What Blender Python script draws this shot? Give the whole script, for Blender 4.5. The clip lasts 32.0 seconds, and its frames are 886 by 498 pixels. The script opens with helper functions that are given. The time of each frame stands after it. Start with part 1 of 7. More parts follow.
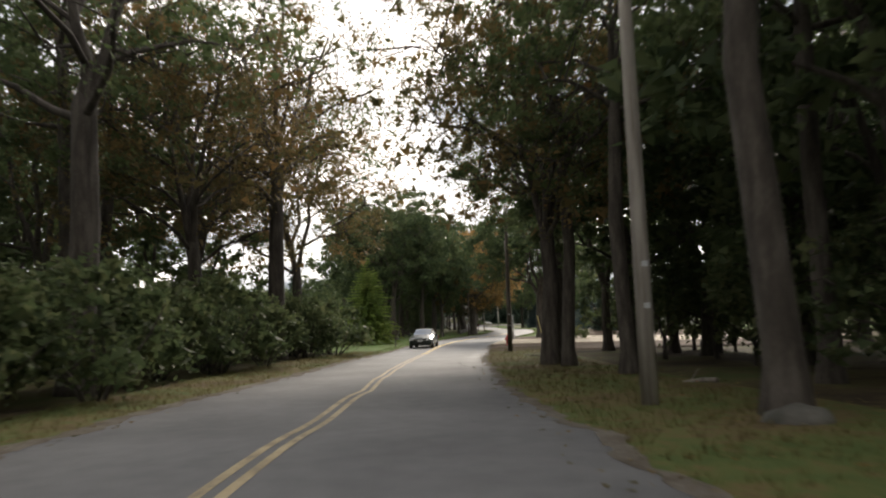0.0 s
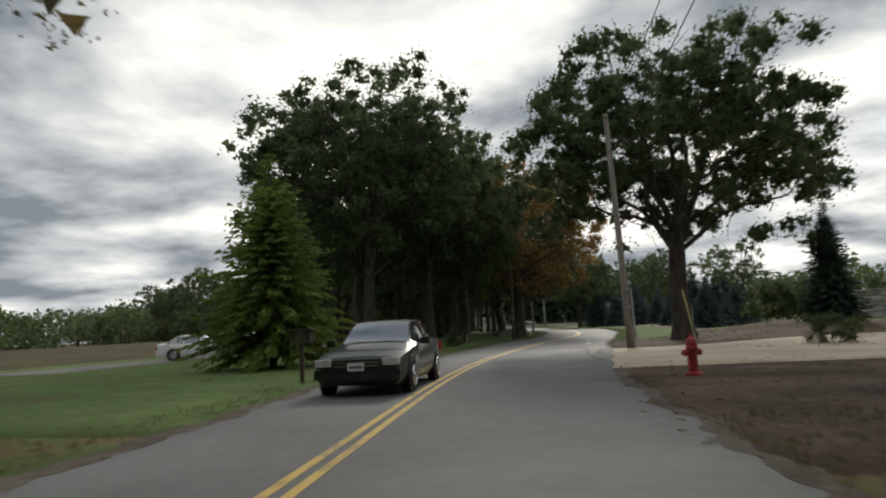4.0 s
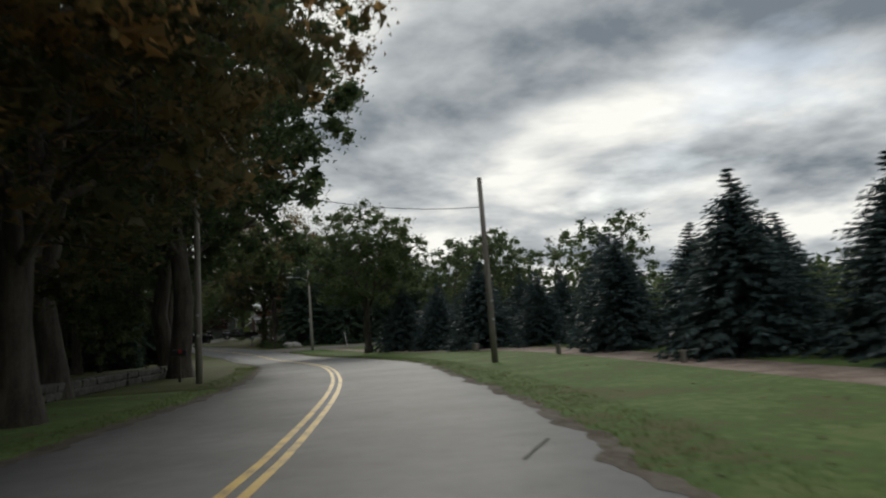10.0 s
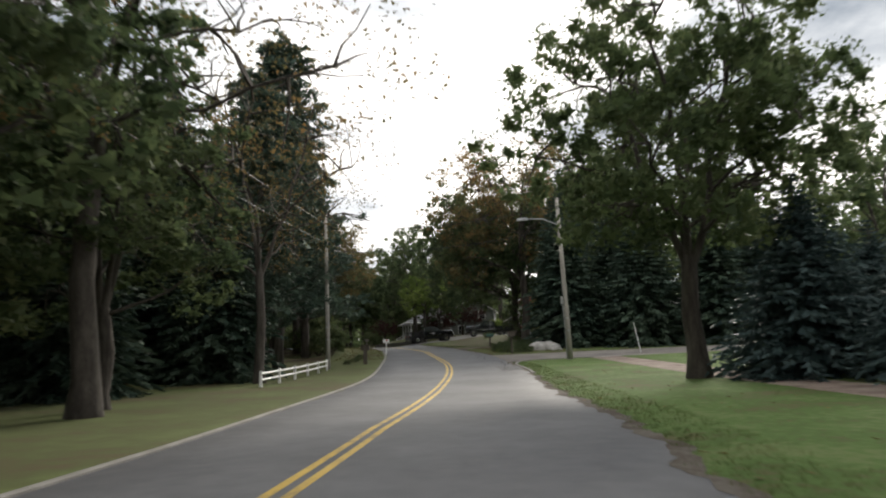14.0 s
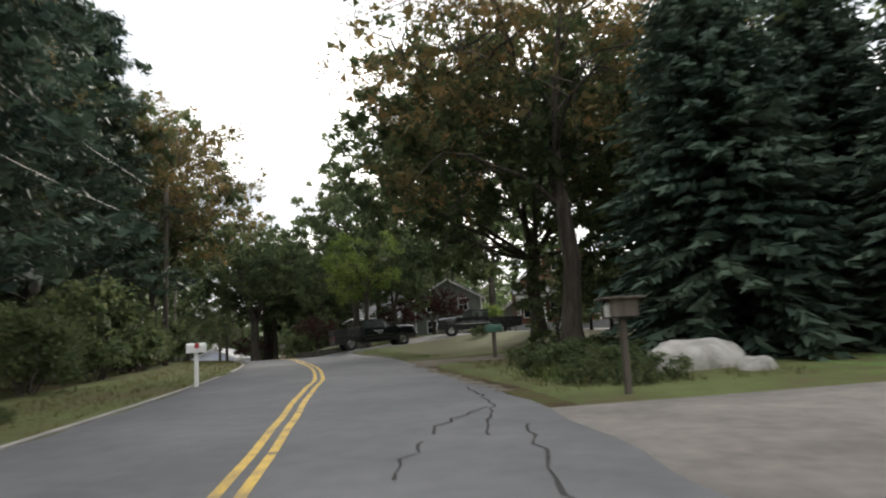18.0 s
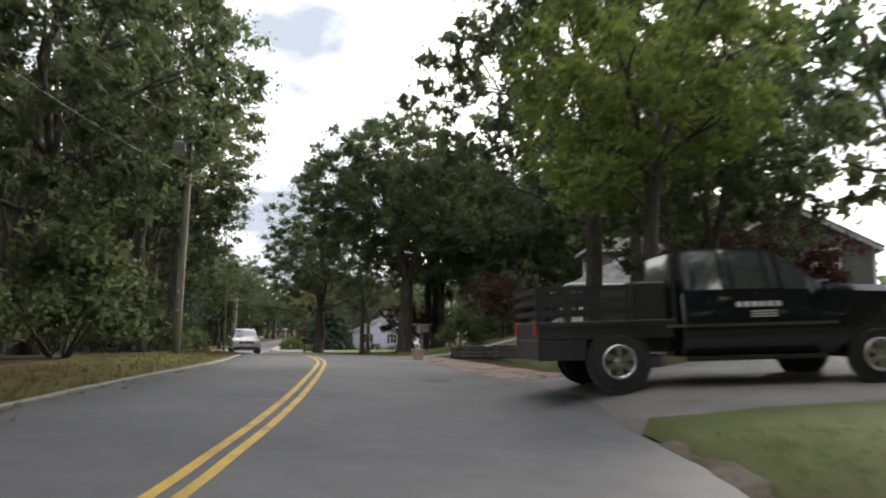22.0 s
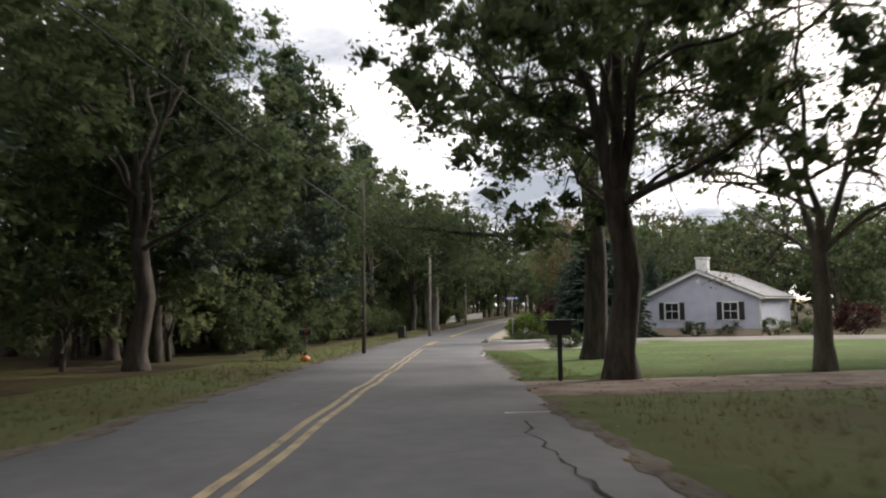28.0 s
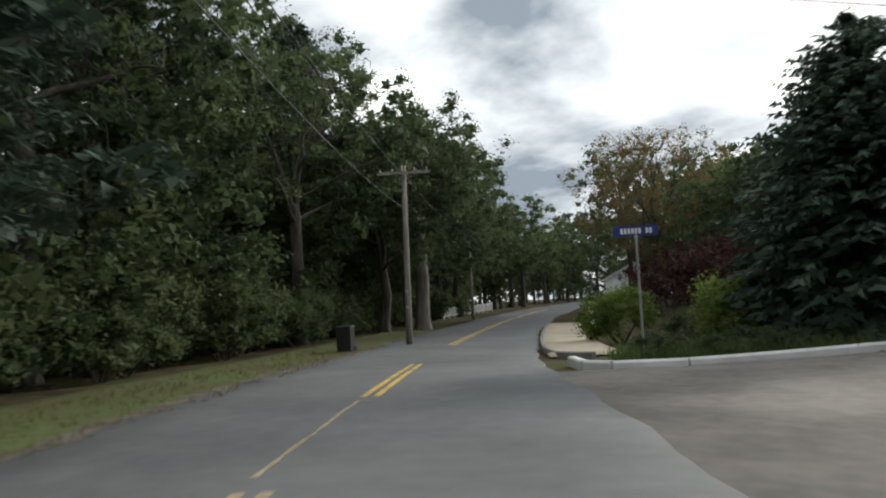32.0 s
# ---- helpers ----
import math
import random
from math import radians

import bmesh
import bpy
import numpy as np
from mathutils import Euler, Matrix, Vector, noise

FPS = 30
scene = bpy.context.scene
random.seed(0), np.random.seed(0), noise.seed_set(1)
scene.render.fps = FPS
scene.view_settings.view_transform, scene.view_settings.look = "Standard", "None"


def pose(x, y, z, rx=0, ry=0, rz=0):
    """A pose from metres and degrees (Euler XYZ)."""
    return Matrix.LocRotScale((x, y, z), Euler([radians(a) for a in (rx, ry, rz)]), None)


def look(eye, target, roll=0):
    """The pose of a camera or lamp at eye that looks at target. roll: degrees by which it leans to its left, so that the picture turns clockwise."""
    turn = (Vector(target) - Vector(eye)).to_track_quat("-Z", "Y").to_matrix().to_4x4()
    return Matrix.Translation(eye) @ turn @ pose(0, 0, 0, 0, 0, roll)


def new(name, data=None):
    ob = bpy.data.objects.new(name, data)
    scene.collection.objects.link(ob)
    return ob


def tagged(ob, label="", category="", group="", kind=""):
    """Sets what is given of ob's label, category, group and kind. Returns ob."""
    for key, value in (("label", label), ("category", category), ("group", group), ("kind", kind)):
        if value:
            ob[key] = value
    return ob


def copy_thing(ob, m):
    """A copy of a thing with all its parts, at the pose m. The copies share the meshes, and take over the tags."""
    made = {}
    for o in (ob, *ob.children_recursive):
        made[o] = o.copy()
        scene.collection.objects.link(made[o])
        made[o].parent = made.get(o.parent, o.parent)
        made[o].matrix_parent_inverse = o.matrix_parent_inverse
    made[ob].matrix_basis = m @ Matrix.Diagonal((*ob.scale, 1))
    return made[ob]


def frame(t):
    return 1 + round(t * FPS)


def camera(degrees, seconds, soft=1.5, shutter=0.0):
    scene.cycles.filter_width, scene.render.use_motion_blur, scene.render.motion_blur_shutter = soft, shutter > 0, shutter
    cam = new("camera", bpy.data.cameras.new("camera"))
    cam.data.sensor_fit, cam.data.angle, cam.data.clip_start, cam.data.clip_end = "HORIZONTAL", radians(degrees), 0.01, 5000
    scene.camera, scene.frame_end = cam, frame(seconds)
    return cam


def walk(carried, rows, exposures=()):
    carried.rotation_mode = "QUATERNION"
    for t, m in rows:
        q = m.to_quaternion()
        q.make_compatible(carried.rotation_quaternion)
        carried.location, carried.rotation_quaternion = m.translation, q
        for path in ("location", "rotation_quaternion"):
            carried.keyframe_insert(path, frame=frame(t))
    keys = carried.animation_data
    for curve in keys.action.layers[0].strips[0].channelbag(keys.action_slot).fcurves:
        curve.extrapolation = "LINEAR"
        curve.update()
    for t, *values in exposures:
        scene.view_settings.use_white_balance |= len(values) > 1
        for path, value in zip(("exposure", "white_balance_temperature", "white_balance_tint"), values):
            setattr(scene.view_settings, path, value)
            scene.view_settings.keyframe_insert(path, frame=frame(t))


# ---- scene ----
cam = camera(64.4, 32.0, soft=2.0, shutter=0.4)
PATH = [
    (0, (7.714, -47.725, 2.359), (7.690, -37.776, 3.367), -1.60),
    (0.5, (7.572, -42.573, 2.248), (7.439, -32.632, 3.325), -1.22),
    (1, (7.507, -37.433, 2.137), (7.211, -27.501, 3.270), -1.74),
    (1.5, (7.476, -32.317, 2.024), (7.153, -22.388, 3.164), -2.61),
    (2, (7.419, -27.226, 1.915), (7.189, -17.290, 3.029), -3.28),
    (2.5, (7.351, -22.210, 1.813), (7.287, -12.266, 2.869), -3.36),
    (3, (7.455, -17.255, 1.713), (7.464, -7.304, 2.701), -1.61),
    (3.5, (7.689, -12.366, 1.623), (7.547, -2.419, 2.635), -1.19),
    (4, (8.013, -7.546, 1.555), (7.554, 2.385, 2.639), -2.78),
    (4.5, (8.396, -2.795, 1.521), (7.821, 7.125, 2.647), -5.15),
    (4.8, (8.639, 0.021, 1.519), (8.402, 9.958, 2.615), -4.75),
    (5, (8.789, 1.905, 1.522), (9.003, 11.840, 2.645), -5.18),
    (5.5, (9.228, 6.616, 1.539), (10.655, 16.463, 2.542), -3.87),
    (6, (9.663, 11.266, 1.552), (11.755, 21.004, 2.436), -2.65),
    (6.5, (10.207, 15.812, 1.561), (12.404, 25.532, 2.399), -1.45),
    (7, (10.926, 20.268, 1.564), (12.983, 30.010, 2.488), -2.23),
    (7.5, (12.036, 24.600, 1.564), (13.971, 34.356, 2.597), -2.46),
    (8, (12.847, 28.895, 1.556), (14.917, 38.620, 2.623), -2.83),
    (8.5, (13.742, 33.348, 1.539), (16.153, 42.995, 2.591), -3.36),
    (9, (14.615, 38.021, 1.512), (17.369, 47.574, 2.582), -3.36),
    (9.5, (15.624, 42.824, 1.480), (18.417, 52.360, 2.608), -3.32),
    (10, (16.723, 47.627, 1.448), (19.064, 57.275, 2.648), -3.58),
    (10.5, (17.743, 52.450, 1.429), (19.389, 62.233, 2.682), -3.98),
    (11, (18.647, 57.322, 1.432), (19.643, 67.194, 2.681), -3.92),
    (11.5, (19.404, 62.295, 1.458), (19.896, 72.207, 2.691), -1.64),
    (12, (20.016, 67.333, 1.481), (19.963, 77.249, 2.776), -0.79),
    (12.5, (20.516, 72.386, 1.499), (19.891, 82.275, 2.847), -1.43),
    (13, (20.829, 77.401, 1.505), (19.766, 87.242, 2.928), -2.59),
    (13.5, (20.941, 82.347, 1.499), (19.482, 92.133, 2.950), -3.29),
    (14, (20.836, 87.239, 1.486), (19.106, 96.988, 2.881), -2.36),
    (14.5, (20.408, 92.088, 1.472), (18.473, 101.801, 2.855), -2.51),
    (15, (19.925, 96.924, 1.451), (18.010, 106.668, 2.626), -1.16),
    (15.5, (19.371, 101.748, 1.432), (17.370, 111.480, 2.566), -0.78),
    (16, (18.732, 106.561, 1.425), (16.493, 116.233, 2.625), -2.03),
    (16.5, (17.988, 111.366, 1.444), (15.588, 120.984, 2.761), -4.37),
    (17, (17.123, 116.162, 1.503), (15.138, 125.871, 2.844), -4.09),
    (17.5, (16.312, 120.911, 1.618), (14.691, 130.682, 2.994), -3.58),
    (18, (15.310, 125.682, 1.765), (13.945, 135.484, 3.196), -3.53),
    (18.5, (14.004, 130.415, 1.929), (12.656, 140.209, 3.432), -2.81),
    (19, (12.571, 135.057, 2.084), (11.064, 144.812, 3.687), -1.87),
    (19.5, (11.312, 139.750, 2.240), (9.578, 149.460, 3.886), -0.67),
    (20, (10.079, 144.424, 2.395), (8.109, 154.098, 3.987), 0.15),
    (20.5, (8.739, 148.998, 2.545), (6.411, 158.625, 3.924), 0.60),
    (21, (7.402, 153.492, 2.689), (4.452, 162.965, 3.935), 0.78),
    (21.5, (5.781, 157.969, 2.826), (2.212, 167.233, 4.030), 0.92),
    (22, (4.027, 162.309, 2.944), (-0.106, 171.339, 4.122), 1.09),
    (22.5, (2.151, 166.451, 3.026), (-2.486, 175.236, 4.174), 0.92),
    (23, (0.063, 170.378, 3.080), (-4.888, 178.979, 4.310), 1.25),
    (23.5, (-2.159, 174.165, 3.112), (-7.264, 182.662, 4.428), 1.68),
    (24, (-4.559, 177.867, 3.129), (-9.688, 186.351, 4.440), 2.39),
    (24.5, (-7.151, 181.495, 3.121), (-12.254, 190.004, 4.366), 2.52),
    (25, (-9.594, 185.225, 3.100), (-15.023, 193.552, 4.193), 1.55),
    (25.5, (-12.254, 188.855, 3.032), (-18.380, 196.704, 3.959), -0.23),
    (26, (-15.071, 192.368, 2.934), (-21.615, 199.879, 3.812), -0.44),
    (26.5, (-17.997, 195.761, 2.818), (-24.777, 203.061, 3.685), -0.34),
    (27, (-20.982, 199.038, 2.693), (-27.883, 206.222, 3.575), -0.48),
    (27.5, (-23.978, 202.201, 2.568), (-30.913, 209.348, 3.482), -0.90),
    (28, (-26.938, 205.253, 2.451), (-33.834, 212.449, 3.271), -0.86),
    (28.5, (-29.863, 208.258, 2.337), (-36.674, 215.538, 3.114), -1.22),
    (29, (-32.871, 211.270, 2.230), (-39.731, 218.506, 2.996), -1.39),
    (29.5, (-35.757, 214.358, 2.090), (-42.746, 221.460, 2.933), -2.06),
    (30, (-38.627, 217.390, 1.929), (-45.666, 224.442, 2.783), -2.16),
    (30.5, (-41.490, 220.411, 1.772), (-48.550, 227.454, 2.523), -2.47),
    (31, (-44.413, 223.415, 1.639), (-51.423, 230.516, 2.309), -2.45),
    (31.5, (-47.251, 226.493, 1.546), (-54.197, 233.655, 2.224), -2.92),
    (32, (-50.076, 229.593, 1.480), (-56.921, 236.840, 2.261), -2.88),
]
EXPOSURES = [(0.0, 1.3, 7100, 12), (1.0, 1.25, 7100, 12), (2.0, 0.85, 7100, 12), (2.6, 0.75, 7100, 12), (4.5, 0.3, 6700, 6), (6.0, 0.45, 6700, 8), (7.0, 0.2, 6700, 8), (9.0, 0.05, 6600, 6), (12.0, 0.3, 6600, 8), (14.0, 1.15, 6800, 10),
             (17.0, 1.1, 6800, 10), (18.5, 1.95, 6800, 10), (20.0, 1.65, 6700, 9), (21.5, 2.0, 6800, 12), (23.0, 1.55, 6800, 13), (24.0, 1.85, 6600, 13), (25.5, 1.95, 6600, 14), (28.0, 1.42, 6900, 14), (29.0, 0.85, 6900, 14), (30.0, 0.85, 6700, 13), (31.0, 1.05, 6700, 11), (32.0, 0.92, 6500, 6)]
walk(cam, [(t, look(eye, target, roll)) for t, eye, target, roll in PATH], EXPOSURES)

# ---- sky and sun ----
SUN_TURN, SUN_UP = radians(-12), radians(28)   # azimuth from +y to the left, elevation


def make_world():
    w = bpy.data.worlds.new("overcast_sky")
    w.use_nodes = True
    scene.world = w
    nt = w.node_tree
    nt.nodes.clear()
    N, L = nt.nodes.new, nt.links.new
    out, add = N("ShaderNodeOutputWorld"), N("ShaderNodeMixShader")
    bg, cl = N("ShaderNodeBackground"), N("ShaderNodeBackground")
    sky = N("ShaderNodeTexSky")
    sky.sky_type, sky.sun_disc = "NISHITA", False
    sky.sun_elevation, sky.sun_rotation = SUN_UP, -SUN_TURN
    bg.inputs["Strength"].default_value = 0.12
    L(sky.outputs[0], bg.inputs["Color"])
    # cloud layers on a level sheet overhead, so that they crowd together towards the horizon
    tc, part_xyz, lift, flat, mp = (N(k) for k in ("ShaderNodeTexCoord", "ShaderNodeSeparateXYZ", "ShaderNodeMath", "ShaderNodeVectorMath", "ShaderNodeMapping"))
    L(tc.outputs["Generated"], part_xyz.inputs[0])
    lift.operation = "ADD"
    lift.inputs[1].default_value = 0.20
    L(part_xyz.outputs["Z"], lift.inputs[0])
    stack = N("ShaderNodeCombineXYZ")
    for k in "XYZ":
        L(lift.outputs[0], stack.inputs[k])
    flat.operation = "DIVIDE"
    L(tc.outputs["Generated"], flat.inputs[0])
    L(stack.outputs[0], flat.inputs[1])
    L(flat.outputs[0], mp.inputs["Vector"])
    mp.inputs["Scale"].default_value = (1.0, 1.0, 1.6)
    mp.inputs["Location"].default_value = (0.35, 0.1, 0.3)
    big, small = N("ShaderNodeTexNoise"), N("ShaderNodeTexNoise")
    for n, s, d in ((big, 0.9, 7.0), (small, 1.35, 8.0)):
        n.inputs["Scale"].default_value, n.inputs["Detail"].default_value = s, d
        n.inputs["Roughness"].default_value = 0.52
        L(mp.outputs[0], n.inputs["Vector"])
    small.inputs["Distortion"].default_value = 0.15
    cover = N("ShaderNodeValToRGB")
    cover.color_ramp.elements[0].position, cover.color_ramp.elements[1].position = 0.24, 0.42
    L(big.outputs["Fac"], cover.inputs["Fac"])
    tone = N("ShaderNodeValToRGB")
    e = tone.color_ramp.elements
    e[0].position, e[0].color = 0.37, (0.19, 0.22, 0.26, 1)
    e[1].position, e[1].color = 0.62, (1.0, 0.98, 0.95, 1)
    mid = e.new(0.5)
    mid.color = (0.54, 0.56, 0.59, 1)
    L(small.outputs["Fac"], tone.inputs["Fac"])
    L(tone.outputs["Color"], cl.inputs["Color"])
    cl.inputs["Strength"].default_value = 0.95
    L(cover.outputs["Color"], add.inputs["Fac"])
    L(bg.outputs[0], add.inputs[1])
    L(cl.outputs[0], add.inputs[2])
    L(add.outputs[0], out.inputs["Surface"])


make_world()
sun = new("sun", bpy.data.lights.new("sun", "SUN"))
sun.data.energy, sun.data.angle, sun.data.color = 1.5, radians(14), (1.0, 0.95, 0.88)
sun.matrix_world = look((0, 0, 60), (60 * math.sin(SUN_TURN) * math.cos(SUN_UP), -60 * math.cos(SUN_TURN) * math.cos(SUN_UP), 60 - 60 * math.sin(SUN_UP)))
# the lane that the camera follows: x, y, height of the road
LANE = [
    (9.1, -167.7, 1.1), (8.4, -107.7, 1.1), (8, -72.7, 1.1), (7.7, -47.7, 1.11), (7.4, -22.2, 0.56),
    (8.4, -2.8, 0.27), (9.7, 11.3, 0.3), (12, 24.6, 0.31), (14.6, 38, 0.26), (17.7, 52.4, 0.18),
    (20, 67.3, 0.23), (20.9, 82.3, 0.25), (19.9, 96.9, 0.2), (18, 111.4, 0.19), (15.3, 125.7, 0.51),
    (11.3, 139.7, 0.99), (7.4, 153.5, 1.44), (2.2, 166.5, 1.78), (-4.6, 177.9, 1.88), (-12.3, 188.9, 1.78),
    (-24, 202.2, 1.32), (-35.8, 214.4, 0.84), (-50.1, 229.6, 0.23), (-58.1, 238.5, 0), (-65.7, 247.8, -0.2),
    (-75, 261, -0.2), (-88.2, 282.9, 0.1), (-103.7, 316.3, 0.6), (-119, 384.1, 1.2),
]

# ---- materials ----
def material(name, colours, rough=0.8, scale=6.0, bump=0.0, bump_scale=40.0, metal=0.0, coat=0.0, island=0.0, through_light=0.0, coords="Object", spec=0.5, detail=6.0, stretch=(1, 1, 1), fine=0.25):
    """Colours mixed by noise at two scales; island: how much each loose piece differs."""
    m = bpy.data.materials.new(name)
    m.use_nodes = True
    nt = m.node_tree
    N, L = nt.nodes.new, nt.links.new
    p = nt.nodes["Principled BSDF"]
    p.inputs["Roughness"].default_value, p.inputs["Metallic"].default_value = rough, metal
    p.inputs["Coat Weight"].default_value, p.inputs["Specular IOR Level"].default_value = coat, spec
    tc, mp = N("ShaderNodeTexCoord"), N("ShaderNodeMapping")
    mp.inputs["Scale"].default_value = stretch
    L(tc.outputs[coords], mp.inputs["Vector"])
    a, b = N("ShaderNodeTexNoise"), N("ShaderNodeTexNoise")
    a.inputs["Scale"].default_value, a.inputs["Detail"].default_value = scale, detail
    b.inputs["Scale"].default_value, b.inputs["Detail"].default_value = scale * 9, 4
    L(mp.outputs[0], a.inputs["Vector"]), L(mp.outputs[0], b.inputs["Vector"])
    mix = N("ShaderNodeMath")
    mix.operation = "MULTIPLY_ADD"
    L(b.outputs["Fac"], mix.inputs[0])
    mix.inputs[1].default_value = fine
    L(a.outputs["Fac"], mix.inputs[2])
    sub = N("ShaderNodeMath")
    sub.operation = "SUBTRACT"
    L(mix.outputs[0], sub.inputs[0])
    sub.inputs[1].default_value = fine / 2
    fac = sub.outputs[0]
    if island:
        geo, ad = N("ShaderNodeNewGeometry"), N("ShaderNodeMath")
        ad.operation = "MULTIPLY_ADD"
        L(geo.outputs["Random Per Island"], ad.inputs[0])
        ad.inputs[1].default_value = island
        L(fac, ad.inputs[2])
        sb = N("ShaderNodeMath")
        sb.operation = "SUBTRACT"
        L(ad.outputs[0], sb.inputs[0])
        sb.inputs[1].default_value = island / 2
        fac = sb.outputs[0]
    ramp = N("ShaderNodeValToRGB")
    el = ramp.color_ramp.elements
    n = len(colours)
    for i, c in enumerate(colours):
        pos = 0.32 + 0.36 * i / max(n - 1, 1)
        e = el[i] if i < 2 else el.new(pos)
        e.position, e.color = pos, (*c, 1)
    L(fac, ramp.inputs["Fac"])
    L(ramp.outputs["Color"], p.inputs["Base Color"])
    if bump:
        c = N("ShaderNodeTexNoise")
        c.inputs["Scale"].default_value, c.inputs["Detail"].default_value = bump_scale, 8
        L(mp.outputs[0], c.inputs["Vector"])
        bp = N("ShaderNodeBump")
        bp.inputs["Strength"].default_value, bp.inputs["Distance"].default_value = bump, 0.02
        L(c.outputs["Fac"], bp.inputs["Height"])
        L(bp.outputs[0], p.inputs["Normal"])
    if through_light:
        tr, mx = N("ShaderNodeBsdfTranslucent"), N("ShaderNodeMixShader")
        L(ramp.outputs["Color"], tr.inputs["Color"])
        mx.inputs[0].default_value = through_light
        L(p.outputs[0], mx.inputs[1]), L(tr.outputs[0], mx.inputs[2])
        L(mx.outputs[0], nt.nodes["Material Output"].inputs["Surface"])
    return m


def leafy(name, colours, through_light=0.5):
    return material(name, colours, 0.55, 0.35, island=0.30, through_light=through_light, spec=0.12, fine=0.1)


ASPHALT = material("worn_asphalt", [(0.084, 0.086, 0.089), (0.108, 0.110, 0.113), (0.134, 0.136, 0.139)], 0.75, 0.35, 0.35, 60, fine=0.5)
PATCH = material("fresh_asphalt_patch", [(0.035, 0.035, 0.037), (0.055, 0.055, 0.056)], 0.7, 0.8, 0.3, 60)
TAR = material("crack_tar", [(0.040, 0.039, 0.038), (0.066, 0.064, 0.062)], 0.95, 3, spec=0.1)
YELLOW = material("worn_yellow_paint", [(0.28, 0.20, 0.07), (0.55, 0.36, 0.055), (0.62, 0.42, 0.07)], 0.6, 2.2, fine=0.6)
FADED = material("faded_yellow_paint", [(0.19, 0.16, 0.11), (0.34, 0.27, 0.16), (0.42, 0.34, 0.21)], 0.7, 2.2, fine=0.7)
DIRT_DRIVE = material("worn_dirt_drive", [(0.095, 0.082, 0.064), (0.135, 0.118, 0.096), (0.165, 0.148, 0.125)], 0.95, 0.8, 0.5, 30, spec=0.1, fine=0.6)
# white road marks, and the glint painted on two tar seams
WHITE_LINE = material("worn_white_paint_and_glint", [(0.3, 0.3, 0.29), (0.62, 0.62, 0.6)], 0.6, 2.0, fine=0.6)
CONCRETE = material("tan_concrete", [(0.36, 0.30, 0.22), (0.44, 0.37, 0.28), (0.48, 0.41, 0.31)], 0.85, 0.5, 0.15, 30)
KERB = material("pale_kerb_stone", [(0.195, 0.182, 0.163), (0.273, 0.260, 0.234)], 0.85, 1.5, 0.3, 30)
DRIVE = material("grey_drive", [(0.10, 0.098, 0.093), (0.15, 0.145, 0.135), (0.19, 0.18, 0.165)], 0.85, 0.6, 0.3, 50)
GRAVEL = material("pinkish_gravel", [(0.16, 0.12, 0.10), (0.25, 0.195, 0.165), (0.31, 0.26, 0.22)], 0.9, 1.2, 0.5, 30, spec=0.1, fine=0.6)
STREET = material("pale_worn_street", [(0.15, 0.135, 0.122), (0.20, 0.182, 0.165), (0.25, 0.228, 0.205)], 0.9, 0.5, 0.35, 50, fine=0.5, spec=0.2)
SHOULDER = material("gritty_road_edge", [(0.075, 0.062, 0.048), (0.115, 0.10, 0.082), (0.15, 0.135, 0.115)], 0.95, 1.2, 0.5, 40, fine=0.7, spec=0.1)
SOIL = material("bare_brown_soil", [(0.055, 0.040, 0.030), (0.095, 0.070, 0.053), (0.14, 0.105, 0.08)], 0.95, 0.5, 0.5, 12, spec=0.1, fine=0.5)
LITTER = material("leaf_litter", [(0.028, 0.022, 0.014), (0.055, 0.042, 0.024), (0.075, 0.068, 0.030), (0.05, 0.065, 0.022)], 0.95, 0.22, 0.6, 14, spec=0.1, fine=0.5)
VERGE = material("dry_verge", [(0.085, 0.062, 0.035), (0.115, 0.090, 0.042), (0.085, 0.098, 0.034), (0.065, 0.09, 0.03)], 0.95, 0.45, 0.6, 18, spec=0.1, fine=0.6)
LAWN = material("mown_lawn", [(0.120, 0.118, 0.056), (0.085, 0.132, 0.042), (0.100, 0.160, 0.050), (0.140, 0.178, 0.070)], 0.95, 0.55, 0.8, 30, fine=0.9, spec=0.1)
# browner dry grass; its darker tone also carries the shade under the trees
LAWN_DULL = material("dry_shaded_lawn", [(0.095, 0.080, 0.044), (0.088, 0.100, 0.042), (0.105, 0.125, 0.050)], 0.9, 0.3, 0.5, 25, spec=0.1, fine=0.5)
BARK = material("dark_bark", [(0.027, 0.022, 0.017), (0.054, 0.045, 0.037), (0.086, 0.075, 0.063)], 0.95, 2.0, 0.9, 9, stretch=(3, 3, 0.6), fine=0.5)
BARK_PALE = material("pale_bark", [(0.09, 0.078, 0.064), (0.15, 0.135, 0.115), (0.21, 0.195, 0.17)], 0.95, 2.0, 0.8, 9, stretch=(3, 3, 0.6), fine=0.5)
OAK_LEAF = leafy("dark_oak_leaves", [(0.045, 0.068, 0.034), (0.08, 0.112, 0.052), (0.12, 0.15, 0.07)])
MAPLE_LEAF = leafy("green_leaves", [(0.055, 0.08, 0.036), (0.092, 0.128, 0.054), (0.14, 0.17, 0.08)])
TURNING_LEAF = leafy("turning_leaves", [(0.075, 0.075, 0.036), (0.14, 0.115, 0.05), (0.22, 0.14, 0.06)])
BROWN_LEAF = leafy("brown_olive_leaves", [(0.06, 0.066, 0.032), (0.115, 0.098, 0.046), (0.19, 0.128, 0.055)])
ORANGE_LEAF = leafy("orange_leaves", [(0.105, 0.095, 0.042), (0.235, 0.155, 0.062), (0.40, 0.235, 0.09)])
LIME_LEAF = leafy("lime_leaves", [(0.09, 0.14, 0.034), (0.155, 0.215, 0.05), (0.22, 0.27, 0.08)])
RED_LEAF = leafy("maroon_leaves", [(0.032, 0.016, 0.015), (0.060, 0.024, 0.022), (0.085, 0.040, 0.032)])
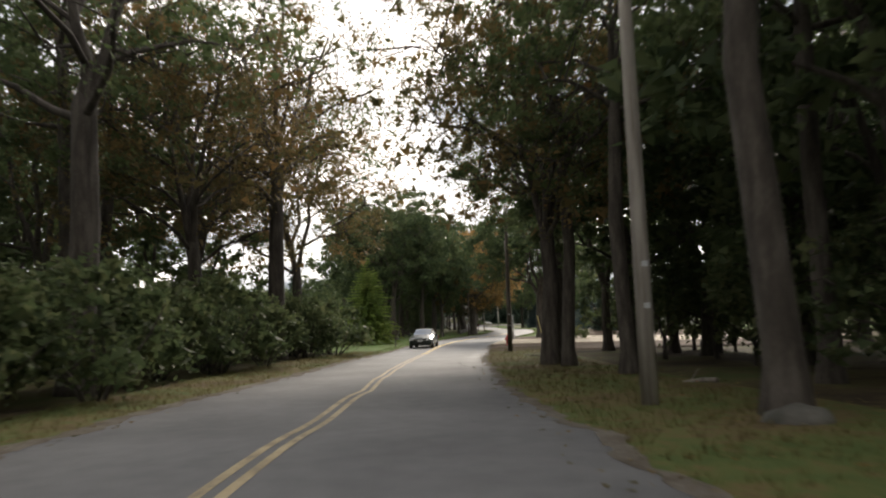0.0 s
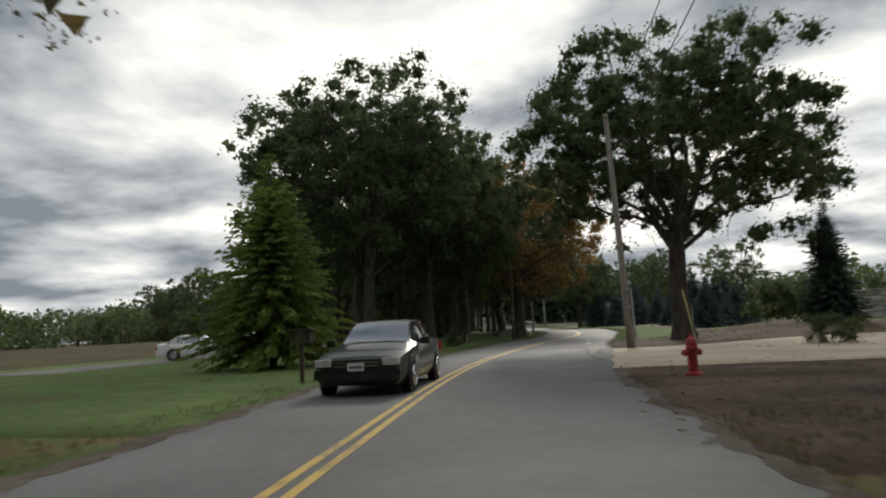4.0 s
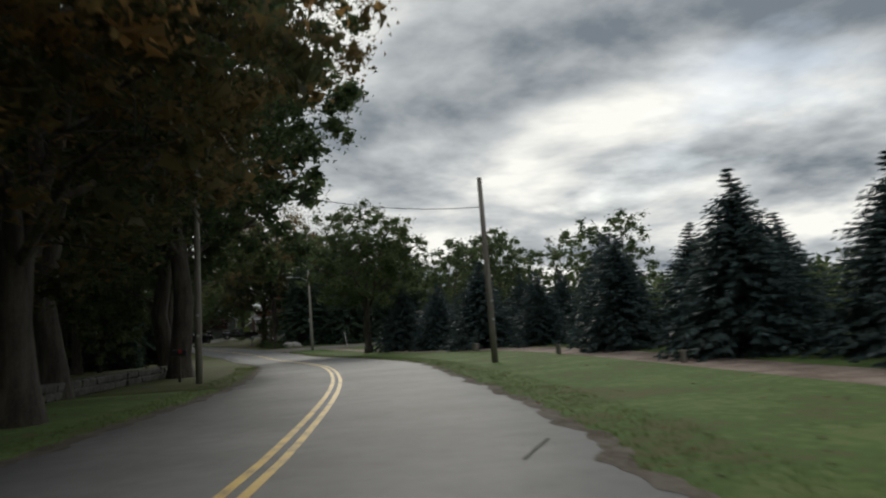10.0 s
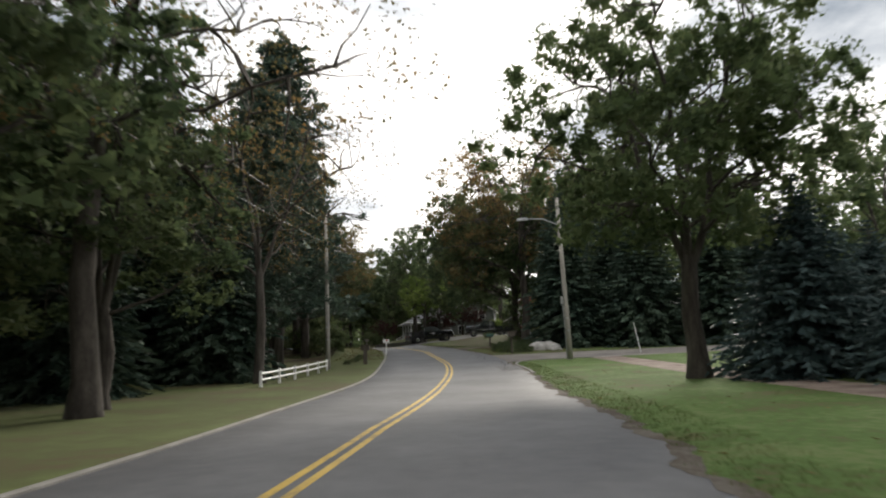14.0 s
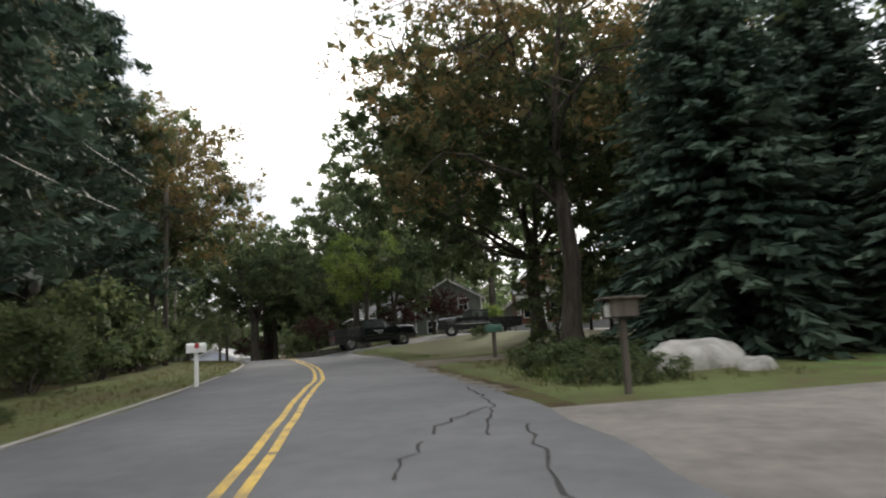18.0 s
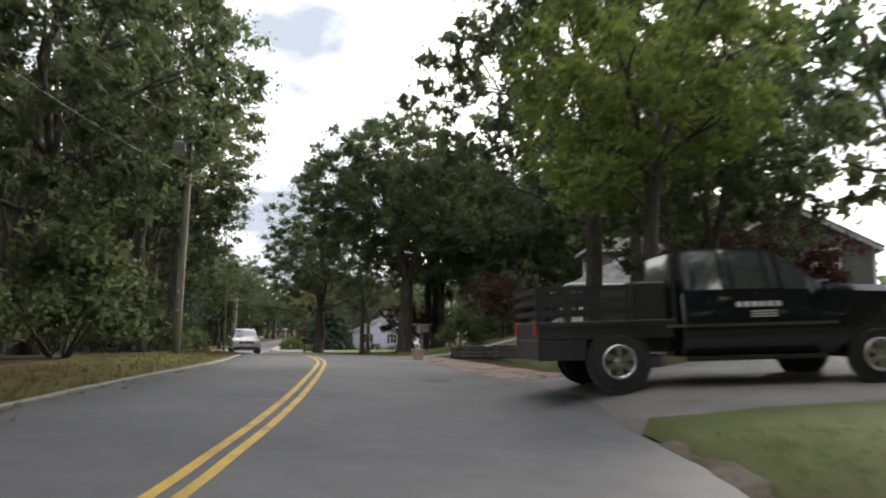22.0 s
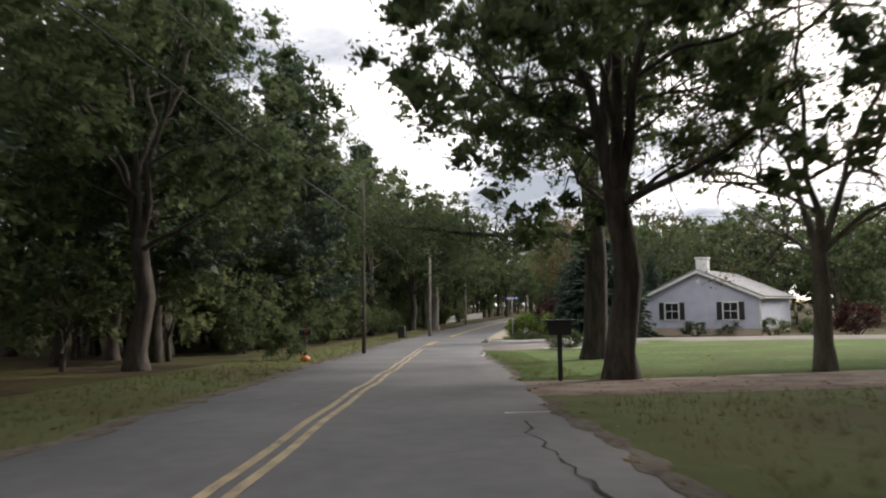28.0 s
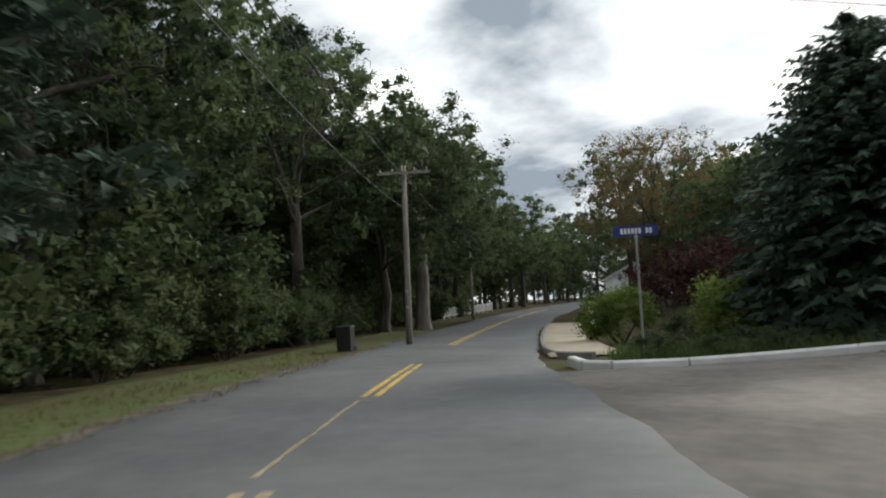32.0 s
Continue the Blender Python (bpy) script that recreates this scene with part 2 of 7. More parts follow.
PINE_LEAF = leafy("pine_needles", [(0.032, 0.055, 0.042), (0.055, 0.084, 0.06), (0.08, 0.112, 0.078)], 0.15)
SPRUCE_LEAF = leafy("blue_spruce_needles", [(0.034, 0.056, 0.056), (0.056, 0.088, 0.086), (0.09, 0.128, 0.124)], 0.12)
HEDGE_LEAF = leafy("shrub_leaves", [(0.055, 0.078, 0.038), (0.095, 0.128, 0.058), (0.15, 0.165, 0.08)])
GRASS_LEAF = leafy("grass_blades", [(0.08, 0.115, 0.04), (0.12, 0.165, 0.055), (0.16, 0.175, 0.075)])
DRY_LEAF = leafy("dry_grass_blades", [(0.09, 0.075, 0.035), (0.15, 0.125, 0.055), (0.10, 0.12, 0.04)])
POLE_WOOD = material("weathered_pole_wood", [(0.13, 0.115, 0.095), (0.21, 0.19, 0.165), (0.27, 0.25, 0.22)], 0.9, 1.5, 0.5, 12, stretch=(6, 6, 0.4))
POLE_PALE = material("bleached_pole_wood", [(0.22, 0.205, 0.18), (0.31, 0.29, 0.26), (0.38, 0.36, 0.325)], 0.9, 1.5, 0.5, 12, stretch=(6, 6, 0.4))
POLE_DARK = material("dark_pole_wood", [(0.045, 0.036, 0.028), (0.08, 0.066, 0.053), (0.11, 0.095, 0.08)], 0.9, 1.5, 0.5, 12, stretch=(6, 6, 0.4))
WIRE = material("black_cable", [(0.015, 0.015, 0.016), (0.03, 0.03, 0.032)], 0.6)
STEEL = material("galvanised_steel", [(0.32, 0.33, 0.34), (0.48, 0.49, 0.5)], 0.45, 3, metal=0.6)
WHITE = material("white_paint", [(0.62, 0.62, 0.61), (0.78, 0.78, 0.77)], 0.5, 1.5)
BLACK = material("black_paint", [(0.012, 0.012, 0.013), (0.024, 0.024, 0.026)], 0.45, 2)
GREY_PAINT = material("grey_paint", [(0.14, 0.145, 0.15), (0.2, 0.205, 0.21)], 0.5, 2)
GREEN_PAINT = material("green_paint", [(0.02, 0.07, 0.05), (0.03, 0.10, 0.07)], 0.5, 2)
BLUE_PAINT = material("blue_sign_face", [(0.02, 0.035, 0.16), (0.03, 0.05, 0.22)], 0.4, 2)
RED_PAINT = material("red_hydrant_paint", [(0.30, 0.028, 0.026), (0.48, 0.045, 0.042)], 0.5, 4, 0.2, 20)
YELLOW_PVC = material("yellow_plastic_guard", [(0.50, 0.42, 0.16), (0.62, 0.54, 0.24)], 0.5, 2)
RUBBER = material("tyre_rubber", [(0.012, 0.012, 0.012), (0.028, 0.028, 0.028)], 0.85, 5)
CHROME = material("bright_metal", [(0.55, 0.55, 0.56), (0.7, 0.7, 0.7)], 0.22, 3, metal=1.0)
CAR_BLACK = material("black_car_paint", [(0.006, 0.007, 0.009), (0.011, 0.012, 0.015)], 0.2, 2, coat=0.7)
CAR_GREEN = material("dark_green_car_paint", [(0.008, 0.015, 0.012), (0.014, 0.022, 0.018)], 0.28, 2, coat=0.35)
CAR_GREY = material("dark_grey_car_paint", [(0.045, 0.048, 0.052), (0.07, 0.074, 0.078)], 0.22, 2, metal=0.55, coat=0.8)
CAR_SILVER = material("silver_car_paint", [(0.42, 0.42, 0.41), (0.52, 0.52, 0.51)], 0.32, 2, metal=0.35, coat=0.8)
CAR_WHITE = material("white_car_paint", [(0.6, 0.6, 0.6), (0.72, 0.72, 0.72)], 0.3, 2, coat=0.8)
LAMP_GLASS = material("lamp_glass", [(0.5, 0.5, 0.5), (0.7, 0.7, 0.7)], 0.12, 3, coat=1.0)
STONE = material("field_stone", [(0.17, 0.165, 0.15), (0.30, 0.29, 0.27), (0.42, 0.41, 0.39)], 0.9, 1.6, 0.6, 10)
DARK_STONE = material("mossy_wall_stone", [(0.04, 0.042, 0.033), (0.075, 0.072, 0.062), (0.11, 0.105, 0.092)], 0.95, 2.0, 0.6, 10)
SIDING_GREY = material("blue_grey_clapboard", [(0.40, 0.43, 0.52), (0.48, 0.51, 0.60)], 0.7, 1.2)
SIDING_WHITE = material("white_clapboard", [(0.55, 0.55, 0.56), (0.66, 0.66, 0.67)], 0.7, 1.2)
SIDING_TAUPE = material("taupe_shingle", [(0.13, 0.12, 0.105), (0.20, 0.185, 0.165)], 0.85, 1.5, 0.3, 25)
SIDING_RED = material("red_brown_shingle", [(0.10, 0.038, 0.024), (0.17, 0.066, 0.042)], 0.85, 1.5, 0.3, 25)
SIDING_SAGE = material("sage_clapboard", [(0.12, 0.135, 0.12), (0.17, 0.185, 0.165)], 0.8, 1.5)
ROOF = material("grey_roof_shingle", [(0.14, 0.14, 0.145), (0.21, 0.21, 0.215), (0.26, 0.26, 0.265)], 0.9, 2.5, 0.4, 30)
ROOF_DARK = material("dark_roof_shingle", [(0.045, 0.045, 0.05), (0.085, 0.085, 0.09)], 0.9, 2.5, 0.4, 30)
PUMPKIN = material("pumpkin_skin", [(0.5, 0.14, 0.03), (0.62, 0.21, 0.05)], 0.5, 3)


def glass_material():
    m = bpy.data.materials.new("dark_window_glass")
    m.use_nodes = True
    p = m.node_tree.nodes["Principled BSDF"]
    p.inputs["Base Color"].default_value = (0.02, 0.024, 0.028, 1)
    p.inputs["Roughness"].default_value, p.inputs["Coat Weight"].default_value = 0.12, 0.4
    return m


GLASS = glass_material()


def car_glass_material():
    """Tinted car glass with a strong sky reflection."""
    m = bpy.data.materials.new("tinted_car_glass")
    m.use_nodes = True
    p = m.node_tree.nodes["Principled BSDF"]
    p.inputs["Base Color"].default_value = (0.045, 0.055, 0.058, 1)
    p.inputs["Roughness"].default_value, p.inputs["Coat Weight"].default_value = 0.06, 1.0
    p.inputs["Specular IOR Level"].default_value, p.inputs["IOR"].default_value = 1.0, 1.8
    return m


CAR_GLASS = car_glass_material()

# ---- building helpers ----
def mesh(name, verts, faces, mat, smooth=False):
    me = bpy.data.meshes.new(name)
    me.from_pydata([tuple(map(float, v)) for v in verts], [], faces)
    me.materials.append(mat)
    if smooth:
        me.polygons.foreach_set("use_smooth", [True] * len(me.polygons))
    me.update()
    return me


def fast_mesh(name, verts, quads, mat, smooth=False):
    """A mesh of quads or triangles from arrays."""
    me = bpy.data.meshes.new(name)
    n, k, w = len(verts), len(quads), len(quads[0])
    me.vertices.add(n)
    me.vertices.foreach_set("co", np.asarray(verts, np.float32).ravel())
    me.loops.add(w * k)
    me.loops.foreach_set("vertex_index", np.asarray(quads, np.int32).ravel())
    me.polygons.add(k)
    me.polygons.foreach_set("loop_start", np.arange(0, w * k, w, dtype=np.int32))
    if smooth:
        me.polygons.foreach_set("use_smooth", np.ones(k, bool))
    me.materials.append(mat)
    me.update(calc_edges=True)
    return me


class Shape:
    """Collects boxes, tubes and plates for one mesh."""

    def __init__(self):
        self.v, self.f = [], []

    def add(self, verts, faces):
        b = len(self.v)
        self.v += [tuple(v) for v in verts]
        self.f += [tuple(b + i for i in f) for f in faces]
        return self

    def box(self, x0, x1, y0, y1, z0, z1, bevel=0.0):
        if bevel:
            return self.prism([(x0 + bevel, y0), (x1 - bevel, y0), (x1, y0 + bevel), (x1, y1 - bevel), (x1 - bevel, y1), (x0 + bevel, y1), (x0, y1 - bevel), (x0, y0 + bevel)], z0, z1, bevel)
        v = [(x, y, z) for z in (z0, z1) for x, y in ((x0, y0), (x1, y0), (x1, y1), (x0, y1))]
        return self.add(v, [(3, 2, 1, 0), (4, 5, 6, 7), (0, 1, 5, 4), (1, 2, 6, 5), (2, 3, 7, 6), (3, 0, 4, 7)])

    def prism(self, pts, z0, z1, inset=0.0):
        """An upright prism over an outline that runs anticlockwise; inset softens the top edge."""
        n = len(pts)
        cx, cy = sum(p[0] for p in pts) / n, sum(p[1] for p in pts) / n
        rings = [(z0, 0.0), (z1 - inset, 0.0)] + ([(z1, inset)] if inset else [])
        v = []
        for z, i in rings:
            for x, y in pts:
                d = max(math.hypot(x - cx, y - cy), 1e-6)
                v.append((x - (x - cx) / d * i, y - (y - cy) / d * i, z))
        f = [tuple(reversed(range(n))), tuple(range((len(rings) - 1) * n, len(rings) * n))]
        for r in range(len(rings) - 1):
            f += [(r * n + i, r * n + (i + 1) % n, (r + 1) * n + (i + 1) % n, (r + 1) * n + i) for i in range(n)]
        return self.add(v, f)

    def tube(self, points, radii, sides=8, caps=True):
        pts = [Vector(p) for p in points]
        if not hasattr(radii, "__len__"):
            radii = [radii] * len(pts)
        v, up = [], Vector((0.3, 0.2, 1))
        for i, p in enumerate(pts):
            t = (pts[min(i + 1, len(pts) - 1)] - pts[max(i - 1, 0)]).normalized()
            a = t.cross(up if abs(t.dot(up.normalized())) < 0.97 else Vector((1, 0, 0))).normalized()
            b = t.cross(a)
            v += [p + radii[i] * (math.cos(k * math.tau / sides) * a + math.sin(k * math.tau / sides) * b) for k in range(sides)]
        f = []
        for i in range(len(pts) - 1):
            f += [(i * sides + k, i * sides + (k + 1) % sides, (i + 1) * sides + (k + 1) % sides, (i + 1) * sides + k) for k in range(sides)]
        if caps:
            f += [tuple(reversed(range(sides))), tuple(range((len(pts) - 1) * sides, len(pts) * sides))]
        return self.add(v, f)

    def lathe(self, profile, sides=16, centre=(0, 0)):
        """Turns (radius, z) pairs round an upright axis."""
        v = [(centre[0] + r * math.cos(k * math.tau / sides), centre[1] + r * math.sin(k * math.tau / sides), z) for r, z in profile for k in range(sides)]
        f = [(i * sides + k, i * sides + (k + 1) % sides, (i + 1) * sides + (k + 1) % sides, (i + 1) * sides + k) for i in range(len(profile) - 1) for k in range(sides)]
        f += [tuple(reversed(range(sides))), tuple(range((len(profile) - 1) * sides, len(profile) * sides))]
        return self.add(v, f)

    def move(self, m):
        self.v = [tuple(m @ Vector(v)) for v in self.v]
        return self

    def mesh(self, name, mat, smooth=False):
        return mesh(name, self.v, self.f, mat, smooth)


def part(name, shape, mat, parent, label="", smooth=False, m=None):
    ob = new(name, shape.mesh(name, mat, smooth) if isinstance(shape, Shape) else shape)
    ob.parent = parent
    if m is not None:
        ob.matrix_basis = m
    return tagged(ob, label)


def thing(name, m, label, category, group="", kind=""):
    ob = new(name)
    ob.empty_display_size = 0.2
    ob.matrix_basis = m
    return tagged(ob, label, category, group, kind)


# ---- the lane and the lie of the land ----
def spline(points, n=24):
    q = [Vector(p) for p in points]
    q = [2 * q[0] - q[1]] + q + [2 * q[-1] - q[-2]]
    out = []
    for i in range(1, len(q) - 2):
        p0, p1, p2, p3 = q[i - 1], q[i], q[i + 1], q[i + 2]
        a, b, c = (max((v.xy - u.xy).length, 1e-6) for u, v in ((p0, p1), (p1, p2), (p2, p3)))
        m1 = ((p1 - p0) / a * b + (p2 - p1) / b * a) / (a + b) * b
        m2 = ((p2 - p1) / b * c + (p3 - p2) / c * b) / (b + c) * b
        for k in range(n):
            u = k / n
            out.append((2 * u**3 - 3 * u * u + 1) * p1 + (u**3 - 2 * u * u + u) * m1 + (-2 * u**3 + 3 * u * u) * p2 + (u**3 - u * u) * m2)
    return np.array(out + [q[-2]])


LINE = spline(LANE)
RUN = np.r_[0, np.cumsum(np.linalg.norm(np.diff(LINE[:, :2], axis=0), axis=1))]
RUN -= RUN[np.hypot(LINE[:, 0] - PATH[0][1][0], LINE[:, 1] - PATH[0][1][1]).argmin()]
AHEAD = np.gradient(LINE[:, :2], axis=0)
AHEAD /= np.linalg.norm(AHEAD, axis=1)[:, None]


def lane(s, d=0.0):
    """The point s metres along the lane and d metres to its right: x, y, the road's height there and the heading in degrees."""
    x, y, z, tx, ty = (float(np.interp(s, RUN, c)) for c in (LINE[:, 0], LINE[:, 1], LINE[:, 2], AHEAD[:, 0], AHEAD[:, 1]))
    k = math.hypot(tx, ty)
    tx, ty = tx / k, ty / k
    return x + d * ty, y - d * tx, z, math.degrees(math.atan2(-tx, ty))


def lane_place(x, y):
    i = int(np.hypot(LINE[:, 0] - x, LINE[:, 1] - y).argmin())
    v, t = np.array((x - LINE[i, 0], y - LINE[i, 1])), AHEAD[i]
    return float(RUN[i] + v @ t), float(v @ (t[1], -t[0]))


COARSE = LINE[::6]
# rises beside the road: x, y, radius, height
BANKS = [(10, 182, 22, 1.25), (-4, 204, 16, 1.3), (34, 38, 14, 0.5), (19.5, 28.5, 8, 0.8),  (29, 80, 14, 0.35), (-40, 240, 18, 0.35), (-4, -14, 14, 0.5)]


def heights(x, y):
    """The ground's height for arrays of x and y."""
    x, y = np.atleast_1d(np.asarray(x, float)), np.atleast_1d(np.asarray(y, float))
    w = 1 / ((COARSE[None, :, 0] - x[:, None]) ** 2 + (COARSE[None, :, 1] - y[:, None]) ** 2 + 4) ** 2
    z = (w * COARSE[None, :, 2]).sum(1) / w.sum(1)
    off = np.sqrt(((COARSE[None, :, 0] - x[:, None]) ** 2 + (COARSE[None, :, 1] - y[:, None]) ** 2).min(1))
    away = np.clip((off - 3.2) / 9.0, 0, 1)
    away = away * away * (3 - 2 * away)
    for cx, cy, r, h in BANKS:
        z = z + h * away * np.exp(-((x - cx) ** 2 + (y - cy) ** 2) / r**2)
    # the truck drive climbs straight from the road
    ramp = np.clip((0.865 * (x - 0.1) + 0.502 * (y - 170.4) - 1.5) / 1.3, 0, 1)
    z = z + 0.5 * ramp * ramp * (3 - 2 * ramp) * np.exp(-((x - 4.6) ** 2 + (y - 174.0) ** 2) / 30)
    z = z - 0.28 * np.exp(-((x - 6.2) ** 2 + (y - 174.6) ** 2) / 6)
    z = z - 0.42 * np.exp(-((x - 9.8) ** 2 + (y - 178.2) ** 2) / 18)
    return z


def height(x, y):
    return float(heights(x, y)[0])


def on_ground(x, y, turn=0.0, lift=0.0):
    return pose(x, y, height(x, y) + lift, 0, 0, turn)


def beside(s, d, turn=0.0, lift=0.0):
    x, y, _, a = lane(s, d)
    return on_ground(x, y, a + turn, lift)


def strip(name, s0, s1, edge0, edge1, lift, mat, label, step=1.5, across=4, kind="structure", parent=None):
    """A sheet along the lane between two edges: numbers, or functions of s."""
    n = max(2, int(abs(s1 - s0) / step) + 1)
    v, f = [], []
    skirt = 0.0 if parent is not None else 0.11
    rows = [s0 + (s1 - s0) * i / (n - 1) for i in range(n)]
    cols = [k / across for k in range(across + 1)]
    drop_s, drop_k = [0] * n, [0] * (across + 1)
    if skirt:
        rows, drop_s = [s0 - 0.12] + rows + [s1 + 0.12], [1] + drop_s + [1]
        cols, drop_k = [-0.12] + cols + [0.12], [1] + drop_k + [1]
    low = []
    for s, ds in zip(rows, drop_s):
        a = edge0(s) if callable(edge0) else edge0
        b = edge1(s) if callable(edge1) else edge1
        out = 1 if b > a else -1
        for k, (u, dk) in enumerate(zip(cols, drop_k)):
            d = a + (b - a) * u if not dk else (a if k == 0 else b) + u * out
            x, y, *_ = lane(s, d)
            v.append((x, y))
            low.append(max(ds, dk))
    v = np.array(v)
    z = heights(v[:, 0], v[:, 1]) + lift - skirt * np.array(low)
    v = np.c_[v, z]
    c, n = len(cols), len(rows)
    f = [(i * c + k, i * c + k + 1, (i + 1) * c + k + 1, (i + 1) * c + k) for i in range(n - 1) for k in range(c - 1)]
    me = fast_mesh(name, v, f, mat, True)
    ob = new(name, me)
    if parent is not None:
        ob.parent = parent
        return ob
    return tagged(ob, label, name.replace("_", " "), "", kind)

# ---- trees ----
def unit(v):
    return v / max(np.linalg.norm(v), 1e-9)


def limb_lines(rng, start, way, length, radius, bend, steps=5, sag=0.0):
    """A wandering tapered limb: points and radii."""
    pts, rad, p, w = [np.array(start, float)], [radius], np.array(start, float), unit(np.array(way, float))
    for i in range(steps):
        w = unit(w + rng.normal(0, bend, 3) + (0, 0, sag))
        p = p + w * length / steps
        pts.append(p)
        rad.append(radius * (1 - 0.8 * (i + 1) / steps))
    return pts, rad, w


def leaf_quads(rng, centres, spread, count, size, ratio, flat=1.0, droop=0.0):
    """Small pointed leaves in clumps round the centres."""
    c = np.repeat(np.asarray(centres), count, axis=0)
    n = len(c)
    off = rng.normal(0, 1, (n, 3))
    off *= (rng.random(n) ** 0.45 / np.linalg.norm(off, axis=1))[:, None] * 1.55 * spread
    off[:, 2] *= flat
    p = c + off
    a = rng.normal(0, 1, (n, 3))
    a[:, 2] = a[:, 2] * 0.6 - droop
    a /= np.linalg.norm(a, axis=1)[:, None]
    b = np.cross(a, rng.normal(0, 1, (n, 3)))
    b /= np.linalg.norm(b, axis=1)[:, None]
    L = size * rng.uniform(0.6, 1.3, n)[:, None]
    v = np.stack([p - a * L * 0.45 - b * L * ratio * 0.5, p - a * L * 0.45 + b * L * ratio * 0.5, p + a * L * 0.55], 1).reshape(-1, 3)
    return v, np.arange(3 * n).reshape(-1, 3)


def leaf_clumps(rng, centres, clump, per, size, core=0, flat=0.75):
    """Clumps of small leaves, each round a few broad overlapping sprays."""
    v, f = leaf_quads(rng, centres, clump * 0.64, per, size, 0.62, flat)
    if core:
        w, _ = leaf_quads(rng, centres, clump * 0.30, core * 3, clump * 0.43, 0.85, flat)
        v = np.concatenate([v, w])
    return v, np.arange(len(v)).reshape(-1, 3)


def bow(rng, a, b, lift, radius, end, steps=5, wander=0.05):
    """A limb from a to b that rises between them."""
    a, b = np.asarray(a, float), np.asarray(b, float)
    m = (a + b) / 2 + (0, 0, lift) + rng.normal(0, wander, 3) * np.linalg.norm(b - a)
    us = [i / steps for i in range(steps + 1)]
    pts = [(1 - u) ** 2 * a + 2 * u * (1 - u) * m + u * u * b + (rng.normal(0, wander * 0.3, 3) * np.linalg.norm(b - a) if 0 < u < 1 else 0) for u in us]
    return pts, [radius + (end - radius) * u for u in us]


def broadleaf(seed, h, spread, base, radius, lobes=15, clusters=22, per=45, size=0.17, core=7, clump=0.8, stems=4, thin=0.0, lobe=0.42, fork=0.12, lean=0.0, arm=None, sides=9, twigs=5, low=-0.75):
    """A trunk that forks into rising stems; limbs lead to the lobes of the crown, and each lobe carries clumps of leaves."""
    rng = np.random.default_rng(seed)
    wood, tips = Shape(), []
    zc, half = base + (h - base) * 0.46, (h - base) * 0.5
    zf = base + fork * (h - base)
    foot = np.array((lean * zf, 0.0, zf))
    above = foot + (0, 0, radius * 1.6)
    wood.tube([(0, 0, -0.3), (0.0, 0, 0.12), (0.02, 0, 0.7), foot * 0.55 + rng.normal(0, 0.02 * zf, 3) * (1, 1, 0), foot, above], [radius * 1.7, radius * 1.4, radius * 1.08, radius * 0.95, radius * 0.84, radius * 0.35], sides)
    lines, hung = [], None

    def grow(host, points, radii, n):
        """A limb that is joined to the wood at the vertex host; gives its first vertex."""
        first = len(wood.v)
        wood.tube(points, radii, n, False)
        wood.f.append((host, first, first + 1))
        return first

    turn = rng.uniform(0, math.tau)
    for k in range(stems):
        a = turn + k * math.tau / stems + rng.uniform(-0.35, 0.35)
        out = spread * (rng.uniform(0.28, 0.48) if stems > 1 else 0.05)
        end = np.array((out * math.cos(a) + lean * h, out * math.sin(a), zc + half * rng.uniform(0.35, 0.7)))
        pts, rad = bow(rng, foot - (0, 0, radius * 1.2), end, 0.06 * h, radius * 0.80 / stems ** 0.28, radius * 0.12, 7, 0.05)
        rad = [r * (1 - 0.22 * math.sin(math.pi * min(1.0, i / 5))) for i, r in enumerate(rad)]
        lines.append((pts, rad, grow(4 * sides, pts, rad, 7)))
    for i in range(lobes):
        c = 0.95 + (low - 0.95) * (i + 0.5) / lobes
        a = i * 2.39996 + rng.uniform(-0.3, 0.3)
        q = math.sqrt(max(0.0, 1 - c * c * 0.92))
        d = np.array((math.cos(a) * q, math.sin(a) * q, c))
        far = rng.uniform(0.56, 0.80)
        centre_at = d * (spread * far, spread * far, half * far) + (lean * h * 0.8, 0, zc)
        r = spread * lobe * rng.uniform(0.78, 1.18)
        pts, rad, first = min(lines, key=lambda l: min(np.linalg.norm((p - centre_at) * (1, 1, 0.6)) for p in l[0][1:]))
        j = max((j for j in range(len(pts)) if pts[j][2] < centre_at[2] - 0.25 * np.linalg.norm((pts[j] - centre_at)[:2]) or j == 0), default=0)
        lp, lr = bow(rng, pts[j], centre_at, 0.10 * np.linalg.norm(pts[j] - centre_at), max(0.05, rad[j] * 0.62), 0.03, 5, 0.07)
        first = grow(first + 7 * j, lp, lr, 5)
        for k in range(twigs):
            e = unit(rng.normal(0, 1, 3) + (0, 0, 0.25))
            grow(first + 5 * (3 + k % 3), *bow(rng, lp[3 + k % 3], lp[3 + k % 3] + e * r * rng.uniform(0.5, 0.95), 0.04 * r, 0.03 + 0.02 * (k % 2), 0.012, 3, 0.1), 3)
        e = rng.normal(0, 1, (clusters, 3))
        e /= np.linalg.norm(e, axis=1)[:, None]
        e *= r * rng.uniform(0.35, 1.0, (clusters, 1)) ** 0.5
        e[:, 2] *= 0.8
        tips.append(centre_at + e)
    tips = np.concatenate(tips)
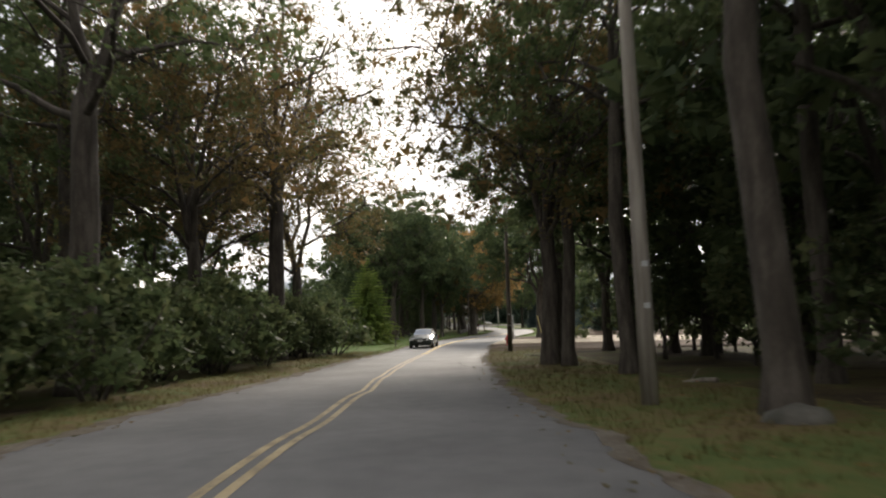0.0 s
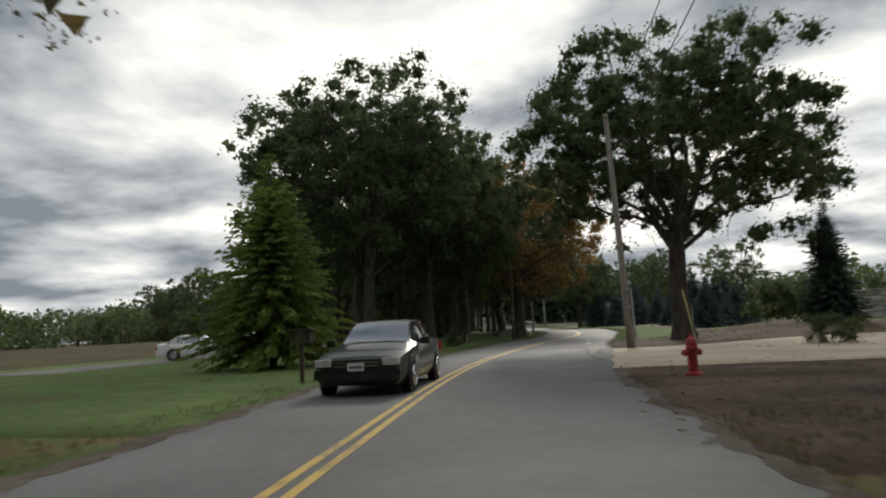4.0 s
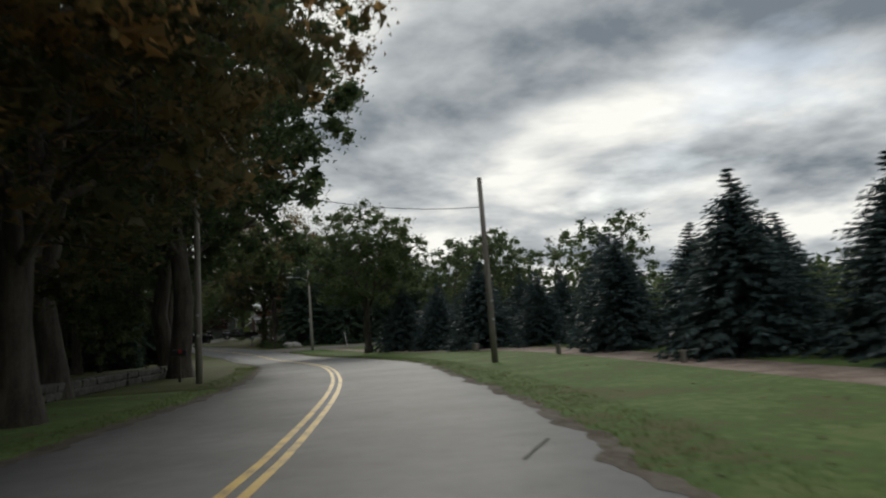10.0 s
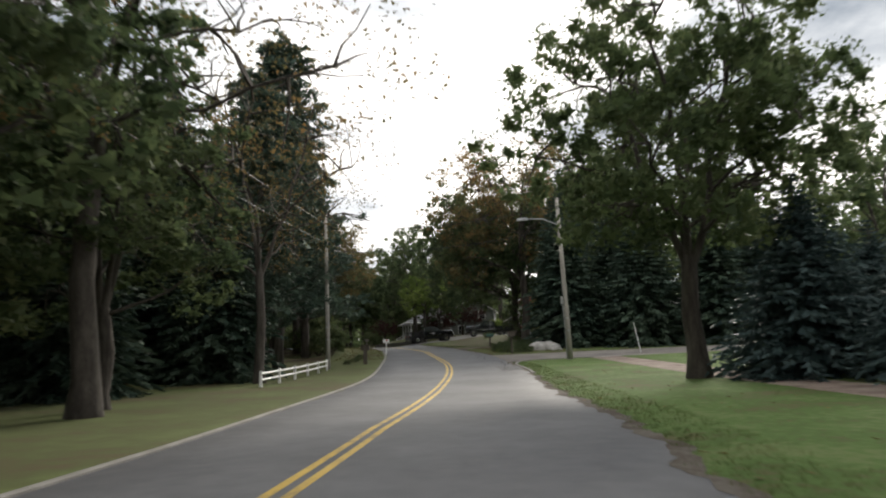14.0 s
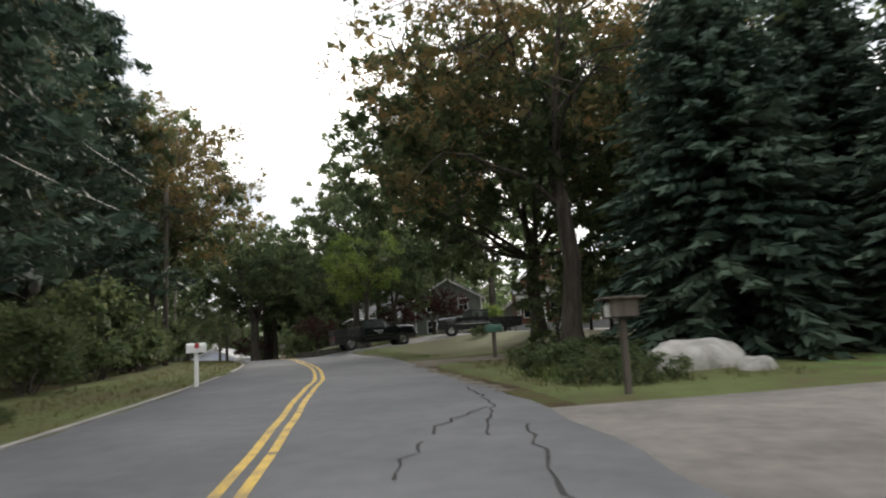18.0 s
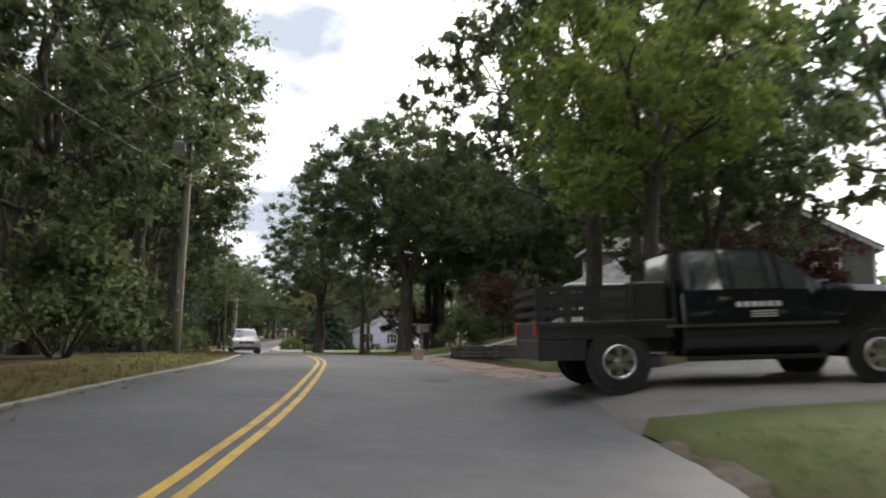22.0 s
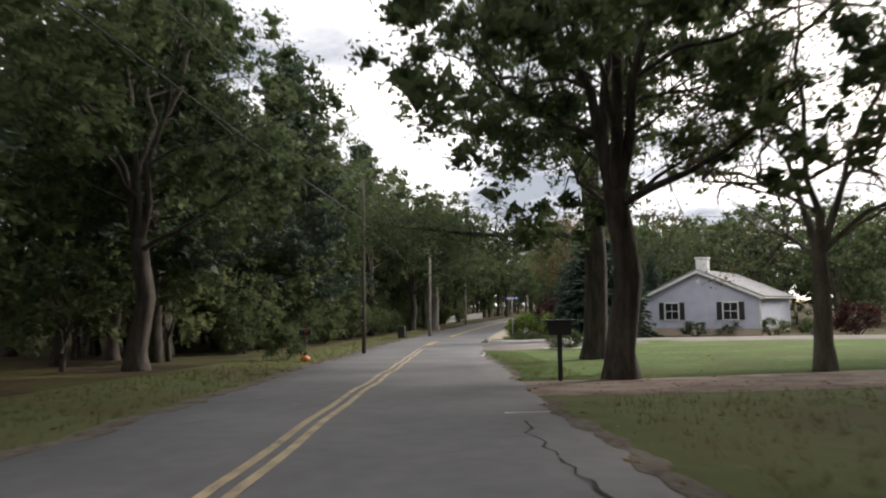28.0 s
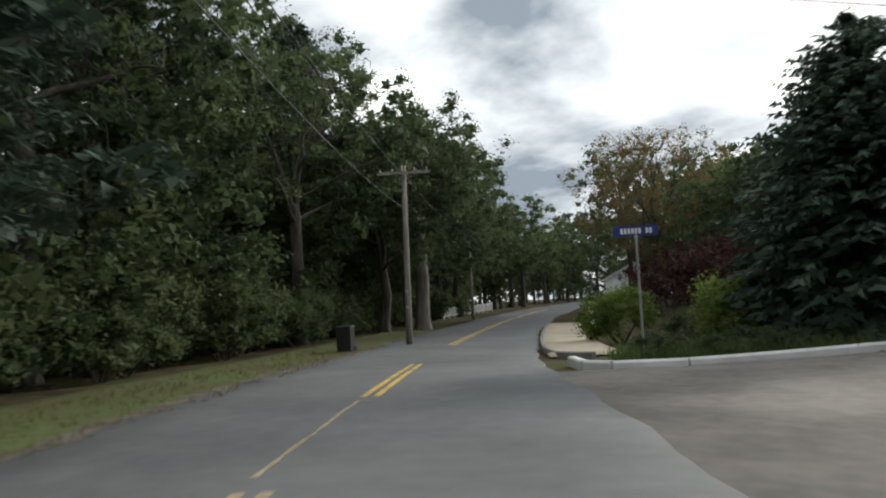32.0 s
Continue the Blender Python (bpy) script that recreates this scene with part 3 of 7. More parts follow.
    if arm:
        z, ang, length = arm
        lp, lr, w = limb_lines(rng, (0, 0, z), (math.cos(ang), math.sin(ang), 0.22), length, radius * 0.30, 0.07, 9, -0.03)
        wood.tube(lp, lr, 8)
        extra = []
        for q, r in zip(lp[2:], lr[2:]):
            for j in range(5):
                d = unit(np.array((rng.normal(), rng.normal(), rng.normal(-0.25, 0.7))))
                tp, tr, tw = limb_lines(rng, q, d, rng.uniform(0.9, 1.9), max(0.02, r * 0.5), 0.2, 4, -0.05)
                wood.tube(tp, tr, 5, False)
                extra += [tp[2], tp[3], tp[4]]
        hung, _ = leaf_quads(rng, np.array(extra), 0.42, per, size, 0.62, 0.8)
    tips = tips[tips[:, 2] > base * 0.7]
    if thin:
        tips = tips[rng.random(len(tips)) > thin]
    v, f = leaf_clumps(rng, tips, clump, per, size, core)
    if hung is not None:
        v = np.concatenate([v, hung])
    return wood, (v, np.arange(len(v)).reshape(-1, 3))


def spruce(seed, h, spread, radius, whorls=22, per=11, size=0.30, low=0.25, dome=0.95):
    """A cone of drooping sprays on a straight trunk."""
    rng = np.random.default_rng(seed)
    wood = Shape().tube([(0, 0, -0.2), (0, 0, h * 0.5), (0, 0, h * 0.98)], [radius, radius * 0.55, 0.015], 8)
    V = []
    for i in range(whorls):
        u = (i + 0.3) / whorls
        z = low + (h - low) * u**0.9
        r = spread * (1 - u) ** dome * rng.uniform(0.85, 1.1) + 0.08
        for k in range(per if u < 0.8 else per // 2 + 1):
            a = k * math.tau / per + rng.uniform(-0.25, 0.25) + i
            out = np.array((math.cos(a), math.sin(a), 0.0))
            side = np.array((-out[1], out[0], 0.0))
            rr = r * rng.uniform(0.7, 1.12)
            droop = 0.30 * (1 - u) - 0.15 * u
            m = max(3, int(rr / 0.15))
            for j in range(m):
                t = (j + rng.uniform(0.2, 0.9)) / m
                p = out * rr * t + np.array((0, 0, z - droop * rr * t * t + 0.12 * rr * max(0, t - 0.7)))
                w = size * rng.uniform(0.7, 1.2) * (1.15 - 0.6 * t) * (0.4 + 0.75 * (1 - u))
                for sgn in (-1, 1):
                    d = unit(out * 0.8 + side * sgn * rng.uniform(0.5, 1.0) + np.array((0, 0, -0.35 + rng.normal(0, 0.25))))
                    e = unit(np.cross(d, rng.normal(0, 1, 3))) * w * 0.22
                    V += [p - e * 1.1, p + e * 1.1, p + d * w]
    lead = np.array((0, 0, h))
    for k in range(10):
        d = unit(np.array((rng.normal(0, 0.35), rng.normal(0, 0.35), 1.0)))
        e = unit(np.cross(d, rng.normal(0, 1, 3))) * 0.03
        p = lead - (0, 0, 0.25 + 0.05 * k)
        V += [p - e, p + e, p + d * 0.32]
    V = np.array(V)
    return wood, (V, np.arange(len(V)).reshape(-1, 3))


def pine(seed, h, spread, radius, base, tiers=15, size=0.38):
    """A tall pine: bare trunk, level limbs and flat tufts of long needles."""
    rng = np.random.default_rng(seed)
    pts, rad, _ = limb_lines(rng, (0, 0, -0.25), (0, 0, 1), h * 0.97, radius, 0.012, 8)
    rad[-1] = 0.03
    wood, tips = Shape().tube(pts, rad, 9), []
    for i in range(tiers):
        u = base / h + (1 - base / h) * i / tiers
        p = np.array(pts[min(int(u * 8), 7)])
        p = np.array((p[0], p[1], u * h))
        for k in range(5):
            a = k * math.tau / 5 + i * 1.1 + rng.uniform(-0.4, 0.4)
            reach = spread * (1.15 - 0.9 * u) * rng.uniform(0.55, 1.15)
            lp, lr, w = limb_lines(rng, p, (math.cos(a), math.sin(a), 0.1 + 0.4 * u), reach, 0.05 * (1.3 - u), 0.10, 4, 0.03)
            wood.tube(lp, lr, 5, False)
            for q in lp[2:]:
                tips += [q, q + rng.normal(0, 0.35, 3) * (1, 1, 0.35)]
    tips.append(np.array((0, 0, h)))
    v, _ = leaf_quads(rng, np.array(tips), 0.36, 30, size, 0.17, 0.45, -0.3)
    w, _ = leaf_quads(rng, np.array(tips), 0.22, 3, 0.75, 0.45, 0.4, -0.2)
    v = np.concatenate([v, w])
    return wood, (v, np.arange(len(v)).reshape(-1, 3))


def shrub(seed, r, h, per=60, size=0.16, lumps=26, stems=6):
    rng = np.random.default_rng(seed)
    wood, c = Shape(), []
    for k in range(stems):
        a = k * math.tau / stems + rng.uniform(-0.4, 0.4)
        lp, lr, w = limb_lines(rng, (0.1 * math.cos(a), 0.1 * math.sin(a), -0.1), (math.cos(a) * r / h, math.sin(a) * r / h, 1), h * 0.85, 0.03, 0.12, 4)
        wood.tube(lp, lr, 5, False)
    for k in range(lumps):
        a, u, t = rng.uniform(0, math.tau), rng.uniform(0.12, 0.92), rng.uniform(0.45, 0.95)
        q = r * math.sqrt(max(0.05, 1 - (2 * u - 0.85) ** 2 * 0.8)) * t
        c.append((q * math.cos(a), q * math.sin(a), h * u))
    return wood, leaf_clumps(rng, np.array(c), 0.32 * (r + h) * 0.5, per, size, 6, 0.85)


KINDS = {
    # name: maker, bark, leaves, label
    "oak_tree": (lambda: broadleaf(3, 17.5, 6.6, 2.8, 0.34, 17, 25, 42, 0.17, 6, 0.85, 4), BARK, OAK_LEAF, "tall oak with dense dark green leaves beside the road"),
    "broad_oak_tree": (lambda: broadleaf(14, 15.5, 8.2, 3.9, 0.45, 24, 28, 60, 0.16, 7, 0.85, 5, lobe=0.36, fork=0.06, sides=14), BARK, OAK_LEAF, "broad spreading oak with a thick trunk and dark crown"),
    "thin_oak_tree": (lambda: broadleaf(9, 18, 6.6, 5.6, 0.36, 15, 13, 40, 0.14, 1, 0.75, 3, thin=0.1, lobe=0.38), BARK, MAPLE_LEAF, "tall oak with an open crown over the road"),
    "low_oak_tree": (lambda: broadleaf(6, 15, 10.2, 2.7, 0.32, 46, 28, 46, 0.15, 5, 0.9, 5, lobe=0.31, fork=0.1, low=-0.75), BARK, OAK_LEAF, "spreading oak with drooping lower limbs on the lawn"),
    "pale_oak_tree": (lambda: broadleaf(27, 15, 6.0, 5.0, 0.42, 15, 15, 38, 0.17, 4, 0.8, 3, lobe=0.40, fork=0.05), BARK_PALE, OAK_LEAF, "leaning oak with a pale bare trunk beside the pole"),
    "forest_tree": (lambda: broadleaf(5, 19, 5.0, 5.0, 0.24, 15, 13, 36, 0.16, 3, 0.75, 2, lobe=0.42, fork=0.25), BARK, MAPLE_LEAF, "slender woodland tree with a thin green crown"),
    "forked_tree": (lambda: broadleaf(8, 17, 6.6, 4.2, 0.30, 20, 26, 66, 0.12, 1, 0.8, 4, thin=0.03, lobe=0.42, fork=0.05, twigs=9), BARK, TURNING_LEAF, "forked tree with bare upper limbs and turning leaves"),
    "maple_tree": (lambda: broadleaf(21, 12.2, 5.2, 2.3, 0.26, 20, 22, 40, 0.16, 5, 0.7, 4, lobe=0.36, fork=0.1, twigs=7), BARK, MAPLE_LEAF, "round-headed maple with a single trunk standing on the lawn"),
    "orange_maple_tree": (lambda: broadleaf(33, 14.5, 6.8, 1.6, 0.38, 26, 22, 50, 0.15, 5, 0.75, 4, lobe=0.36, low=-0.85), BARK, ORANGE_LEAF, "maple turned orange and brown at the road bend"),
    "turning_maple_tree": (lambda: broadleaf(35, 14.5, 6.4, 1.6, 0.38, 22, 22, 50, 0.15, 5, 0.75, 4, lobe=0.38, low=-0.8), BARK, BROWN_LEAF, "large maple with brown-olive leaves hanging low"),
    "lime_tree": (lambda: broadleaf(41, 9.6, 2.9, 2.6, 0.18, 13, 18, 40, 0.13, 4, 0.55, 3, lobe=0.42), BARK, LIME_LEAF, "young tree with bright yellow-green leaves"),
    "open_lawn_tree": (lambda: broadleaf(52, 10, 4.6, 2.0, 0.20, 14, 14, 30, 0.09, 0, 0.6, 3, thin=0.1, twigs=10), BARK_PALE, TURNING_LEAF, "spreading lawn tree with thin leaves and open branches"),
    "red_maple_tree": (lambda: broadleaf(61, 4.2, 2.5, 0.7, 0.12, 11, 14, 36, 0.11, 4, 0.42, 3, lobe=0.40, low=-0.5), BARK, RED_LEAF, "low japanese maple with maroon leaves"),
    "larch_tree": (lambda: spruce(71, 8.2, 3.2, 0.14, 30, 15, 0.50, 0.5, 0.8), BARK, LIME_LEAF, "soft light green larch on the lawn"),
    "blue_spruce": (lambda: spruce(75, 5.6, 2.7, 0.13, 32, 20, 0.42), BARK, SPRUCE_LEAF, "blue-green spruce in the row along the field"),
    "dark_spruce": (lambda: spruce(78, 15.0, 4.2, 0.30, 46, 18, 0.75), BARK, PINE_LEAF, "tall dense dark spruce reaching to the ground"),
    "yew_tree": (lambda: spruce(79, 7.4, 4.0, 0.2, 40, 32, 0.62, 0.15, 0.6), BARK, PINE_LEAF, "broad dense dark evergreen behind the flower bed"),
    "overhanging_oak_tree": (lambda: broadleaf(17, 17, 7.0, 5.6, 0.44, 16, 18, 46, 0.14, 4, 0.75, 4, thin=0.05, lobe=0.36, arm=(4.7, math.pi, 8.5), sides=12), BARK, OAK_LEAF, "thick-trunked oak with a long leafy limb over the road"),
    "bare_tree": (lambda: broadleaf(19, 14, 5.4, 3.4, 0.2, 14, 15, 34, 0.11, 0, 0.7, 3, thin=0.1, twigs=9), BARK, TURNING_LEAF, "thin tree holding only a few turning leaves on fine twigs"),
    "white_pine": (lambda: pine(81, 20, 5.0, 0.36, 3.0, 24, 0.40), BARK, PINE_LEAF, "tall white pine with level tufted branches"),
    "woodland_tree": (lambda: broadleaf(101, 17, 5.2, 2.2, 0.26, 11, 9, 13, 0.34, 5, 1.15, 2, lobe=0.45, twigs=0, sides=6), BARK, MAPLE_LEAF, "woodland tree with a full green crown"),
    "woodland_oak": (lambda: broadleaf(104, 18, 5.8, 2.0, 0.32, 11, 9, 13, 0.36, 5, 1.25, 3, lobe=0.45, twigs=0, sides=6), BARK, OAK_LEAF, "dark woodland oak behind the roadside trees"),
    "understorey_tree": (lambda: broadleaf(107, 6.5, 3.0, 0.3, 0.10, 8, 7, 14, 0.26, 4, 0.85, 2, lobe=0.42, twigs=0, sides=5), BARK, HEDGE_LEAF, "small understorey tree with leaves down to the ground"),
    "shrub": (lambda: shrub(91, 1.3, 2.0, 58, 0.12, 30), BARK, HEDGE_LEAF, "unclipped dark green shrub at the roadside"),
    "low_bush": (lambda: shrub(93, 0.8, 0.8, 70, 0.07, 24), BARK, HEDGE_LEAF, "low rounded garden bush"),
    "lime_bush": (lambda: shrub(95, 1.2, 1.7, 150, 0.07, 36), BARK, LIME_LEAF, "clipped yellow-green garden shrub"),
    "red_bush": (lambda: shrub(97, 1.3, 1.9, 110, 0.10, 30), BARK, RED_LEAF, "rounded maroon garden shrub"),
}
MADE = {}


def plant(kind, x, y, scale=1.0, turn=0.0, tall=1.0, label="", group="", sink=0.0):
    m = on_ground(x, y, turn, -sink) @ Matrix.Diagonal((scale, scale, scale * tall, 1))
    if kind in MADE:
        first, k = MADE[kind]
        ob = copy_thing(first, m @ Matrix.Diagonal((1 / k[0], 1 / k[1], 1 / k[2], 1)))
    else:
        make, bark, leaf, text = KINDS[kind]
        wood, (v, q) = make()
        ob = thing(kind, m, text, "bush" if "bush" in kind or kind == "shrub" else "tree", group or kind.replace("_", " ") + "s")
        part("stem" if "bush" in kind or kind == "shrub" else "trunk", wood, bark, ob, smooth=True)
        part("crown", fast_mesh("crown", v, q, leaf), leaf, ob)
        MADE[kind] = (ob, m.to_scale())
    return tagged(ob, label, "", group)



def plant_at(kind, s, d, scale=1.0, turn=None, tall=1.0, label="", group="", sink=0.0):
    x, y, *_ = lane(s, d)
    return plant(kind, x, y, scale, (s * 37 + d * 53) % 360 if turn is None else turn, tall, label, group, sink)

# ---- ground and road ----
def ground():
    core_x, core_y = np.arange(-130, 101, 2.0), np.arange(-80, 331, 2.0)
    far = np.array((20, 60, 140, 300, 700, 1800, 4000))
    xs, ys = np.r_[core_x[0] - far[::-1], core_x, core_x[-1] + far], np.r_[core_y[0] - far[::-1], core_y, core_y[-1] + far]
    X, Y = np.meshgrid(xs, ys)
    x, y = X.ravel(), Y.ravel()
    z = np.concatenate([heights(a, b) for a, b in zip(np.array_split(x, 40), np.array_split(y, 40))])
    off = np.sqrt(np.concatenate([((COARSE[None, :, 0] - a[:, None]) ** 2 + (COARSE[None, :, 1] - b[:, None]) ** 2).min(1) for a, b in zip(np.array_split(x, 40), np.array_split(y, 40))]))
    rough = np.array([noise.noise((a * 0.35, b * 0.35, 0)) for a, b in zip(x, y)])
    z += rough * 0.10 * np.clip((off - 30) / 10, 0, 1) - 0.07 - 0.35 * np.exp(-((x - 4.6) ** 2 + (y - 174.0) ** 2) / 60)
    n, m = len(xs), len(ys)
    q = [(j * n + i, j * n + i + 1, (j + 1) * n + i + 1, (j + 1) * n + i) for j in range(m - 1) for i in range(n - 1)]
    tagged(new("ground", fast_mesh("ground", np.c_[x, y, z], q, LITTER, True)), "woodland ground of brown leaf litter and thin grass", "ground", "", "structure")


ground()
RIGHT, LEFT = 1.8, -5.0
# where the double line runs beside the lane: metres along, metres to the right
MIDDLE = [(-60, -1.8), (6, -1.8), (17, -1.6), (32, -1.9), (51, -2.2), (66, -2.4), (76, -2.2), (86, -1.9), (104, -1.63), (118, -1.75), (134, -2.08), (148, -2.12), (167, -1.45), (178, -1.15), (186, -0.98), (195, -0.93), (203, -1.45), (210, -1.93), (220, -1.93), (238, -1.62), (247, -1.78), (256, -1.78), (276, -1.68), (290, -1.53), (306, -1.6), (330, -1.6), (430, -1.8)]


def centre(s):
    return float(np.interp(s, [a for a, _ in MIDDLE], [b for _, b in MIDDLE]))



def right_edge(s):
    return RIGHT + 0.12 * math.sin(s * 0.31) + 0.07 * math.sin(s * 1.7) + 0.9 * math.exp(-((s - 186) / 14) ** 2) + 0.5 * math.exp(-((s - 228) / 22) ** 2)


def left_edge(s):
    return LEFT + 0.12 * math.sin(s * 0.27 + 1) + 0.06 * math.sin(s * 1.9) + 0.7 * math.exp(-((s - 195) / 14) ** 2) + 0.7 * math.exp(-((s - 270) / 26) ** 2)


def road():
    s0, s1 = -60, 430
    ob = strip("road", s0, s1, left_edge, right_edge, 0.012, ASPHALT, "worn grey two-lane asphalt road", 1.2, 6)
    return ob


ROAD = road()


def ragged(edge, out, k):
    return lambda s: edge(s) + out + 0.05 * math.sin(s * 2.3 + k) + 0.05 * math.sin(s * 5.1 + 2 * k) + 0.04 * math.sin(s * 9.7)


for a, b in ((-20, 57.5), (70.5, 176), (188, 199), (206, 220), (250, 278.5), (283.5, 302)):
    strip("shoulder", a, b, ragged(right_edge, -0.10, 1.0), ragged(right_edge, 0.16, 2.0), 0.016, SHOULDER, "", 0.25, 1, parent=ROAD)
for a, b in ((-20, 139), (246, 345)):
    strip("shoulder", a, b, ragged(left_edge, 0.16, 3.0), ragged(left_edge, -0.22, 4.0), 0.016, SHOULDER, "", 0.25, 1, parent=ROAD)
for d0 in (-0.17, 0.05):
    for a, b, paint in ((-60, 44, FADED), (44, 262, YELLOW), (262, 305.5, FADED)):
        strip("yellow_line", a, b, lambda s, d=d0: centre(s) + d, lambda s, d=d0: centre(s) + d + 0.11, 0.017, paint, "", 1.0, 1, parent=ROAD)
for a, b in ((311.8, 319.4), (329, 380)):
    for d0 in (-0.17, 0.05):
        strip("yellow_line", a, b, lambda s, d=d0: centre(s) + d, lambda s, d=d0: centre(s) + d + 0.12, 0.017, YELLOW, "", 1.0, 1, parent=ROAD)

LAWNS = [
    ("lawn", 49, 118, left_edge, -30, LAWN, "mown green lawn beside the road"),
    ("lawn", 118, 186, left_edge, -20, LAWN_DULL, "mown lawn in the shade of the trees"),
    ("verge", 186, 222, left_edge, -9, LAWN_DULL, "grass verge with tufts beside the road"),
    ("verge", 222, 262, left_edge, -8, VERGE, "dry brown grass verge under the trees"),
    ("verge", -60, 49, left_edge, -7.5, VERGE, "dry brown verge in front of the shrubs"),
    ("verge", -60, 46, right_edge, 6.5, VERGE, "worn brown grass verge with fallen leaves"),
    ("bare_ground", 46, 80, right_edge, 26, SOIL, "bare brown soil with scraps of leaf"),
    ("lawn", 80, 177.2, lambda s: right_edge(s) + 0.1 + 1.7 * max(0.0, (s - 174.2) / 3) ** 2, lambda s: min(7.2, 3 + (s - 80) * 0.6), LAWN, "green roadside lawn in front of the spruces"),
    ("dirt_path", 98, 177, 7.2, 9.0, GRAVEL, "strip of bare earth along the spruce row"),
    ("field", 84, 190, 9.0, 60, LAWN, "open green field behind the spruces"),
    ("lawn", 185.2, 199.7, lambda s: right_edge(s) + 0.8, 14, LAWN_DULL, "rough grass around a boulder"),
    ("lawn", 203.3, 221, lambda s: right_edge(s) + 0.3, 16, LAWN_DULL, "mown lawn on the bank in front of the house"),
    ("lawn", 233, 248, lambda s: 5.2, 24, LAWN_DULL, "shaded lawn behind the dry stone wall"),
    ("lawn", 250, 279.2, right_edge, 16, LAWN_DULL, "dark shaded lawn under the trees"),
    ("lawn", 303, 307, 5.0, 24, LAWN, "bright green lawn round a small bed"),
    ("lawn", 283, 303, lambda s: right_edge(s) + 0.2, 24, LAWN, "bright green front lawn"),
    ("verge", 262, 345, left_edge, -8.5, LAWN_DULL, "grass verge in front of the woods"),
]
for name, a, b, e0, e1, mat, text in LAWNS:
    wide = abs((e1(b) if callable(e1) else e1) - 2)
    strip(name, a, b, e0, e1, 0.006, mat, text, 1.5, max(3, int(wide / 1.4)))
strip("driveway", 58.5, 69.5, right_edge, 30, 0.014, CONCRETE, "broad tan concrete driveway", 1.2, 14)
strip("driveway", 66, 112, -21.5, -26, 0.012, DRIVE, "grey parking drive beyond the lawn", 1.5, 4)
strip("side_street", 177.4, 185.0, right_edge, 40, 0.014, STREET, "pale side street joining the road", 1.5, 14)
strip("driveway", 199.8, 203.2, right_edge, 8.4, 0.012, DIRT_DRIVE, "worn dirt driveway", 1.2, 10)
strip("driveway", 221, 228, right_edge, 22, 0.02, DRIVE, "grey driveway with parked pickup trucks", 0.8, 24)
strip("driveway", 279.2, 282.8, right_edge, 24, 0.012, GRAVEL, "narrow worn drive between the lawns", 0.9, 14)
strip("apron", 228, 249.9, right_edge, lambda s: right_edge(s) + 1.9, 0.012, GRAVEL, "pinkish gravel shoulder along the road", 1.2, 3)
strip("driveway", 303, 315, right_edge, 34, 0.013, STREET, "pale side street entrance", 1.2, 12)

strip("garden_path", 247.9, 249.1, lambda s: right_edge(s) + 1.9, 14.5, 0.02, KERB, "pale concrete garden path to the porch steps", 0.8, 8)

# ---- planting ----
LIGHTER = {"oak_tree": "woodland_oak", "forest_tree": "woodland_tree"}    # for trees well back from the road


def rows_of(spec):
    for row in spec:
        if row[0] in LIGHTER and abs(row[2] + 1.6) > 13.5:
            row = (LIGHTER[row[0]],) + row[1:]
        plant_at(*row)


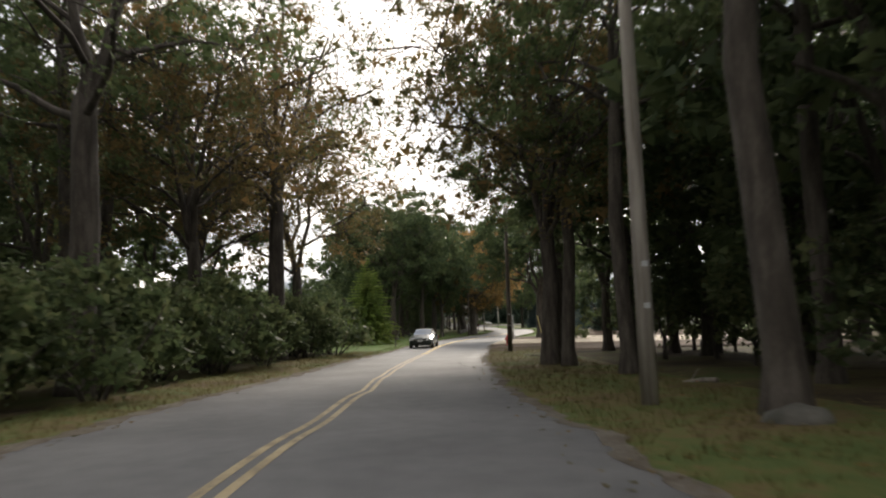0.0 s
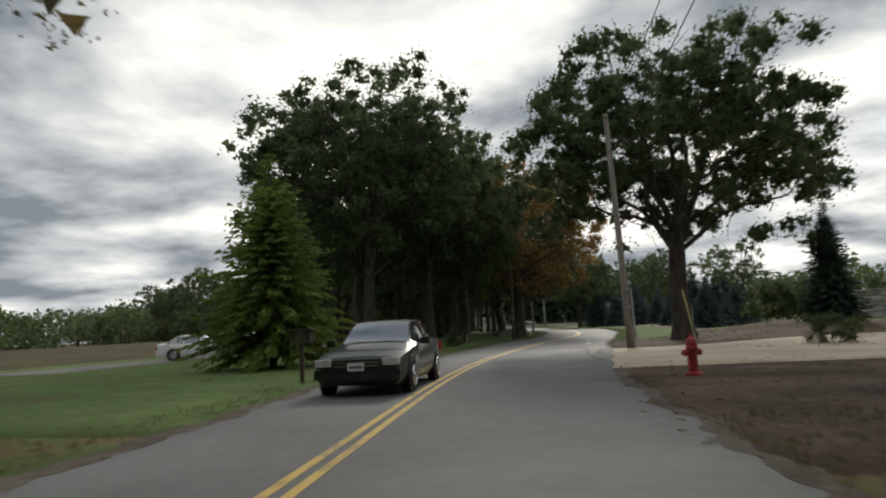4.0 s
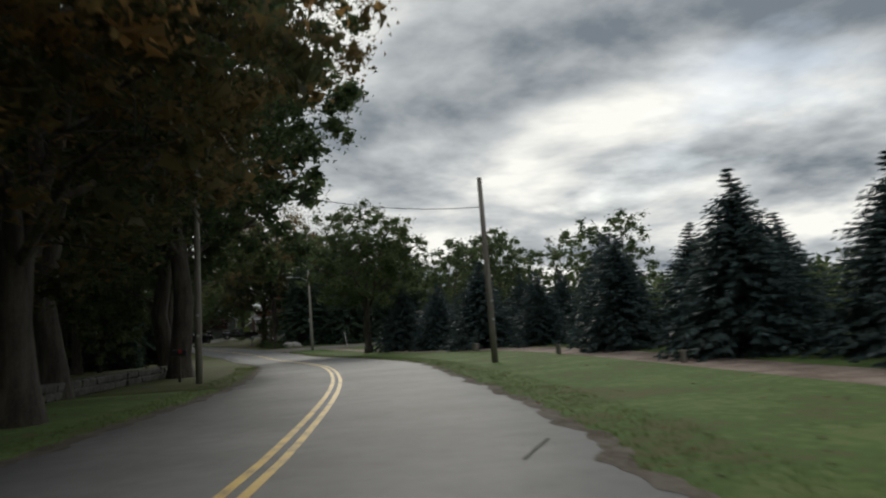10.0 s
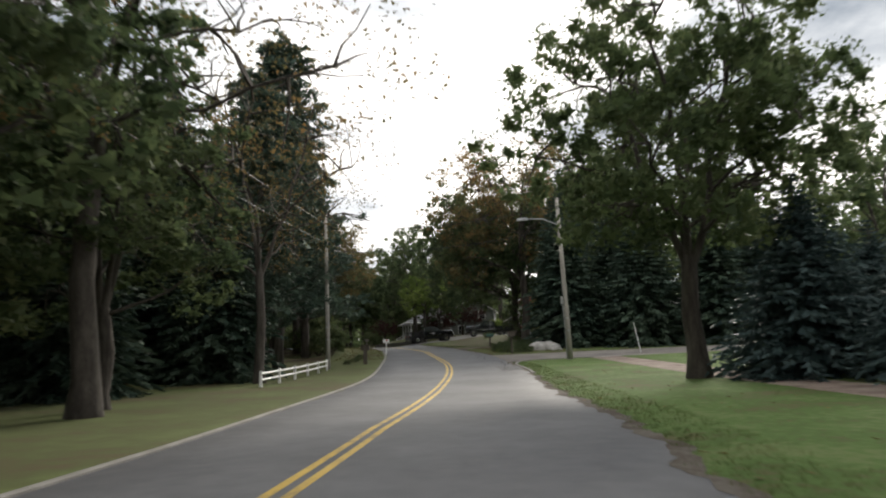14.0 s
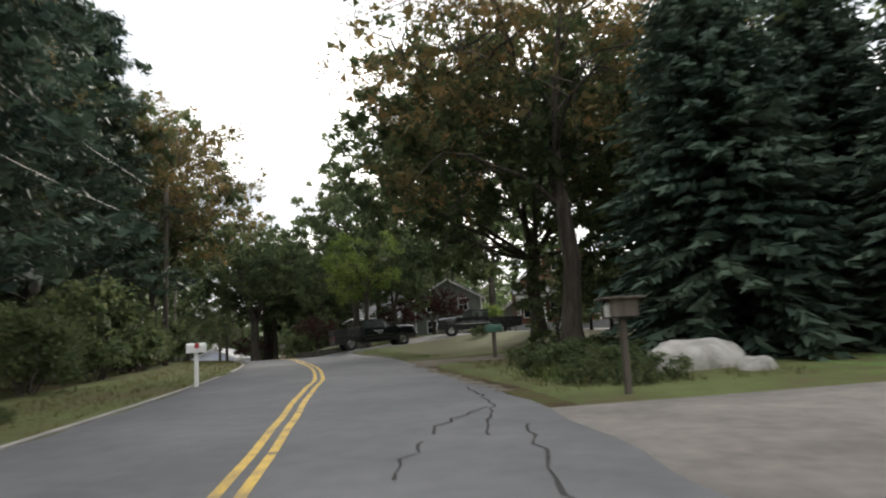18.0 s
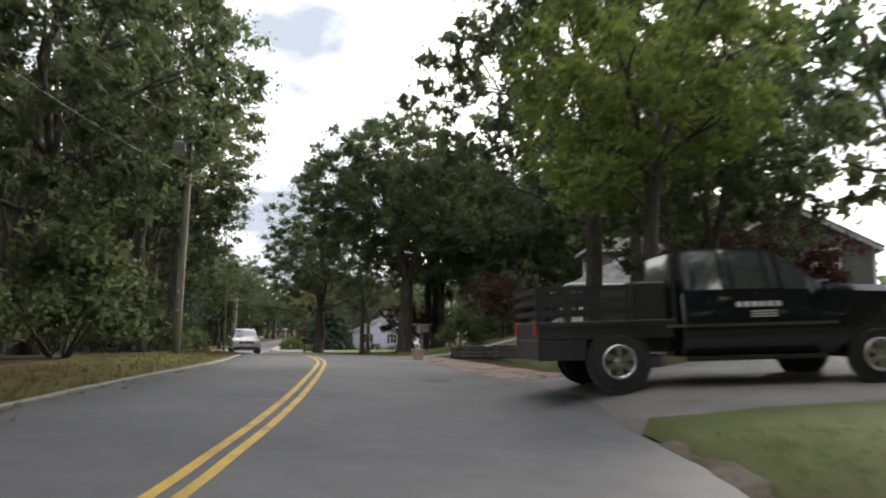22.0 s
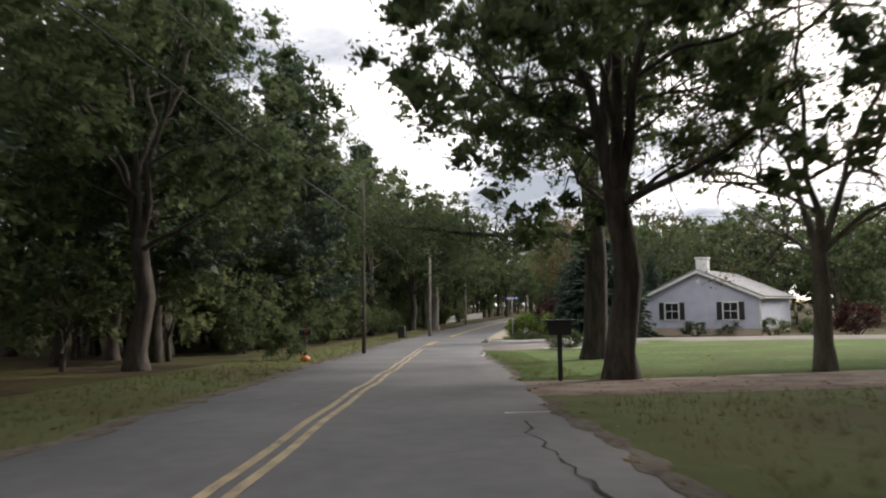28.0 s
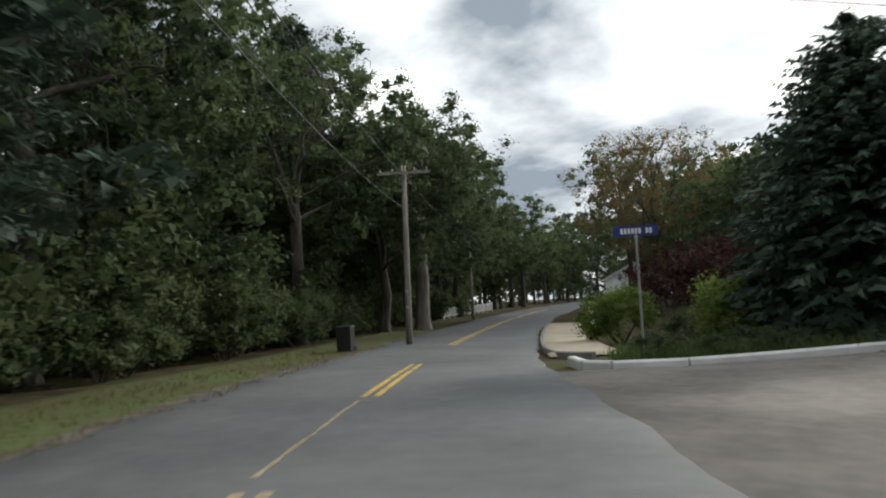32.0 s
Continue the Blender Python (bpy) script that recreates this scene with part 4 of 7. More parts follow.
rows_of([
    # woods at the start, on the left
    ("thin_oak_tree", 18, -9.0, 1.05), ("forest_tree", 24, -13, 1.05), ("forked_tree", 47, -11, 1.15), ("forest_tree", 31, -15, 1.15), ("forked_tree", 38, -14, 1.1),
    ("thin_oak_tree", 6, -12, 1.0), ("forest_tree", 12, -18, 1.1), ("forest_tree", 44, -20, 1.0), ("forked_tree", 28, -10, 1.0), ("thin_oak_tree", 35, -8.6, 1.15),
    # on the right
    ("forest_tree", 9.8, 4.9, 1.1), ("forked_tree", 28, 4.3, 1.1), ("forest_tree", 26.5, 4.8, 0.95), ("forest_tree", 20.6, 5.6, 0.95), ("thin_oak_tree", 43, 6.2, 1.05),
    ("forest_tree", 35, 4.8, 1.0), ("oak_tree", 34, 9, 1.0), ("forest_tree", 16, 9, 1.0), ("forest_tree", 50, 12, 0.95), ("oak_tree", 24, 13, 1.0), ("forest_tree", 42, 15, 1.0),
    ("forest_tree", 2, 8, 1.0), ("oak_tree", -6, 10, 1.0), ("oak_tree", -5, -10, 1.0),
    # lawn on the left
    ("larch_tree", 64.6, -10.4, 1.0), ("oak_tree", 84.6, -14.3, 1.15), ("oak_tree", 80, -12.0, 1.05), ("oak_tree", 87.4, -10.4, 0.86, None, 1.25), ("oak_tree", 91, -8.8, 0.68, None, 1.3), ("oak_tree", 94.1, -10.6, 0.82, None, 1.3), ("oak_tree", 97, -16, 1.15),
    ("oak_tree", 89, -20, 1.2), ("orange_maple_tree", 100.4, -6.2, 1.18), ("turning_maple_tree", 110.5, -7.6, 1.1),
    # the large oak by the drive
    ("broad_oak_tree", 75.4, 5.2, 1.0),
    ("maple_tree", 159, 6.6, 1.15),
    ("oak_tree", 137, -9.6, 1.25), ("oak_tree", 144.6, -9.9, 0.95), ("oak_tree", 154.8, -10.6, 0.6), ("oak_tree", 156, -17.3, 1.1), ("oak_tree", 128.5, -8.2, 1.25), ("oak_tree", 118, -9.8, 1.15), ("bare_tree", 152.5, -9.8, 1.55, None, 0.8), ("bare_tree", 166, -9.4, 1.0), ("dark_spruce", 168.5, -12.0, 0.8), ("dark_spruce", 160, -14.5, 0.75), ("white_pine", 172.5, -11.0, 0.75),
    ("oak_tree", 152, -16, 1.0), ("oak_tree", 121, -17, 1.1),
    ("dark_spruce", 172, -15, 1.05), ("dark_spruce", 165, -19, 1.0), ("dark_spruce", 178, -19, 1.05), ("white_pine", 179.2, -11, 1.0), ("white_pine", 187, -13, 1.05), ("white_pine", 196, -11, 1.0), ("white_pine", 205.9, -12.5, 1.05),
    ("white_pine", 214, -12, 0.95), ("forked_tree", 200, -18, 1.1),
    ("dark_spruce", 193.5, 10.6, 1.0), ("dark_spruce", 190, 16, 1.0), ("dark_spruce", 196, 16, 1.05), ("dark_spruce", 188, 21, 0.95), ("dark_spruce", 192, 26, 1.0), ("forked_tree", 203.6, 9.4, 1.32), ("forked_tree", 219, -9.5, 1.0),
    ("oak_tree", 170, 24, 0.8), ("oak_tree", 166, 18, 0.7),
    ("oak_tree", 372, -9.5, 1.05), ("oak_tree", 361, -10.2, 1.12), ("oak_tree", 243, 12.6, 1.0), ("woodland_oak", 237, 22, 1.3), ("woodland_tree", 247, 24, 1.3),
    ("oak_tree", 222, -11, 1.0), ("forest_tree", 230, -10, 1.05), ("oak_tree", 238, -11, 1.05), ("forest_tree", 246, -9, 1.0), ("oak_tree", 254, -11, 1.1), ("forest_tree", 262, -9, 1.0),
    ("thin_oak_tree", 272, 11.5, 0.9), ("oak_tree", 274, 13, 1.2), ("broad_oak_tree", 266, 7.8, 1.22), ("thin_oak_tree", 268, 4.9, 0.5), ("oak_tree", 345, -8.5, 0.95), ("oak_tree", 353, -9, 0.9),
    ("open_lawn_tree", 283.2, 9.0, 1.0), ("overhanging_oak_tree", 292.4, 5.5, 0.95, lane(292.4)[3]),
])
plant_at("low_oak_tree", 211.2, 10.8, 1.2)
plant("lime_tree", 1.8, 178.4, 1.05, 40)
plant("thin_oak_tree", -36.3, 221.8, 0.5, 30, 1.3)
plant("dark_spruce", 24.0, 25.2, 0.38, 20)
plant_at("oak_tree", 236.4, 7.5, 0.9, None, 1.15)
plant_at("oak_tree", 232.5, 9.6, 0.55)
plant("oak_tree", -35.3, 219.8, 0.95, 100)
for i in range(17):
    plant_at("blue_spruce", 105 + i * 3.5, 9.4 + (i * 7 % 5) * 0.7, 0.72 + (i * 5 % 4) * 0.09 + (0.12 if i > 9 else 0))
for i in range(12):
    plant_at("blue_spruce", 110 + i * 4.6, 12.8 + (i * 3 % 4) * 0.6, 0.70 + (i * 5 % 4) * 0.07)
for i in range(14):
    plant_at("shrub", 2 + i * 3.4, -7.4 - (i * 3 % 4) * 0.7, 1.1 + (i * 7 % 5) * 0.15)
for i in range(16):
    plant_at(("thin_oak_tree", "oak_tree", "white_pine")[i % 3], 268 + i * 5.6, -10.4 - (i * 5 % 4) * 1.9, 0.95 + (i * 3 % 4) * 0.07)
for i in range(17):
    plant_at("understorey_tree", -2 + i * 3.3, 9.5 + (i * 7 % 5) * 1.3, 0.62 + (i * 5 % 4) * 0.08)

# ---- poles and wires ----
def utility_pole(name, x, y, h, mat, lean=(0.0, 0.0), label="", arm=False, can=False, lamp=0, guard=False, box=False, turn=0.0, r=0.15):
    ob = thing(name, on_ground(x, y, turn), label, "utility pole", "utility poles")
    top = (lean[0] * h, lean[1] * h, h)
    at = lambda u: (lean[0] * h * u, lean[1] * h * u, h * u)
    part("pole", Shape().tube([(0, 0, -0.3), at(0.25), at(0.6), top], [r, r * 0.94, r * 0.82, r * 0.68], 12), mat, ob, smooth=True)
    if arm:
        a = at(0.955)
        part("crossarm", Shape().box(a[0] - 1.2, a[0] + 1.2, a[1] - r - 0.1, a[1] - r, a[2] - 0.06, a[2] + 0.06, 0.01), mat, ob)
        for k in (-1.05, -0.5, 0.5, 1.05):
            part("insulator", Shape().lathe([(0.03, a[2] + 0.06), (0.05, a[2] + 0.1), (0.035, a[2] + 0.14), (0.05, a[2] + 0.18), (0.02, a[2] + 0.22)], 8, (a[0] + k, a[1] - r - 0.05)), GREY_PAINT, ob)
    if can:
        a = at(0.86)
        part("transformer", Shape().lathe([(0.2, a[2] - 0.45), (0.24, a[2] - 0.42), (0.24, a[2] + 0.4), (0.2, a[2] + 0.46), (0.05, a[2] + 0.5)], 14, (a[0] - 0.42, a[1])), STEEL, ob, "grey cylindrical transformer")
        part("bracket", Shape().box(a[0] - 0.25, a[0], a[1] - 0.04, a[1] + 0.04, a[2] - 0.1, a[2] + 0.1), STEEL, ob)
    if lamp:
        a = at(0.88)
        part("lamp_arm", Shape().tube([(a[0], a[1], a[2] - 0.5), (a[0] + lamp * 0.9, a[1], a[2] - 0.05), (a[0] + lamp * 1.9, a[1], a[2] + 0.05)], 0.03, 6), STEEL, ob)
        part("lamp_head", Shape().box(a[0] + lamp * 2.15 - 0.32, a[0] + lamp * 2.15 + 0.32, a[1] - 0.1, a[1] + 0.1, a[2] - 0.02, a[2] + 0.12, 0.04), STEEL, ob, "grey street lamp head")
    if guard:
        part("cable_guard", Shape().tube([(r + 0.06, -0.05, -0.05), (r + 0.06 + lean[0] * 2.4, -0.05, 2.4)], 0.05, 8), STEEL, ob, "pale grey conduit at the foot")
    if box:
        a = at(0.36)
        part("service_box", Shape().box(a[0] - r - 0.13, a[0] - r, a[1] - 0.12, a[1] + 0.12, a[2] - 0.2, a[2] + 0.2, 0.02), STEEL, ob, "small grey metal box")
        part("conduit", Shape().tube([(-r - 0.03, 0, 0), (a[0] - r - 0.03, a[1], a[2])], 0.025, 6), STEEL, ob)
    for z in (1.6, 2.3):
        part("tag", Shape().box(-0.05, 0.05, -r - 0.012, -r + 0.02, z, z + 0.09), STEEL, ob)
    z = height(x, y)
    return Vector((x, y, z)) + Matrix.Rotation(radians(turn), 3, "Z") @ Vector(top)


def wire(a, b, sag=0.5, r=0.014):
    a, b = Vector(a), Vector(b)
    pts = [a.lerp(b, i / 14) - Vector((0, 0, 4 * sag * (i / 14) * (1 - i / 14))) for i in range(15)]
    ob = new("overhead_wire", Shape().tube(pts, r, 5).mesh("overhead_wire", WIRE))
    tagged(ob, "black overhead utility cable strung between poles", "cable", "overhead wires")


TOPS = {}
x, y, *_ = lane(11.8, 3.6)
TOPS["start"] = utility_pole("utility_pole", x, y, 9.2, POLE_WOOD, (-0.007, 0), "weathered grey wooden utility pole with a small white tag")
TOPS["a"] = utility_pole("utility_pole", 11.7, -2.6, 9.2, POLE_DARK, (0, 0), "dark wooden utility pole at the edge of the woods")
TOPS["b"] = utility_pole("utility_pole", 14.0, 21.1, 9.6, POLE_WOOD, (-0.035, 0), "leaning grey wooden utility pole beside the concrete driveway", guard=True)
TOPS["c"] = utility_pole("utility_pole", 10.7, 49.0, 9.4, POLE_DARK, (0.004, 0), "dark wooden utility pole between the oaks and the road", r=0.13)
TOPS["k"] = utility_pole("utility_pole", 24.8, 73.6, 7.2, POLE_WOOD, (-0.02, 0), "short leaning wooden pole on the lawn by the spruces", r=0.13)
TOPS["l"] = utility_pole("utility_pole", 14.1, 73.4, 8.8, POLE_WOOD, (0.005, 0), "thin wooden utility pole under the oaks", r=0.12)
TOPS["m"] = utility_pole("utility_pole", 20.65, 128.35, 9.4, POLE_PALE, (-0.024, 0), "leaning wooden pole with a street lamp and a grey box", lamp=-1, box=True, turn=-8)
TOPS["q"] = utility_pole("utility_pole", 7.3, 125.3, 8.6, POLE_PALE, (0.0, 0), "pale wooden utility pole on the lawn edge", r=0.13)
x, y, *_ = lane(214, -8.6)
TOPS["aa"] = utility_pole("utility_pole", x, y, 9.4, POLE_DARK, (0.012, 0), "dark wooden utility pole in front of the pines")
x, y, *_ = lane(241.9, -7.0)
TOPS["x"] = utility_pole("utility_pole", x, y, 9.0, POLE_WOOD, (0.01, 0), "wooden utility pole carrying a grey transformer", can=True, turn=35)
TOPS["fl"] = utility_pole("utility_pole", -54.3, 228.0, 8.8, POLE_DARK, (0.0, 0), "dark wooden pole between the trees and the road", r=0.105)
TOPS["p2"] = utility_pole("utility_pole", -72.8, 251.2, 8.0, POLE_WOOD, (0.012, 0), "grey utility pole with a wooden crossarm", arm=True, turn=40)
TOPS["p3"] = utility_pole("utility_pole", -91.5, 276.9, 8.0, POLE_WOOD, (0, 0), "distant grey utility pole")
down = lambda k, z: TOPS[k] - Vector((0, 0, z))
for a, b, z in (("start", "a", 0.3), ("start", "a", 1.7), ("a", "b", 0.3), ("a", "b", 1.8), ("b", "c", 0.4), ("b", "c", 1.8), ("c", "l", 0.4), ("c", "l", 1.7), ("l", "q", 0.4), ("l", "q", 1.6), ("l", "k", 1.3), ("q", "m", 0.5), ("q", "m", 1.9),
                ("q", "aa", 0.5), ("q", "aa", 2.4), ("aa", "x", 0.5), ("aa", "x", 2.4), ("x", "fl", 0.6), ("x", "fl", 2.3), ("fl", "p2", 0.5), ("fl", "p2", 2.2), ("p2", "p3", 0.4), ("p2", "p3", 1.6)):
    wire(down(a, z), down(b, z * 0.9), 0.55)
wire(down("m", 1.0), (34, 140, 9.0), 0.6)
wire(down("fl", 1.0), (-30, 256, 7.4), 0.7)
wire(down("fl", 2.0), (-30, 256, 6.4), 0.7)
wire((-66.5, 229.1, 9.1), (-38.0, 257.6, 5.2), 0.12)
wire((-66.5, 229.1, 8.2), (-38.0, 257.6, 4.2), 0.12)
wire(TOPS["b"] - Vector((0, 0, 0.5)), (17.3, 23.6, height(17.3, 23.6)), 0.0, 0.01)


def guy_guard():
    ob = thing("guy_guard", on_ground(17.3, 23.6), "pale yellow plastic guard tube leaning on a guy wire", "pole guard")
    part("tube", Shape().tube([(0, 0, 0), (-0.5, -0.38, 2.2)], 0.035, 8), YELLOW_PVC, ob)
    part("anchor", Shape().tube([(0.05, 0, -0.2), (0, 0, 0.15)], 0.025, 6), STEEL, ob)


guy_guard()
for s, d, h, text in ((180, 11.5, 1.9, "thin white marker stake leaning in the grass"),):
    ob = thing("marker_stake", beside(s, d), text, "stake")
    part("stake", Shape().tube([(0, 0, -0.1), (-0.35, 0, h)], 0.03, 6), WHITE, ob)


def short_post(s, d, h, r, label):
    ob = thing("wooden_post", beside(s, d), label, "post", "short posts")
    part("post", Shape().tube([(0, 0, -0.1), (0.01, 0, h * 0.6), (0, 0, h - 0.02), (0, 0, h)], [r * 1.05, r, r, r * 0.8], 9), POLE_WOOD, ob)
    part("top_cut", Shape().lathe([(r * 0.78, h + 0.001), (r * 0.7, h + 0.006)], 9), BARK_PALE, ob)


for s, d, h, r in ((106.3, 7.2, 0.42, 0.09), (105.1, 8.3, 0.45, 0.10), (123.7, 7.1, 0.40, 0.10), (136.0, 7.3, 0.45, 0.20), (114.5, 7.6, 0.35, 0.08), (89.5, -8.4, 0.6, 0.07)):
    short_post(s, d, h, r, "short weathered wooden post in the grass")


# ---- street furniture ----
def hydrant():
    ob = thing("fire_hydrant", on_ground(12.4, 7.5, 20), "red iron fire hydrant on bare soil by the driveway", "fire hydrant")
    part("barrel", Shape().lathe([(0.15, -0.05), (0.15, 0.05), (0.105, 0.07), (0.10, 0.50), (0.13, 0.52), (0.13, 0.57), (0.105, 0.59)], 18), RED_PAINT, ob, smooth=False)
    part("bonnet", Shape().lathe([(0.115, 0.59), (0.115, 0.66), (0.095, 0.74), (0.05, 0.79), (0.03, 0.80), (0.03, 0.85)], 18), RED_PAINT, ob)
    for turn, r, l in ((90, 0.055, 0.2), (270, 0.055, 0.2), (180, 0.075, 0.21)):
        nozzle = Shape().lathe([(r, 0.08), (r, l - 0.05), (r + 0.015, l - 0.05), (r + 0.015, l), (r * 0.4, l + 0.01), (r * 0.35, l + 0.05)], 12).move(pose(0, 0, 0.47, 90, 0, turn))
        part("nozzle", nozzle, RED_PAINT if turn != 180 else WHITE, ob)
    part("base_flange", Shape().lathe([(0.19, -0.03), (0.19, 0.03)], 16), RED_PAINT, ob)
    rod = thing("marker_rod", on_ground(12.9, 9.0), "thin pale marker rod beside the hydrant", "marker rod")
    part("rod", Shape().tube([(0, 0, 0), (0.02, 0, 1.5)], 0.012, 5), STEEL, rod)


hydrant()


def mailbox(x, y, turn, post, body, label, h=1.05, planks=False, fat=0.05, wide=0.20, long=0.5, number=False, flag=True):
    """turn: the heading of the road there; the box's door looks at the road."""
    ob = thing("mailbox", on_ground(x, y, turn), label, "mailbox", "roadside mailboxes")
    part("post", Shape().box(-fat, fat, -fat, fat, -0.1, h, 0.008), post, ob)
    part("shelf", Shape().box(-long / 2, long / 2, -wide / 2, wide / 2, h, h + 0.025), post, ob)
    prof = [(-wide / 2, 0), (wide / 2, 0), (wide / 2, 0.14)] + [(wide / 2 * math.cos(a), 0.14 + wide / 2 * math.sin(a)) for a in np.linspace(0.3, math.pi - 0.3, 7)] + [(-wide / 2, 0.14)]
    b = Shape()
    n = len(prof)
    b.add([(xx, p[0], h + 0.026 + p[1]) for xx in (-long / 2, long / 2) for p in prof], [tuple(range(n)), tuple(reversed(range(n, 2 * n)))] + [((i + 1) % n, i, n + i, n + (i + 1) % n) for i in range(n)])
    part("box", b, body, ob)
    part("door", Shape().box(-long / 2 - 0.012, -long / 2 - 0.002, -wide / 2 + 0.01, wide / 2 - 0.01, h + 0.03, h + 0.026 + 0.2), body, ob)
    if flag:
        part("flag", Shape().box(-0.1, 0.02, wide / 2 + 0.004, wide / 2 + 0.012, h + 0.12, h + 0.26), RED_PAINT, ob, "small red flag")
    if planks:
        part("roof_board", Shape().box(-long / 2 - 0.12, long / 2 + 0.12, -wide / 2 - 0.14, wide / 2 + 0.14, h + 0.31, h + 0.345, 0.01), post, ob)
        for k in (-1, 1):
            part("side_board", Shape().box(-long / 2, long / 2, k * (wide / 2 + 0.05) - 0.012, k * (wide / 2 + 0.05) + 0.012, h + 0.02, h + 0.31), post, ob)
    if number:
        for k in range(3):
            part("plate_bar", Shape().box(-fat - 0.012, -fat - 0.002, -0.03, 0.03, h - 0.25 - k * 0.13, h - 0.16 - k * 0.13), BLUE_PAINT, ob)
    return ob


def road_turn(x, y):
    s, d = lane_place(x, y)
    return lane(s)[3] + (0 if d > 0 else 180)


for x, y, *rest in (
    (3.5, 10.2, POLE_DARK, BLACK, "dark mailbox with a board roof on a wooden post", 1.0, True),
    (5.6, 144.3, WHITE, WHITE, "white metal mailbox on a white post at the kerb", 0.95),
    (8.2, 129.5, POLE_DARK, GREY_PAINT, "weathered mailbox on a thick dark post with a board roof", 0.85, True, 0.12),
    (16.55, 137.7, POLE_DARK, WHITE, "mailbox with a white front under a dark board roof", 1.25, True),
    (13.3, 152.6, POLE_DARK, GREEN_PAINT, "large dark green mailbox on a wooden post", 0.95, False, 0.07, 0.28, 0.62),
    (-36.2, 218.7, BLACK, BLACK, "black mailbox on a dark post under the oaks", 1.05, True),
    (-51.6, 222.6, POLE_DARK, BLACK, "dark mailbox on a post at the edge of the woods", 1.0),
    (13.2, 75.6, POLE_DARK, BLACK, "black mailbox on a wooden post by the pole", 0.95),
):
    mailbox(x, y, road_turn(x, y), *rest)
mailbox(-9.6, 190.0, road_turn(-9.6, 190.0), POLE_WOOD, BLACK, "dark mailbox with a broad board roof on a grey post", 1.15, True, 0.06, 0.24, 0.55, True)


def planter():
    ob = thing("planter", on_ground(-9.0, 188.5), "grey flared planter pot at the foot of the mailbox", "planter")
    part("pot", Shape().lathe([(0.20, 0), (0.22, 0.02), (0.29, 0.36), (0.33, 0.37), (0.33, 0.44), (0.29, 0.44), (0.27, 0.38)], 4), CONCRETE, ob)
    part("soil", Shape().lathe([(0.26, 0.36), (0.25, 0.385)], 4), SOIL, ob)


planter()


def pumpkin():
    ob = thing("pumpkin", beside(293.9, -5.4), "small orange pumpkin on the leaf litter", "pumpkin")
    s = Shape()
    n, rings = 20, 8
    v = []
    for i in range(rings + 1):
        a = math.pi * i / rings
        for k in range(n):
            r = (0.17 + 0.018 * abs(math.cos(k * math.pi / 4))) * math.sin(a) + 0.004
            v.append((r * math.cos(k * math.tau / n), r * math.sin(k * math.tau / n), 0.13 - 0.13 * math.cos(a)))
    f = [(i * n + k, i * n + (k + 1) % n, (i + 1) * n + (k + 1) % n, (i + 1) * n + k) for i in range(rings) for k in range(n)]
    part("fruit", s.add(v, f), PUMPKIN, ob, smooth=True)
    part("stalk", Shape().tube([(0, 0, 0.24), (0.01, 0, 0.29), (0.04, 0, 0.32)], [0.025, 0.02, 0.016], 6), BARK, ob)


pumpkin()


def rail_fence():
    ob = thing("rail_fence", beside(163.5, -8.7), "low white two-rail fence leaning along the lawn", "fence")
    inv = ob.matrix_basis.inverted()
    pts = [Vector(beside(163.5 + 2.3 * i, -8.7 + 0.18 * i).translation) for i in range(6)]
    for p in pts:
        q = inv @ p
        part("post", Shape().box(q.x - 0.05, q.x + 0.05, q.y - 0.05, q.y + 0.05, q.z - 0.1, q.z + 0.62, 0.01), WHITE, ob)
    for a, b in zip(pts, pts[1:]):
        for z in (0.28, 0.52):
            part("rail", Shape().tube([inv @ (a + Vector((0, 0, z))), inv @ (b + Vector((0, 0, z)))], 0.045, 4), WHITE, ob)


rail_fence()


def picket_fence(s0, s1, d, label, h=0.95):
    ob = thing("picket_fence", beside(s0, d), label, "fence", "white fences")
    inv = ob.matrix_basis.inverted()
    n = int((s1 - s0) / 2.2) + 1
    pts = [inv @ Vector(beside(s0 + (s1 - s0) * i / n, d).translation) for i in range(n + 1)]
    for p in pts:
        part("post", Shape().box(p.x - 0.06, p.x + 0.06, p.y - 0.06, p.y + 0.06, p.z - 0.1, p.z + h + 0.08, 0.01), WHITE, ob)
    for a, b in zip(pts, pts[1:]):
        for z in (0.25, h - 0.12):
            part("rail", Shape().tube([a + Vector((0, 0, z)), b + Vector((0, 0, z))], 0.035, 4), WHITE, ob)
        for k in range(1, 8):
            q = a.lerp(b, k / 8)
            part("picket", Shape().box(q.x - 0.035, q.x + 0.035, q.y - 0.012, q.y + 0.012, q.z + 0.08, q.z + h), WHITE, ob)


picket_fence(337, 344, 4.6, "white boarded fence behind a shrub")
picket_fence(366, 386, -9.5, "distant white picket fence along the verge")


def street_sign():
    ob = thing("street_sign", on_ground(-58.2, 244.9, 40), "blue street name sign on a thin grey post", "street sign")
    part("post", Shape().tube([(0, 0, -0.1), (0, 0, 3.0)], 0.03, 8), STEEL, ob)
    part("plate", Shape().box(-0.52, 0.52, -0.012, 0.012, 2.95, 3.2, 0.005), BLUE_PAINT, ob, "blue sign plate with a white line of bars")
    for k in range(9):
        if k != 6:
            part("letter_bar", Shape().box(-0.36 + k * 0.085, -0.30 + k * 0.085, -0.018, -0.0125, 3.01, 3.14), WHITE, ob)
    part("cap", Shape().box(-0.04, 0.04, -0.03, 0.03, 2.9, 2.96), STEEL, ob)


street_sign()


